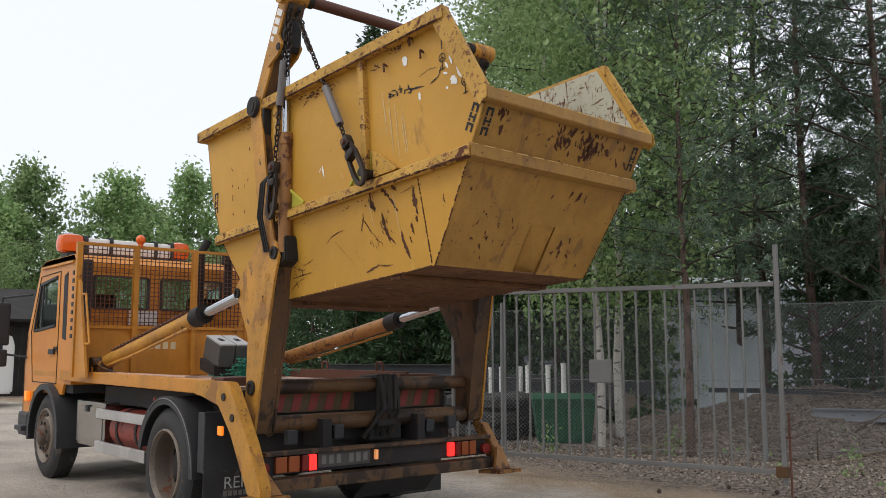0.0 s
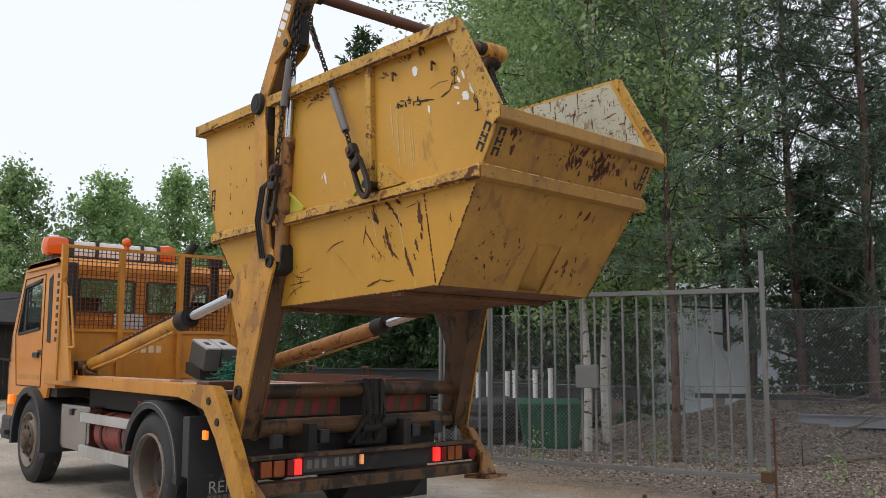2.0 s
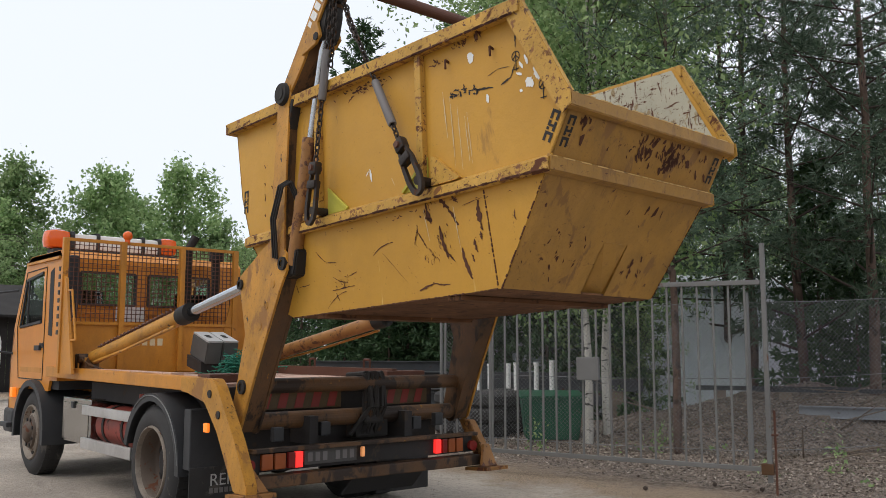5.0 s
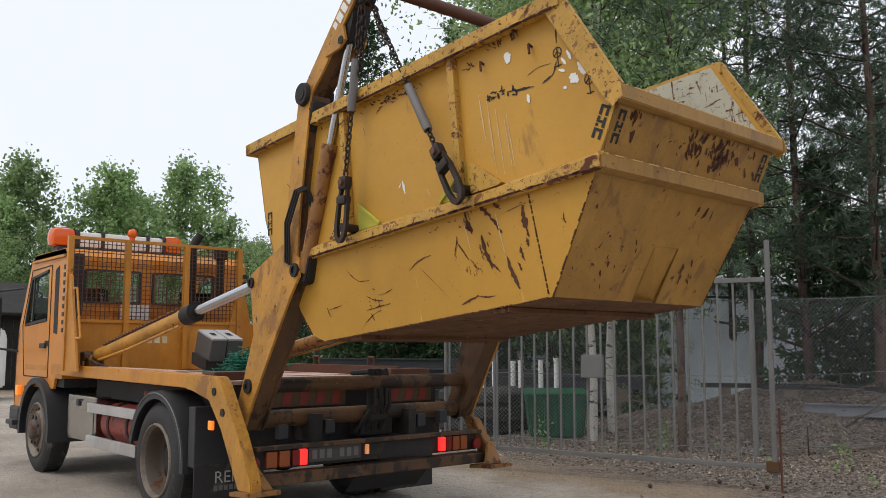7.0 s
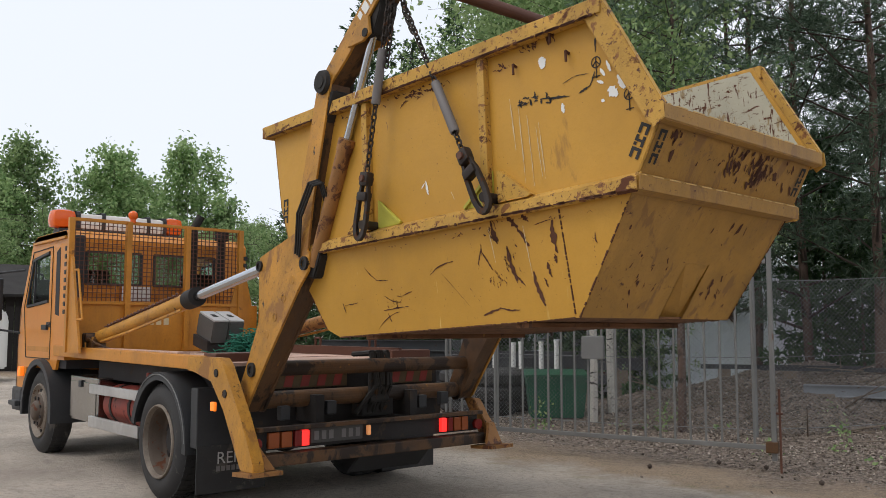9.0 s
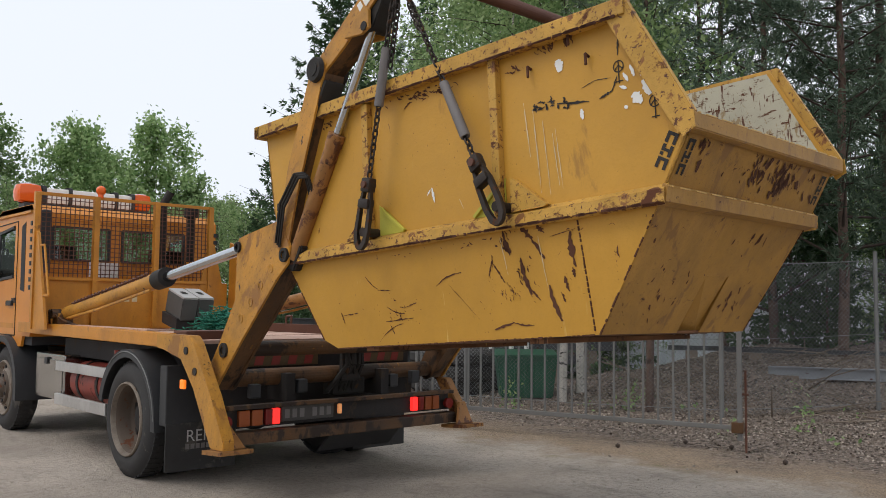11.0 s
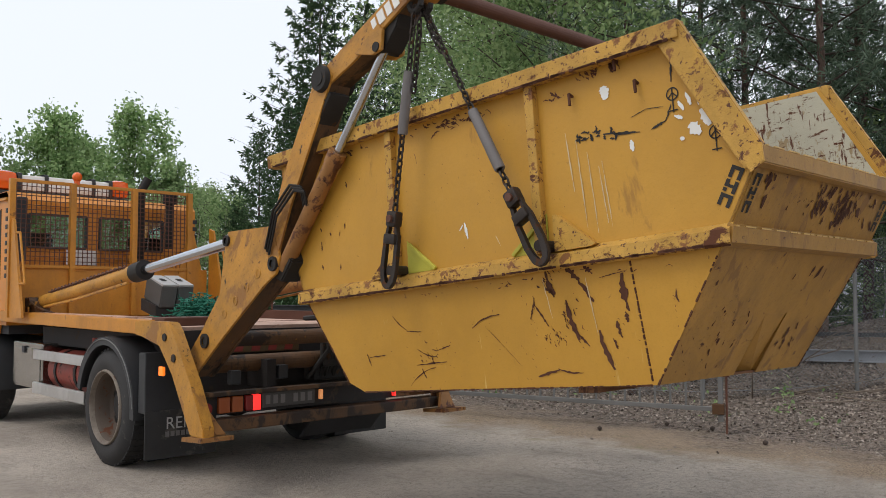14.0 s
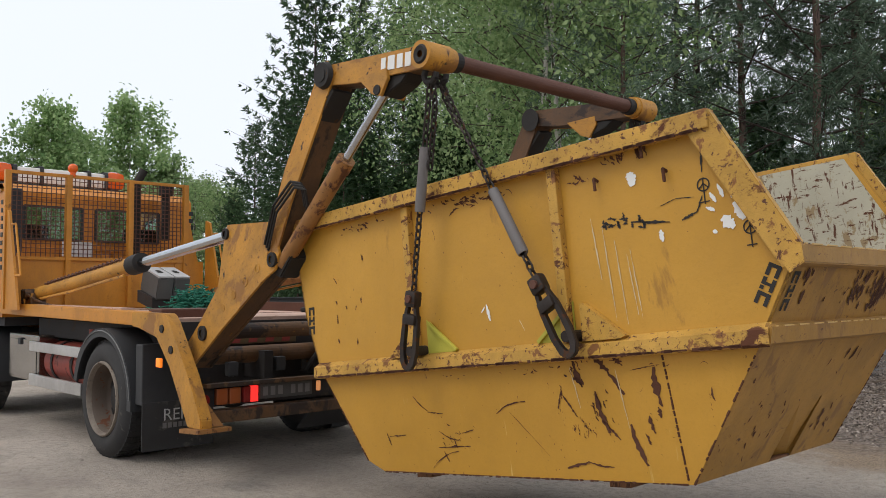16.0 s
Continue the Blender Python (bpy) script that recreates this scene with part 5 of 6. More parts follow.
def make_chain(u):
    rear, length = u < 1.5, HOOKS[u][1]
    ch = thing("lifting_chain", "dark lifting chain with grey sleeve and shackle hook", "chain", "chains holding the skip")
    bm = B()
    path = [(-0.03, 0.32), (-0.034, 0.26), (-0.05, 0.18), (-0.052, 0.04), (-0.045, -0.03), (-0.025, -0.065), (0, -0.075), (0.025, -0.065), (0.045, -0.03), (0.052, 0.04), (0.05, 0.18), (0.034, 0.26), (0.03, 0.32)]
    outer = [(a * 1.3, z - (0.015 if z < 0 else 0)) for a, z in path]
    inner = [(a * 0.7, z + (0.015 if z < 0 else 0)) for a, z in path]
    side_slab(bm, outer + inner[::-1], -0.013, 0.013, 0.004)
    part("shackle", bm, M_chain, ch, "worn black shackle hook", smooth=True)
    for z0, z1, w in ((0.17, 0.23, 0.05), (0.27, 0.36, 0.042)):
        bm = B()
        box(bm, (-0.03, -w, z0), (0.03, w, z1), 0.014)
        part("shackle_block", bm, M_chain, ch, smooth=True)
    bm = B()
    rod(bm, (-0.045, 0, 0.315), (0.045, 0, 0.315), 0.022, 12)
    part("shackle_pin", bm, M_bar, ch, "rusty shackle pin")
    sl0, sl1 = (0.5, 0.9) if rear else (0.8, 1.16)
    bm = B()
    z, k = 0.38, 0
    while z < length:
        if not sl0 + 0.02 < z < sl1 - 0.02:
            torus_link(bm, (0, 0, z), 0.02, 0.0165, 0.0065, (k % 2) * 1.57, (0, 0, 1))
        z += 0.042
        k += 1
    tagged(part("chain_run", bm, M_chain, ch), kind="stuff")
    bm = B()
    lathe(bm, [(sl0, 0.018), (sl0, 0.027), (sl0 + 0.01, 0.03), (sl1, 0.028), (sl1, 0.018)], 14, "z")
    part("sleeve", bm, M_sleeve, ch, "scuffed grey sleeve", smooth=True)
    bm = B()
    for k in range(9 if rear else 13):
        o = 0.036 * math.sin(min(k, 4) / 4 * 1.57)
        torus_link(bm, (0.02, (o if rear else -o), length - 0.03 - 0.038 * k), 0.02, 0.0165, 0.0065, (k % 2) * 1.57, (0, 0.05, 1))
    tagged(part("slack_chain", bm, M_chain, ch, "slack tail of chain"), kind="stuff")
    return ch


CHAINS = [(make_chain(u), s, u) for s in (-1, 1) for u in LUGS]

# ---------- what moves ----------
# seconds, arm lean, jib lean beyond the arm (degrees)
ARM = [(0, -1.11, 28.5), (0.5, 0.44, 27.5), (1, 2.05, 26.5), (1.5, 3.7, 25.5), (2, 5.3, 24.5), (2.5, 6.75, 24.45), (3, 8.3, 24.4), (3.5, 9.7, 24.35), (4, 11, 24.3), 
       (5.2, 14.4, 24.3), (6.5, 18.05, 24.3), (7, 19.6, 24.3), (7.5, 21.1, 24.3), (8, 22.5, 24.3), (8.5, 23.98, 24.3), (9, 25.7, 24.3), (10.1, 29.2, 24.01), (11.5, 33.4, 23.63), 
       (12, 35, 23.5), (12.5, 36.4, 23.5), (13, 37.86, 23.5), (13.5, 39.32, 23.5), (14, 41, 23.5), (14.5, 42.5, 24.5), (15, 42.6, 30.3), (15.5, 42.6, 40.8), (16, 42.6, 50.3)]
# seconds, y, z of the skip's low-end rail, nod and turn (degrees)
HANG = [(0, -3.728, 2.697, -4.93, 3.16), (0.5, -3.795, 2.704, -5.14, 3.29), (1, -3.847, 2.668, -4.08, 3.34), (1.5, -3.868, 2.605, -2.88, 3.34), (2, -3.932, 2.565, -2.14, 3.31), (2.5, -4.032, 2.574, -2.96, 3.25), 
        (3, -4.151, 2.597, -4.42, 3.21), (3.5, -4.256, 2.607, -5.51, 3.12), (4, -4.334, 2.583, -5.62, 2.88), (5.2, -4.498, 2.470, -2.90, 2.87), (6.5, -4.699, 2.453, -5.94, 2.86), (7, -4.791, 2.431, -6.23, 2.81), 
        (7.5, -4.832, 2.361, -5.15, 2.88), (8, -4.855, 2.279, -3.22, 2.72), (8.5, -4.903, 2.219, -2.46, 2.78), (9, -5.003, 2.196, -3.18, 2.73), (10.1, -5.203, 2.128, -5.80, 2.55), (11.5, -5.341, 1.955, -2.86, 2.40), 
        (12, -5.410, 1.899, -2.57, 2.15), (12.5, -5.513, 1.882, -4.11, 1.96), (13, -5.621, 1.869, -5.72, 1.74), (13.5, -5.688, 1.825, -6.38, 1.55), (14, -5.725, 1.728, -5.26, 1.49), (14.5, -5.733, 1.610, -3.40, 1.55), 
        (15, -5.779, 1.460, -2.96, 1.28), (15.5, -5.849, 1.352, -4.37, 1.07), (16, -5.896, 1.276, -6.74, 0.95)]


def along(p, q):
    """The pose at p whose z axis points to q, x staying across the truck."""
    p, q = Vector(p), Vector(q)
    z = (q - p).normalized()
    y = z.cross(Vector((1, 0, 0))).normalized()
    m = Matrix((y.cross(z), y, z)).transposed().to_4x4()
    m.translation = p
    return m


def motions():
    rows = {ob: [] for rig in RIG for ob in rig}
    lean = Matrix.Translation((1.24, 0, 0)) @ pose(0, 0, 0, 0, -4.1, 0) @ Matrix.Translation((-1.06, 0, 0))
    tube_rows, bar_rows, skip_rows, chain_rows = [], [], [], [[] for _ in CHAINS]
    for (t, a, j), (_, y, z, nod, turn) in zip(ARM, HANG):
        arm_m = pose(0, PIN[0], PIN[1], a)
        elbow = arm_m @ Vector((0, 0, 2.525))
        jib_m = pose(0, elbow.y, elbow.z, a + j)
        tip = jib_m @ Vector((0, 0, 0.92))
        for (fx, s), (arm, jib, main, mrod, jb, jr) in zip(SIDES, RIG):
            own = arm_m if s == 1 else arm_m @ lean
            rows[arm].append((t, own))
            rows[jib].append((t, jib_m))
            x = fx(-0.965)
            foot, eye = Vector((x, 2.02, 1.36)), own @ Vector((x, 0.226, 1.036))
            rows[main].append((t, along(foot, eye)))
            m = along(foot, eye)
            m.translation = eye
            rows[mrod].append((t, m))
            knee, top = own @ Vector((x, -0.40, 1.30)), jib_m @ Vector((x, -0.15, 0.53))
            m = along(knee, top)
            rows[jb].append((t, m))
            m = m.copy()
            m.translation = top
            rows[jr].append((t, m))
        tube_rows.append((t, arm_m))
        bar_rows.append((t, pose(0, tip.y, tip.z)))
        sk = pose(0.0, y, z, nod, 0, turn)
        skip_rows.append((t, sk))
        for k, (ch, x, u) in enumerate(CHAINS):
            lug = sk @ Vector((x * 0.955, u, 0.03))
            across = x * HOOKS[u][0] + (MIRROR if x > 0 else 0)
            chain_rows[k].append((t, along(lug, (across, tip.y, tip.z - 0.12))))
    for ob, r in rows.items():
        walk(ob, r)
    walk(cross_tube, tube_rows)
    walk(lift_bar, bar_rows)
    walk(skip, skip_rows)
    for (ch, _, _), r in zip(CHAINS, chain_rows):
        walk(ch, r)


# ---------- gate and fence ----------
def lerp(a, b, t):
    return Vector(a) + (Vector(b) - Vector(a)) * t


def make_gate():
    gate = thing("steel_gate", "weathered grey barred steel gate standing open by the yard", "gate")
    a, b = Vector((4.2, -2.8, 0)), Vector((2.92, 0.75, 0))
    zt, zb = 2.17, 0.25
    side = (b - a).normalized()
    for z, h, nm in ((zt, 0.05, "top_rail"), (zb, 0.045, "bottom_rail")):
        bm = B()
        beam(bm, a + V(0, 0, z), b + V(0, 0, z + 0.02), 0.05, h, bevel=0.004)
        part(nm, bm, M_galv, gate)
    bm = B()
    beam(bm, a - side * 0.03 + V(0, 0, 0.12), a - side * 0.03 + V(0, 0, 2.58), 0.048, 0.048, up=side, bevel=0.004)
    part("gate_stile", bm, M_galv, gate)
    bm = B()
    box(bm, (-0.07, -0.05, 0.2), (0.05, 0.05, 0.31), 0.008, Matrix.Translation(a) @ Matrix.Rotation(math.atan2(side.y, side.x), 4, "Z"))
    part("latch_block", bm, M_armdark, gate, "rusty latch block")
    bm = B()
    rod(bm, a - side * 0.09 + V(0, 0, 0.0), a - side * 0.09 + V(0, 0, 0.85), 0.012)
    rod(bm, a - side * 0.12 + V(0, 0, 0.6), a - side * 0.02 + V(0, 0, 0.6), 0.012)
    part("drop_bolt", bm, M_bar, gate, "thin rusty drop bolt")
    n = 23
    bar = None
    for k in range(1, n + 1):
        p = lerp(a, b, k / n)
        if bar is None:
            bm = B()
            beam(bm, (0, 0, zb), (0, 0, zt), 0.021, 0.021, up=(1, 0.4, 0))
            bar = part("gate_bar", bm, M_galv, gate)
            ob = bar
        else:
            ob = new("gate_bar", bar.data)
            ob.parent = gate
        ob.location = p
    p = lerp(a, b, 0.5)
    bm = B()
    m = Matrix.Translation(p + V(-0.03, 0, 1.25)) @ Matrix.Rotation(math.atan2(side.y, side.x), 4, "Z")
    box(bm, (-0.13, -0.03, -0.13), (0.13, 0.03, 0.13), 0.008, m)
    part("lock_box", bm, M_galv, gate, "grey sheet lock box")
    return gate


make_gate()


def make_fence():
    fence = thing("chain_link_fence", "sagging grey chain-link fence on steel posts", "fence")
    pts = [V(4.75, 2.95, 0), V(5.14, 2.25, 0), V(6.52, -1.3, 0), V(8.4, -2.6, 0), V(12.5, -4.6, 0)]
    H = 2.05
    mesh = B()
    for i, (p, q) in enumerate(zip(pts, pts[1:])):
        ln = (q - p).length
        z0, z1 = hump(p.x, p.y), hump(q.x, q.y)
        ux = (q - p) / ln
        at = lambda s, h: p + ux * s + V(0, 0, h + z0 + (z1 - z0) * s / ln)
        step_ = 0.062
        for sgn in (1, -1):
            s = -H
            while s < ln + H:
                s0, h0, s1, h1 = s, 0.02, s + sgn * H, 0.02 + H
                lo, hi = sorted((s0, s1))
                if hi > 0 and lo < ln:
                    c = []
                    for (sa_, ha), (sb, hb) in (((s0, h0), (s1, h1)), ((s1, h1), (s0, h0))):
                        k = sa_
                        hh = ha
                        if k < 0:
                            hh = ha + (hb - ha) * (0 - sa_) / (sb - sa_)
                            k = 0
                        if k > ln:
                            hh = ha + (hb - ha) * (ln - sa_) / (sb - sa_)
                            k = ln
                        c.append((k, hh))
                    a_, b_ = at(*c[0]), at(*c[1])
                    if (b_ - a_).length > 0.05:
                        d = (b_ - a_).normalized()
                        n1 = d.orthogonal().normalized() * 0.0015
                        n2 = d.cross(n1)
                        va = [mesh.verts.new(a_ + o) for o in (n1, n2 - n1 * 0.5, -n2 - n1 * 0.5)]
                        vb = [mesh.verts.new(b_ + o) for o in (n1, n2 - n1 * 0.5, -n2 - n1 * 0.5)]
                        for k in range(3):
                            mesh.faces.new((va[k], va[(k + 1) % 3], vb[(k + 1) % 3], vb[k]))
                s += step_
        for h in (0.1, 1.05, 2.07):
            part("straining_wire", tube(B(), [at(0, h), at(ln / 2, h - 0.02), at(ln, h)], 0.004, 4), M_wire, fence)
        n = max(1, round(ln / 2.6))
        for k in range(n):
            bm = B()
            o = at(ln * k / n, 0)
            rod(bm, o - V(0, 0, 0.1), o + V(0, 0, 2.2), 0.028, 12)
            part("fence_post", bm, M_galv, fence)
    tagged(part("wire_netting", mesh, M_wire, fence), kind="stuff")


make_fence()

# ---------- yard clutter ----------
def spot(az, d, z=None):
    x, y = -4.25 + d * math.sin(radians(az)), -7.5 + d * math.cos(radians(az))
    return V(x, y, hump(x, y) if z is None else z)


def grit_bin(m):
    t = thing("grit_bin", "dark green plastic grit bin with a lid", "storage bin")
    bm = B()
    slab(bm, [(-0.4, -0.3, 0), (0.4, -0.3, 0), (0.47, -0.34, 0.62), (-0.47, -0.34, 0.62)], (0, 0.62, 0))
    bmesh.ops.bevel(bm, geom=list(bm.edges), offset=0.02, segments=2, affect="EDGES")
    part("tub", bm, M_bin, t)
    bm = B()
    for k in range(5):
        box(bm, (-0.36 + 0.16 * k, -0.355, 0.08), (-0.33 + 0.16 * k, -0.32, 0.58), 0.006)
    part("rib", bm, M_bin, t)
    bm = B()
    slab(bm, [(-0.5, -0.38, 0.62), (0.5, -0.38, 0.62), (0.5, -0.38, 0.66), (-0.5, -0.38, 0.66)], (0, 0.74, 0.06))
    bmesh.ops.bevel(bm, geom=list(bm.edges), offset=0.012, segments=2, affect="EDGES")
    part("lid", bm, M_bin, t)
    t.matrix_basis = m


grit_bin(Matrix.Translation(spot(47.8, 13.9)) @ Matrix.Rotation(radians(-42), 4, "Z"))


def old_tyre():
    t = thing("old_tyre", "worn black tyre lying stacked behind the fence", "tyre", "old tyres in stacks")
    bm = B()
    lathe(bm, [(0.03, 0.28), (0.0, 0.34), (0.02, 0.44), (0.06, 0.48), (0.18, 0.48), (0.22, 0.44), (0.24, 0.34), (0.21, 0.28)], 28, "z")
    part("tread", bm, M_rubber, t, smooth=True)
    bm = B()
    lathe(bm, [(0.21, 0.28), (0.2, 0.3), (0.04, 0.3), (0.03, 0.28)], 28, "z")
    part("inner_wall", bm, M_plastic, t, smooth=True)
    return t


ty = old_tyre()
rnd = random.Random(8)
first = True
for az, d in ((43.6, 14.6), (44.9, 15.0), (42.2, 15.4), (45.6, 16.2)):
    for k in range(3):
        m = Matrix.Translation(spot(az, d) + V(rnd.uniform(-0.05, 0.05), rnd.uniform(-0.05, 0.05), 0.24 * k)) @ Matrix.Rotation(rnd.uniform(0, 6), 4, "Z")
        if first:
            ty.matrix_basis, first = m, False
        else:
            copy_thing(ty, m)

bm = B()
rod(bm, (0, 0, -0.1), (0, 0, 1.0), 0.045, 12)
rod(bm, (0, 0, 0.98), (0, 0, 1.02), 0.052, 12)
stake = tagged(part("marker_post", bm, M_white), "white plastic marker post behind the fence", "post", "white marker posts")
for k, (az, d) in enumerate(((43.9, 15.4), (45.1, 15.6), (45.6, 15.2), (46.9, 15.8), (47.9, 15.4), (43.2, 16))):
    m = Matrix.Translation(spot(az, d) + V(0, 0, 0.15))
    if k == 0:
        stake.matrix_basis = m
    else:
        copy_thing(stake, m)


M_palebeam = surface("pale_steel_beam", (0.3, 0.31, 0.33), 0.6, 0.2, vary=0.3, bump=0.1, spots=((RUST, 5, 0.66, (1, 1, 1)),))


def steel_beam(length, mat=M_beam):
    bm = B()
    for z, w, h in ((0.01, 0.16, 0.02), (0.21, 0.16, 0.02)):
        box(bm, (-length / 2, -w / 2, z - h / 2), (length / 2, w / 2, z + h / 2))
    box(bm, (-length / 2, -0.008, 0.02), (length / 2, 0.008, 0.2))
    return tagged(part("steel_beam", bm, mat), "grey rusting steel beam stacked outdoors", "steel beam", "stacked steel beams")


bm0 = steel_beam(3.6)
rows_ = [(45, 16.4, 0.42, -48), (47.5, 16.6, 0.65, -46), (44, 17.2, 0.8, -47), (36, 17, 0.5, -50), (39, 17.5, 0.75, -48), (33, 18, 0.45, -52), (38, 18, 1.0, -50)]
for k, (az, d, z, rot) in enumerate(rows_):
    p = spot(az, d)
    m = Matrix.Translation((p.x, p.y, p.z + z)) @ Matrix.Rotation(radians(rot + rnd.uniform(-3, 3)), 4, "Z")
    if k == 0:
        bm0.matrix_basis = m
    else:
        copy_thing(bm0, m)
tr0 = None
for k, (az, d, z, rot) in enumerate(rows_):
    for s in (-1.3, 1.3):
        p = spot(az, d)
        a = radians(rot)
        q = V(p.x + s * math.cos(a), p.y + s * math.sin(a), 0)
        g = hump(q.x, q.y)
        bm = B()
        top = p.z + z - g
        if top < 0.1:
            continue
        box(bm, (-0.12, -0.12, -0.2), (0.12, 0.12, top), 0.01)
        o = tagged(part("timber_bearer", bm, M_wood), "weathered timber bearer under steel beams", "timber block", "timber bearers")
        o.matrix_basis = Matrix.Translation((q.x, q.y, g)) @ Matrix.Rotation(a, 4, "Z")

for az, d, z, ln, k in ((61.6, 15.8, 0.86, 2.6, 0.35), (67.2, 14.4, 0.6, 2.2, 0.8), (66.0, 15.4, 0.74, 3.0, 0.3)):
    one = steel_beam(ln, M_palebeam if k > 0.5 else M_beam)
    p = spot(az, d)
    z = max(z - 0.22 * k, p.z + 0.02)
    one.matrix_basis = Matrix.Translation((p.x, p.y, z)) @ Matrix.Rotation(radians(4 - az), 4, "Z") @ Matrix.Diagonal((1, k, k, 1))
    for k in (-0.35, 0.35):
        q = p + V(math.cos(radians(4 - az)), math.sin(radians(4 - az)), 0) * k * ln
        g = hump(q.x, q.y)
        bm = B()
        box(bm, (-0.1, -0.1, -0.2), (0.1, 0.1, max(z - g, 0.01)), 0.01)
        o = tagged(part("timber_bearer", bm, M_wood), "weathered timber bearer under steel beams", "timber block", "timber bearers")
        o.matrix_basis = Matrix.Translation((q.x, q.y, g)) @ Matrix.Rotation(radians(4 - az), 4, "Z")

# pale sheeted storage hall beyond the fence
def storage_hall():
    t = thing("storage_hall", "low pale sheeted storage tunnel half hidden by trees", "building")
    m = Matrix.Translation(spot(63.0, 22.5, 0)) @ Matrix.Rotation(radians(-35), 4, "Z")
    for k in range(12):
        bm = B()
        x = -7.2 + 1.2 * k
        slab(bm, [(x, -2.6, 0.2), (x + 1.19, -2.6, 0.2), (x + 1.19, 0.2, 2.95), (x, 0.2, 2.95)], (0, 0.05, 0.02))
        part("wall_panel", bm, M_sheet, t)
    for x in (-7.2, 7.15):
        bm = B()
        box(bm, (x, 0, 0), (x + 0.06, 8, 2.7))
        part("end_wall", bm, M_sheet, t)
    bm = B()
    slab(bm, [(-7.4, 0.0, 2.9), (7.4, 0.0, 2.9), (7.4, 4, 3.5), (-7.4, 4, 3.5)], (0, 0, 0.08))
    slab(bm, [(-7.4, 8.3, 2.9), (7.4, 8.3, 2.9), (7.4, 4, 3.5), (-7.4, 4, 3.5)], (0, 0, 0.08))
    part("roof", bm, M_sheet, t)
    t.matrix_basis = m


storage_hall()


def dark_shed():
    t = thing("dark_shed", "open shed with a low pitched roof, its shaded inside drawn as dark boards", "shed")
    # near-black boards stand in for the shade inside the open front
    for k in range(26):
        bm = B()
        box(bm, (-3.9 + 0.3 * k, -0.02 - 0.01 * (k % 2), 0), (-3.61 + 0.3 * k, 0.02, 2.6))
        part("board", bm, M_shed, t)
    for x in (-3.9, 3.86):
        bm = B()
        box(bm, (x, 0, 0), (x + 0.06, 5, 2.6))
        part("end_wall", bm, M_shed, t)
    bm = B()
    slab(bm, [(-4.3, -0.5, 2.5), (4.3, -0.5, 2.5), (4.3, 2.5, 3.7), (-4.3, 2.5, 3.7)], (0, 0, 0.09))
    slab(bm, [(-4.3, 5.5, 2.5), (4.3, 5.5, 2.5), (4.3, 2.5, 3.7), (-4.3, 2.5, 3.7)], (0, 0, 0.09))
    part("roof", bm, M_shed, t)
    bm = B()
    box(bm, (-1.5, -0.05, 0), (1.2, -0.031, 2.1))
    part("door", bm, M_wood, t)
    t.matrix_basis = Matrix.Translation(spot(11.2, 33, 0)) @ Matrix.Rotation(radians(-8), 4, "Z")


dark_shed()


def parked_van():
    t = thing("parked_van", "white van parked by the shed", "van")
    bm = B()
    side_slab(bm, [(0, 0.35), (4.6, 0.35), (4.7, 0.9), (3.9, 1.1), (3.3, 1.9), (0.1, 1.95), (0, 1.7)], -0.85, 0.85, 0.05)
    part("body", bm, M_white, t)
    for x in (-0.86, 0.855):
        bm = B()
        side_slab(bm, [(2.4, 1.15), (3.6, 1.15), (3.15, 1.75), (2.4, 1.78)], x, x + 0.01)
        side_slab(bm, [(0.3, 1.15), (2.2, 1.15), (2.2, 1.78), (0.3, 1.78)], x, x + 0.01)
        part("window", bm, M_dash, t)
        for y in (0.9, 3.8):
            bm = B()
            lathe(bm, [(x - 0.04, 0.01), (x - 0.05, 0.2), (x - 0.03, 0.32), (x + 0.05, 0.32), (x + 0.06, 0.01)], 20, "x", (0, y, 0.32))
            part("wheel", bm, M_rubber, t)
    t.matrix_basis = Matrix.Translation(spot(13.9, 27.5, 0)) @ Matrix.Rotation(radians(80), 4, "Z")


parked_van()

# loose load on the deck
def deck_block(m):
    t = thing("steel_weight", "grey metal weight block with an oval hand hole on the deck", "weight block", "weights on the deck")
    bm = B()
    slab(bm, [(-0.09, -0.2, 0), (0.09, -0.2, 0), (0.09, 0.2, 0), (-0.09, 0.2, 0)], (0, 0, 0.24))
    bmesh.ops.bevel(bm, geom=list(bm.edges), offset=0.01, segments=2, affect="EDGES")
    part("casting", bm, M_concrete, t)
    # the light from above is put into this paler top face
    bm = B()
    box(bm, (-0.085, -0.195, 0.24), (0.085, 0.195, 0.262), 0.004)
    part("lit_top", bm, M_sleeve_pale, t, "top face coloured pale for the light from above")
    bm = B()
    lathe(bm, [(0.2625, 0.001), (0.2635, 0.035)], 16, "z", (0, -0.03, 0))
    lathe(bm, [(0.2625, 0.001), (0.2635, 0.035)], 16, "z", (0, 0.02, 0))
    part("hand_hole", bm, M_grease, t)
    t.matrix_basis = m


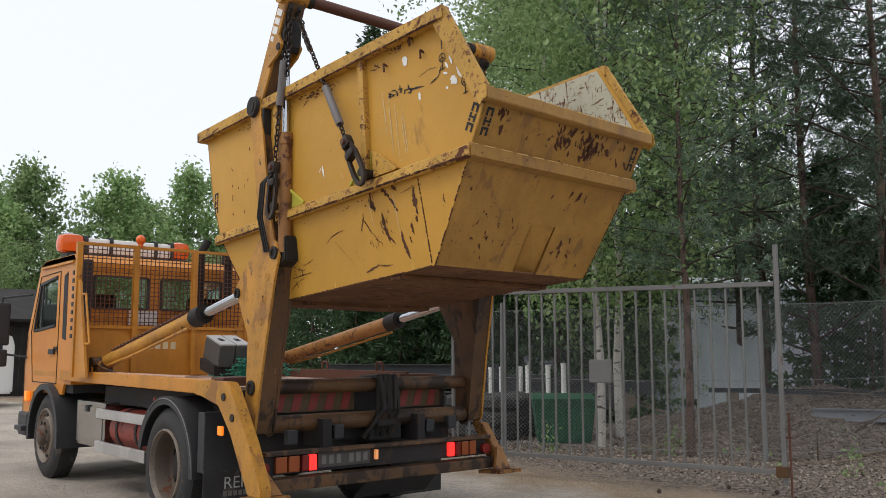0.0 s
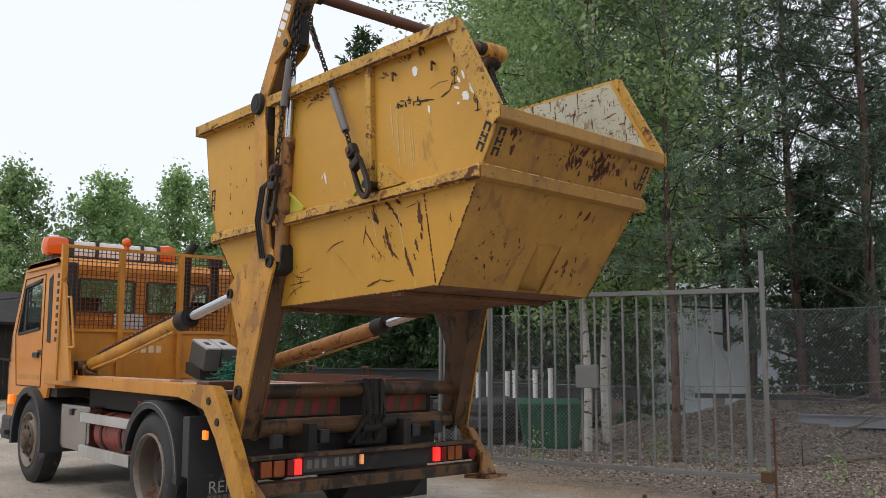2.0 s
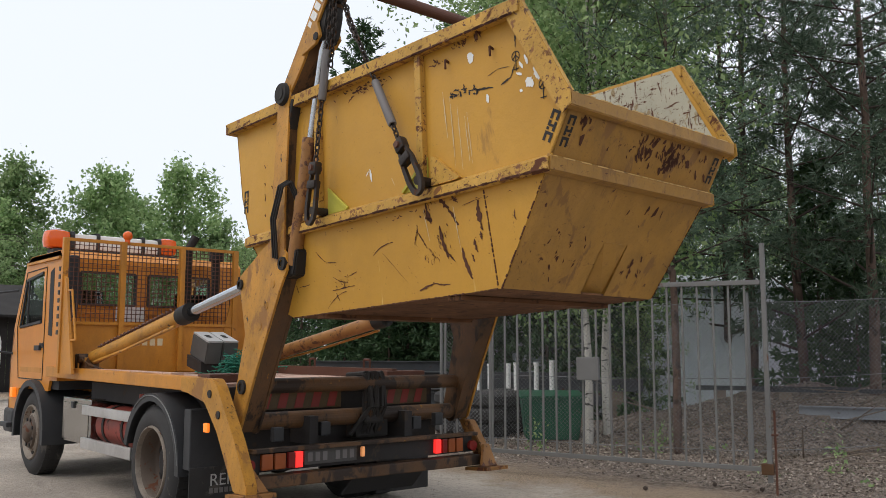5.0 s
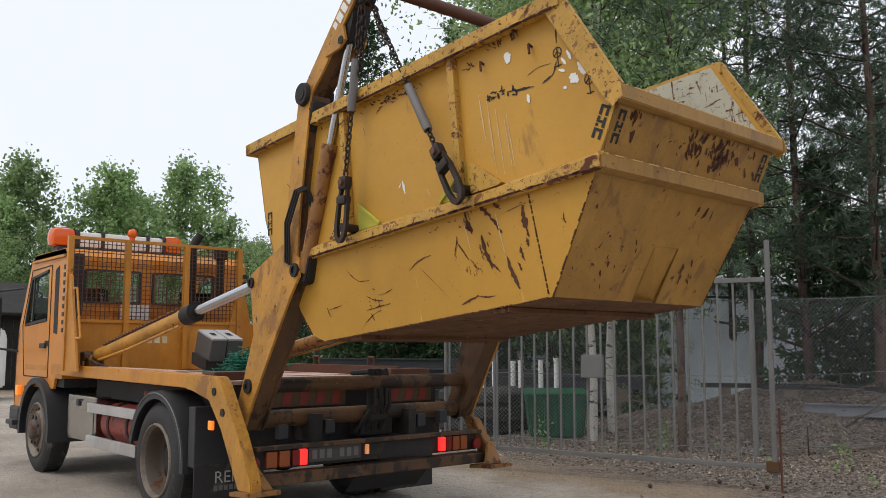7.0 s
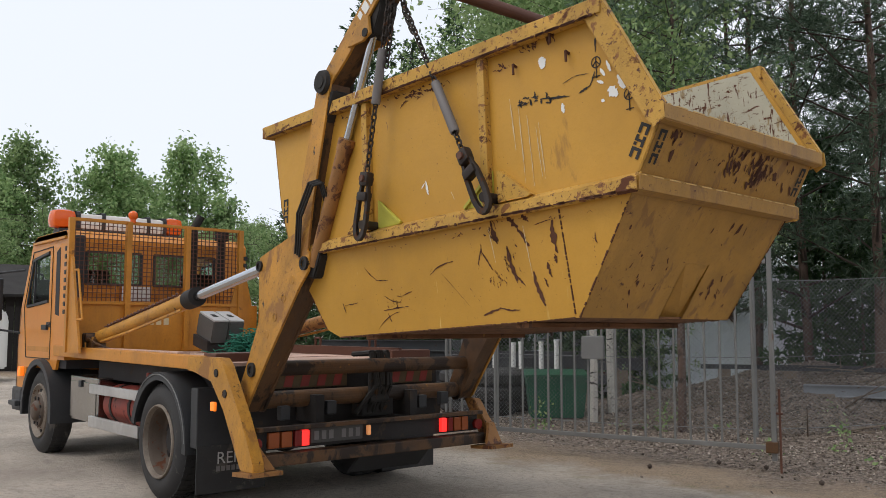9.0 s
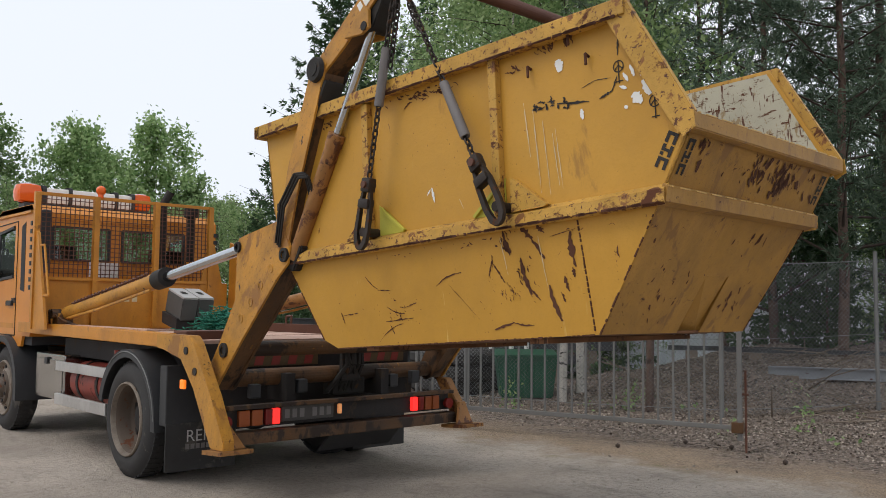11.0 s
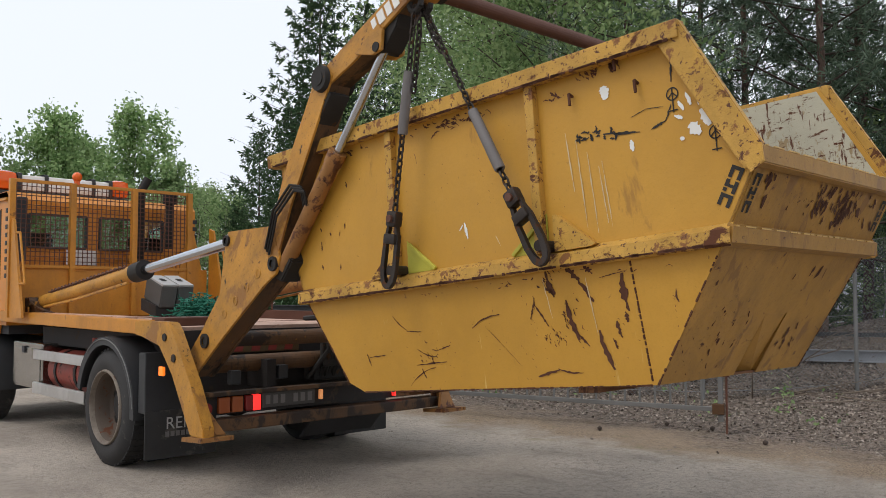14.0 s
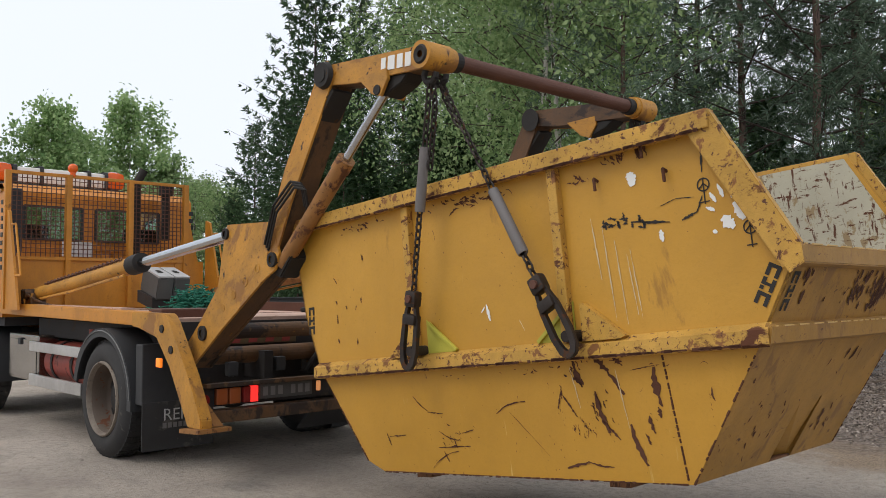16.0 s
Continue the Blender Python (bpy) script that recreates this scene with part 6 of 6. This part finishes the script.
for x in (0.12, 0.31):
    deck_block(pose(x, 1.62, 1.35, 16, 0, 0))
bm = B()
slab(bm, [(0.0, 1.45, 1.194), (0.43, 1.45, 1.194), (0.43, 1.45, 1.32), (0.0, 1.45, 1.32)], (0, 0.36, 0.08))
tagged(part("block_tray", bm, M_chassis), "dark steel tray carrying the weight blocks", "tray")
bm = B()
rnd = random.Random(5)
for k in range(230):
    c = V(rnd.gauss(0.36, 0.14), rnd.gauss(1.12, 0.1), 1.2)
    top = 0.22 * math.exp(-((c.x - 0.36) ** 2 + (c.y - 1.12) ** 2) / 0.07)
    pts = []
    p = c + V(0, 0, rnd.uniform(0.01, top + 0.02))
    for j in range(6):
        pts.append(p)
        p = p + V(rnd.uniform(-0.07, 0.07), rnd.uniform(-0.07, 0.07), rnd.uniform(-0.03, 0.03))
        p.z = min(max(p.z, 1.2), 1.46)
    tube(bm, pts, 0.005, 4)
tagged(part("cargo_net", bm, M_net), "bundled green cargo net lying on the deck", "net", kind="stuff")


# ---------- trees ----------
def leaf_material(name, dark, pale, through):
    m, n, l, p = nodes_of(name)
    g = n.new("ShaderNodeNewGeometry")
    oi = n.new("ShaderNodeObjectInfo")
    c = mixed(n, l, g.outputs["Random Per Island"], dark, pale)
    hue = n.new("ShaderNodeHueSaturation")
    l.new(ramp(n, l, oi.outputs["Random"], 0, 1, 0.8, 1.2), hue.inputs["Value"])
    l.new(c, hue.inputs["Color"])
    l.new(hue.outputs[0], p.inputs["Base Color"])
    p.inputs["Roughness"].default_value, p.inputs["Specular IOR Level"].default_value = 0.6, 0.3
    tr = n.new("ShaderNodeBsdfTranslucent")
    l.new(hue.outputs[0], tr.inputs[0])
    mx = n.new("ShaderNodeMixShader")
    mx.inputs[0].default_value = through
    l.new(p.outputs[0], mx.inputs[1])
    l.new(tr.outputs[0], mx.inputs[2])
    l.new(mx.outputs[0], n["Material Output"].inputs[0])
    return m


M_birchleaf = leaf_material("birch_leaf", (0.13, 0.225, 0.08), (0.37, 0.48, 0.22), 0.5)
M_pineneedle = leaf_material("pine_needle", (0.06, 0.105, 0.065), (0.19, 0.25, 0.17), 0.4)
M_spruceneedle = leaf_material("spruce_needle", (0.03, 0.07, 0.03), (0.10, 0.165, 0.07), 0.3)
M_birchbark = surface("birch_bark", (0.50, 0.47, 0.42), 0.8, vary=0.25, big=3, fine=20, bump=0.2, spots=(((0.04, 0.035, 0.03), 5, 0.56, (1, 1, 2.5)),))
M_pinebark = surface("pine_bark", (0.13, 0.085, 0.065), 0.9, vary=0.4, big=3, fine=20, bump=0.5, spots=(((0.05, 0.035, 0.03), 7, 0.53, (1, 1, 0.4)),))
M_twig = surface("twig_bark", (0.07, 0.05, 0.04), 0.9, vary=0.3, bump=0)


def quads(name, P, mat, parent, label=""):
    n = len(P)
    me = bpy.data.meshes.new(name)
    me.vertices.add(4 * n)
    me.vertices.foreach_set("co", P.astype(np.float32).ravel())
    me.loops.add(4 * n)
    me.loops.foreach_set("vertex_index", np.arange(4 * n, dtype=np.int32))
    me.polygons.add(n)
    me.polygons.foreach_set("loop_start", np.arange(0, 4 * n, 4, dtype=np.int32))
    me.update(calc_edges=True)
    me.validate()
    me.materials.append(mat)
    ob = new(name, me)
    ob.parent = parent
    return tagged(ob, label, kind="stuff")


def leaf_quads(rs, C, size, squash=1.0, long=1.5):
    """One small randomly turned leaf at each centre."""
    n = len(C)
    a = rs.normal(size=(n, 3))
    a[:, 2] = a[:, 2] * squash - 0.3
    a /= np.linalg.norm(a, axis=1)[:, None]
    b = np.cross(a, rs.normal(size=(n, 3)))
    b /= np.linalg.norm(b, axis=1)[:, None] + 1e-9
    s = size * rs.uniform(0.6, 1.3, n)[:, None]
    a, b = a * s * long / 2, b * s / 2
    return np.stack([C - a, C + b * 0.9 - a * 0.1, C + a, C - b * 0.9 - a * 0.1], 1)


def wood(bm, p, q, r0, r1, seg=5):
    rod(bm, p, q, r0, seg, r1, cap=False)


def birch(seed, h, leaves=9000, spread=0.26, size=0.075, base=0.22):
    rs, rn = np.random.RandomState(seed), random.Random(seed)
    t = thing("birch_tree", "leafy green birch with a pale trunk", "tree", "trees round the yard")
    bm = B()
    p, path = V(0, 0, -0.2), []
    for k in range(9):
        path.append(p.copy())
        p = p + V(rn.uniform(-0.12, 0.12), rn.uniform(-0.12, 0.12), h / 8.2)
    for k, (a, b) in enumerate(zip(path, path[1:])):
        wood(bm, a, b, 0.0062 * h * (1 - k / 8.6), 0.0062 * h * (1 - (k + 1) / 8.6), 8)
    part("trunk", bm, M_birchbark, t, smooth=True)
    bm, C = B(), []
    n = 46
    for k in range(n):
        f = base + (0.98 - base) * (k / n) ** 0.9
        o = path[0].lerp(path[-1], 0) + V(0, 0, 0)
        i = min(int(f * 8), 7)
        o = path[i].lerp(path[i + 1], f * 8 - i)
        ang = k * 2.4 + rn.uniform(-0.4, 0.4)
        ln = h * spread * (0.35 + 0.9 * math.sin(math.pi * min(1, (f - base) / (1.02 - base)) ** 0.75)) * rn.uniform(0.6, 1.15)
        rise = rn.uniform(0.35, 0.9) * (0.6 + f)
        d = V(math.cos(ang), math.sin(ang), rise).normalized()
        mid = o + d * ln * 0.6
        end = mid + V(d.x, d.y, d.z * 0.2 - 0.15).normalized() * ln * 0.5
        wood(bm, o, mid, 0.016 * (1.3 - f) * h / 10, 0.009, 4)
        wood(bm, mid, end, 0.009, 0.003, 4)
        for s in range(7):
            u = rn.uniform(0.3, 1.05)
            c = o.lerp(mid, min(u / 0.6, 1)) if u < 0.6 else mid.lerp(end, (u - 0.6) / 0.45)
            c = c + V(rn.gauss(0, 0.18), rn.gauss(0, 0.18), rn.gauss(-0.05, 0.15)) * (h / 10)
            cnt = int(leaves / (n * 7) * rn.uniform(0.5, 1.5))
            q = rs.normal(size=(cnt, 3)) * np.array([0.2, 0.2, 0.26]) * h / 10 * rn.uniform(0.6, 1.3)
            q[:, 2] -= np.abs(rs.normal(size=cnt)) * 0.16
            C.append(np.array(c) + q)
    part("branch_work", bm, M_twig, t)
    quads("crown", leaf_quads(rs, np.concatenate(C), size), M_birchleaf, t, "crown of small fresh green leaves")
    return t


def needle_tufts(rs, C, D, count, ln, wd):
    """Thin needle blades round each centre, leaning along D."""
    C, D = np.repeat(C, count, 0), np.repeat(D, count, 0)
    a = rs.normal(size=C.shape) * 0.75 + D
    a /= np.linalg.norm(a, axis=1)[:, None]
    b = np.cross(a, rs.normal(size=C.shape))
    b /= np.linalg.norm(b, axis=1)[:, None] + 1e-9
    s = rs.uniform(0.6, 1.25, len(C))[:, None]
    return np.stack([C, C + a * s * ln * 0.5 + b * wd, C + a * s * ln, C + a * s * ln * 0.5 - b * wd], 1)


def pine(seed, h, base=0.25, tufts=2600):
    rs, rn = np.random.RandomState(seed), random.Random(seed)
    t = thing("pine_tree", "tall dark pine with a red-brown trunk", "tree", "trees round the yard")
    bm = B()
    p, path = V(0, 0, -0.2), []
    for k in range(9):
        path.append(p.copy())
        p = p + V(rn.uniform(-0.07, 0.07), rn.uniform(-0.07, 0.07), h / 8.1)
    for k, (a, b) in enumerate(zip(path, path[1:])):
        wood(bm, a, b, 0.0068 * h * (1 - k / 9), 0.0068 * h * (1 - (k + 1) / 9), 9)
    part("trunk", bm, M_pinebark, t, smooth=True)
    bm, C, D = B(), [], []
    n = 60
    for k in range(n):
        f = base + (0.99 - base) * k / n
        i = min(int(f * 8), 7)
        o = path[i].lerp(path[i + 1], f * 8 - i)
        ang = k * 2.4 + rn.uniform(-0.5, 0.5)
        ln = h * 0.21 * (0.45 + 0.75 * (1 - f) ** 0.5 * min(1, 0.4 + (f - base) * 3)) * rn.uniform(0.55, 1.2)
        d = V(math.cos(ang), math.sin(ang), rn.uniform(-0.15, 0.35) + 0.5 * f).normalized()
        end = o + d * ln + V(0, 0, 0.1)
        wood(bm, o, end, 0.022 * (1.25 - f) * h / 12, 0.005, 4)
        for s in range(int(tufts / n)):
            u = rn.uniform(0.22, 1.05)
            sd = rn.uniform(-0.5, 0.5) * (1.15 - u) * ln + rn.gauss(0, 0.1)
            c = o.lerp(end, u) + V(-d.y, d.x, 0) * sd + V(0, 0, rn.gauss(0.05, 0.11))
            C.append(c)
            D.append(V(d.x, d.y, 0.5))
    part("branch_work", bm, M_twig, t)
    quads("crown", needle_tufts(rs, np.array(C), np.array(D) * 0.6, 10, 0.17, 0.0125), M_pineneedle, t, "dark blue-green needle crown")
    return t


def spruce(seed, h, wide=0.2, n=150, base=0.03):
    rs, rn = np.random.RandomState(seed), random.Random(seed)
    t = thing("spruce_tree", "dark green spruce with drooping branches", "tree", "trees round the yard")
    bm = B()
    wood(bm, V(0, 0, -0.2), V(0, 0, h * 0.99), 0.009 * h, 0.01, 8)
    part("trunk", bm, M_pinebark, t, smooth=True)
    bm, C, D = B(), [], []
    for k in range(n):
        f = base + (0.985 - base) * k / n
        o = V(0, 0, f * h)
        ang = k * 2.4 + rn.uniform(-0.4, 0.4)
        ln = (h * wide * (1 - f) ** 0.85 + 0.12) * rn.uniform(0.65, 1.15)
        d = V(math.cos(ang), math.sin(ang), 0)
        lift = 0.75 * f - 0.2
        mid = o + (d + V(0, 0, lift)) * ln * 0.6
        end = mid + (d + V(0, 0, lift + 0.3)) * ln * 0.45
        wood(bm, o, mid, 0.012 * (1.2 - f) * h / 10, 0.006, 4)
        wood(bm, mid, end, 0.006, 0.003, 4)
        for s in range(int(10 + 26 * (1 - f))):
            u = rn.uniform(0.12, 1)
            c = o.lerp(mid, u / 0.6) if u < 0.6 else mid.lerp(end, (u - 0.6) / 0.4)
            sd = rn.uniform(-1, 1) * 0.42 * (1.1 - u) * ln
            c = c + V(-d.y, d.x, 0) * sd + V(0, 0, -abs(sd) * 0.35 + rn.gauss(-0.04, 0.05))
            C.append(c)
            D.append(V(d.x - d.y * math.copysign(0.5, sd), d.y + d.x * math.copysign(0.5, sd), -0.15))
    part("branch_work", bm, M_twig, t)
    quads("crown", needle_tufts(rs, np.array(C), np.array(D) * 1.1, 6, 0.21, 0.03), M_spruceneedle, t, "dense dark green needles")
    return t


kinds = {"b": [birch(11, 13, 22000, 0.2, 0.064, 0.16), birch(12, 12, 21000, 0.22, 0.064, 0.22), birch(13, 11, 21000, 0.27, 0.062, 0.08)],
         "f": [birch(15, 12, 11500, 0.2, 0.16, 0.08), birch(16, 11, 11500, 0.24, 0.16, 0.08)],
         "p": [pine(21, 14, 0.14), pine(22, 15, 0.27), pine(23, 13, 0.08)],
         "s": [spruce(31, 15), spruce(32, 13, 0.31, 170), spruce(33, 6, 0.26, 70)],
         "u": [birch(14, 5, 6000, 0.4, 0.065, 0.02)]}
used = set()


def plant(kind, i, az, d, scale=1.0):
    src = kinds[kind][i]
    p = spot(az, d)
    m = Matrix.Translation((p.x, p.y, p.z - 0.05)) @ Matrix.Rotation(az * 7.3 + d, 4, "Z")
    if src.name in used:
        ob = copy_thing(src, m)
    else:
        used.add(src.name)
        ob = src
        ob.matrix_basis = m
    ob.scale = (scale,) * 3


for row in (("s", 1, 35.4, 24, 0.84), ("s", 1, 31.6, 27, 0.5), ("s", 0, 38.3, 27, 0.72), ("s", 0, 41.2, 29, 0.86), ("s", 1, 33.6, 30, 0.62), ("s", 2, 30.3, 30, 0.75), ("p", 2, 39.8, 33, 0.9), ("s", 1, 36.9, 33, 0.8),
            ("b", 0, 46.0, 21, 1.0), ("b", 1, 47.2, 19, 1.05), ("b", 1, 50.2, 13.4, 0.9), ("b", 1, 51.4, 14.0, 0.95), ("b", 2, 50.8, 18.5, 0.95), ("b", 0, 53.4, 23, 1.1), ("b", 0, 46, 28, 0.95), ("b", 2, 49, 26, 0.9), ("b", 1, 46.5, 25, 1.1),
            ("p", 1, 55.7, 12.7, 0.62), ("p", 0, 59.0, 20.5, 1.0), ("p", 1, 60.2, 19, 1.0), ("p", 2, 63.3, 17.5, 1.05), ("p", 0, 67.0, 15.8, 0.95), ("p", 1, 69.5, 19, 1.05), ("p", 0, 58.2, 33, 0.7), ("p", 2, 64.8, 34, 0.75), ("p", 1, 54.6, 29, 0.7),
            ("p", 2, 72.5, 17, 1.0), ("p", 0, 69.4, 24, 1.1), ("p", 1, 67.8, 35, 0.7), ("b", 2, 61.5, 33, 0.8), ("p", 0, 76, 20, 1.1),
            ("s", 2, 43.2, 18.5, 0.8), ("s", 2, 46.4, 21, 0.9), ("s", 2, 52.6, 19, 0.75), ("s", 2, 64.2, 18.5, 0.8), ("s", 2, 38.5, 22, 0.9), ("s", 2, 35.5, 23, 0.8), ("s", 2, 66.2, 17.5, 0.55), ("s", 2, 40.9, 20, 0.7),
            ("u", 0, 48.5, 22, 0.9), ("u", 0, 51, 24, 0.9), ("u", 0, 71, 22, 0.9),
            ("f", 0, 14.9, 46, 0.9), ("f", 1, 11.9, 48, 0.95), ("f", 1, 19.6, 46, 0.96), ("f", 0, 21.3, 48, 0.82), ("f", 0, 24.5, 44, 0.9), ("f", 1, 26.4, 45, 0.72), ("f", 1, 17.2, 44, 0.66), ("f", 1, 22.8, 44, 0.62), ("f", 0, 13.2, 44, 0.72),
            ("f", 1, 28.4, 43, 0.6), ("f", 0, 29.8, 40, 0.5), ("u", 0, 12.5, 40, 1.3), ("u", 0, 15.6, 42, 1.4), ("u", 0, 18.8, 40, 1.2), ("u", 0, 21.6, 39, 1.2), ("u", 0, 24.6, 38, 1.2), ("u", 0, 27.4, 36, 1.2), ("u", 0, 30, 33, 1.1)):
    plant(*row)
rnd = random.Random(77)
for k in range(15):
    az = 34 + k * 2.9 + rnd.uniform(-0.5, 0.5)
    kind = rnd.choice("s" if az < 43.5 else "sspbb" if az < 54 else "ppsbp")
    plant(kind, rnd.randrange(2), az, rnd.uniform(35, 48), rnd.uniform(0.65, 0.95) if az > 43.5 else rnd.uniform(0.55, 0.75))
for az, d, s in ((53.6, 17.5, 0.45), (70.2, 18.5, 0.6), (73, 19, 0.9)):
    plant("u", 0, az, d, s)
for az, d, s in ((44.6, 19.5, 0.9), (47.6, 18.5, 0.85), (51.6, 17.5, 0.7), (42.2, 20, 0.95), (45.4, 23, 1.1), (49.6, 20, 0.85), (54.2, 23, 1.1), (71.5, 20, 1.0), (34.4, 21, 0.7), (37.3, 20, 0.75)):
    plant("s", 2, az, d, s)
for k in range(9):
    plant("u", 0, 43 + k * 3.6 + rnd.uniform(-0.8, 0.8), rnd.uniform(29, 36), rnd.uniform(1.0, 1.5))

# unseen trees added all round behind the camera to shape light and reflections
for k in range(15):
    az = 85 + k * 19 + rnd.uniform(-3, 3)
    plant("f" if k % 3 else "s", k % 2, az, rnd.uniform(34, 48), rnd.uniform(0.9, 1.2))

# ---------- litter, stones, low plants ----------
rs = np.random.RandomState(9)
n = 46000
xx, yy = rs.uniform(2.6, 13, n), rs.uniform(-7, 5, n)
keep = rs.uniform(size=n) < np.clip((xx - 3.9) / 1.5, 0.004, 1)
xx, yy = xx[keep], yy[keep]
zz = np.array([hump(x, y) for x, y in zip(xx, yy)]) + 0.008
M_litter = leaf_material("dry_leaf", (0.06, 0.042, 0.033), (0.52, 0.44, 0.37), 0.1)
quads("leaf_litter", leaf_quads(rs, np.stack([xx, yy, zz], 1), 0.027, 0.3), M_litter, None, "dry brown leaves and cones on the bank")
bm = B()
rnd = random.Random(3)
for k in range(2400):
    x, y = rnd.uniform(-5, 9), rnd.uniform(-6.5, 3)
    s = rnd.uniform(0.004, 0.011) * (1.6 if rnd.random() < 0.06 else 1)
    m = pose(x, y, hump(x, y) + s * 0.2, rnd.uniform(0, 360), rnd.uniform(0, 360), 0) @ Matrix.Diagonal((s, s * rnd.uniform(0.6, 1), s * 0.6, 1))
    bmesh.ops.create_icosphere(bm, subdivisions=1, radius=1, matrix=m)
M_stone = surface("small_stone", (0.38, 0.33, 0.275), 0.9, vary=0.4, big=2, bump=0.1)
tagged(part("loose_stones", bm, M_stone), "loose grey gravel stones on the yard", "gravel", kind="stuff")
C = []
for k in range(9):
    p = spot(rnd.uniform(52, 72), rnd.uniform(10.5, 14))
    if p.x < 4.6:
        continue
    C.append(np.array(p) + rs.normal(size=(10, 3)) * np.array([0.12, 0.12, 0.05]) + np.array([0, 0, 0.07]))
for az, d in ((47.0, 12.6), (54.5, 12.6), (55.2, 13.2), (65, 11.5)):
    C.append(np.array(spot(az, d)) + np.abs(rs.normal(size=(60, 3))) * np.array([0.14, 0.14, 0.2]))
quads("low_plants", leaf_quads(rs, np.concatenate(C), 0.04), M_birchleaf, None, "small green seedlings growing in the litter")
bm = B()
for k in range(70):
    p = spot(rnd.uniform(50, 70), rnd.uniform(12.3, 16))
    a, e = rnd.uniform(0, 6.3), rnd.uniform(-0.1, 0.5)
    ln = rnd.uniform(0.3, 1.3)
    q = p + V(math.cos(a), math.sin(a), e) * ln
    q.z = max(q.z, hump(q.x, q.y) + 0.02)
    wood(bm, p + V(0, 0, 0.03), q + V(0, 0, 0.02), 0.014, 0.005, 5)
tagged(part("dead_branches", bm, M_wood), "dead grey branches lying on the bank", "branches", kind="stuff")
bm = B()
for k in range(4):
    p = spot(rnd.uniform(53, 68), rnd.uniform(9, 10.5))
    bmesh.ops.create_icosphere(bm, subdivisions=1, radius=0.028, matrix=Matrix.Translation(p + V(0, 0, 0.025)))
tagged(part("fallen_cones", bm, M_twig), "dark fallen cones on the gravel edge", "cones", kind="stuff")


motions()
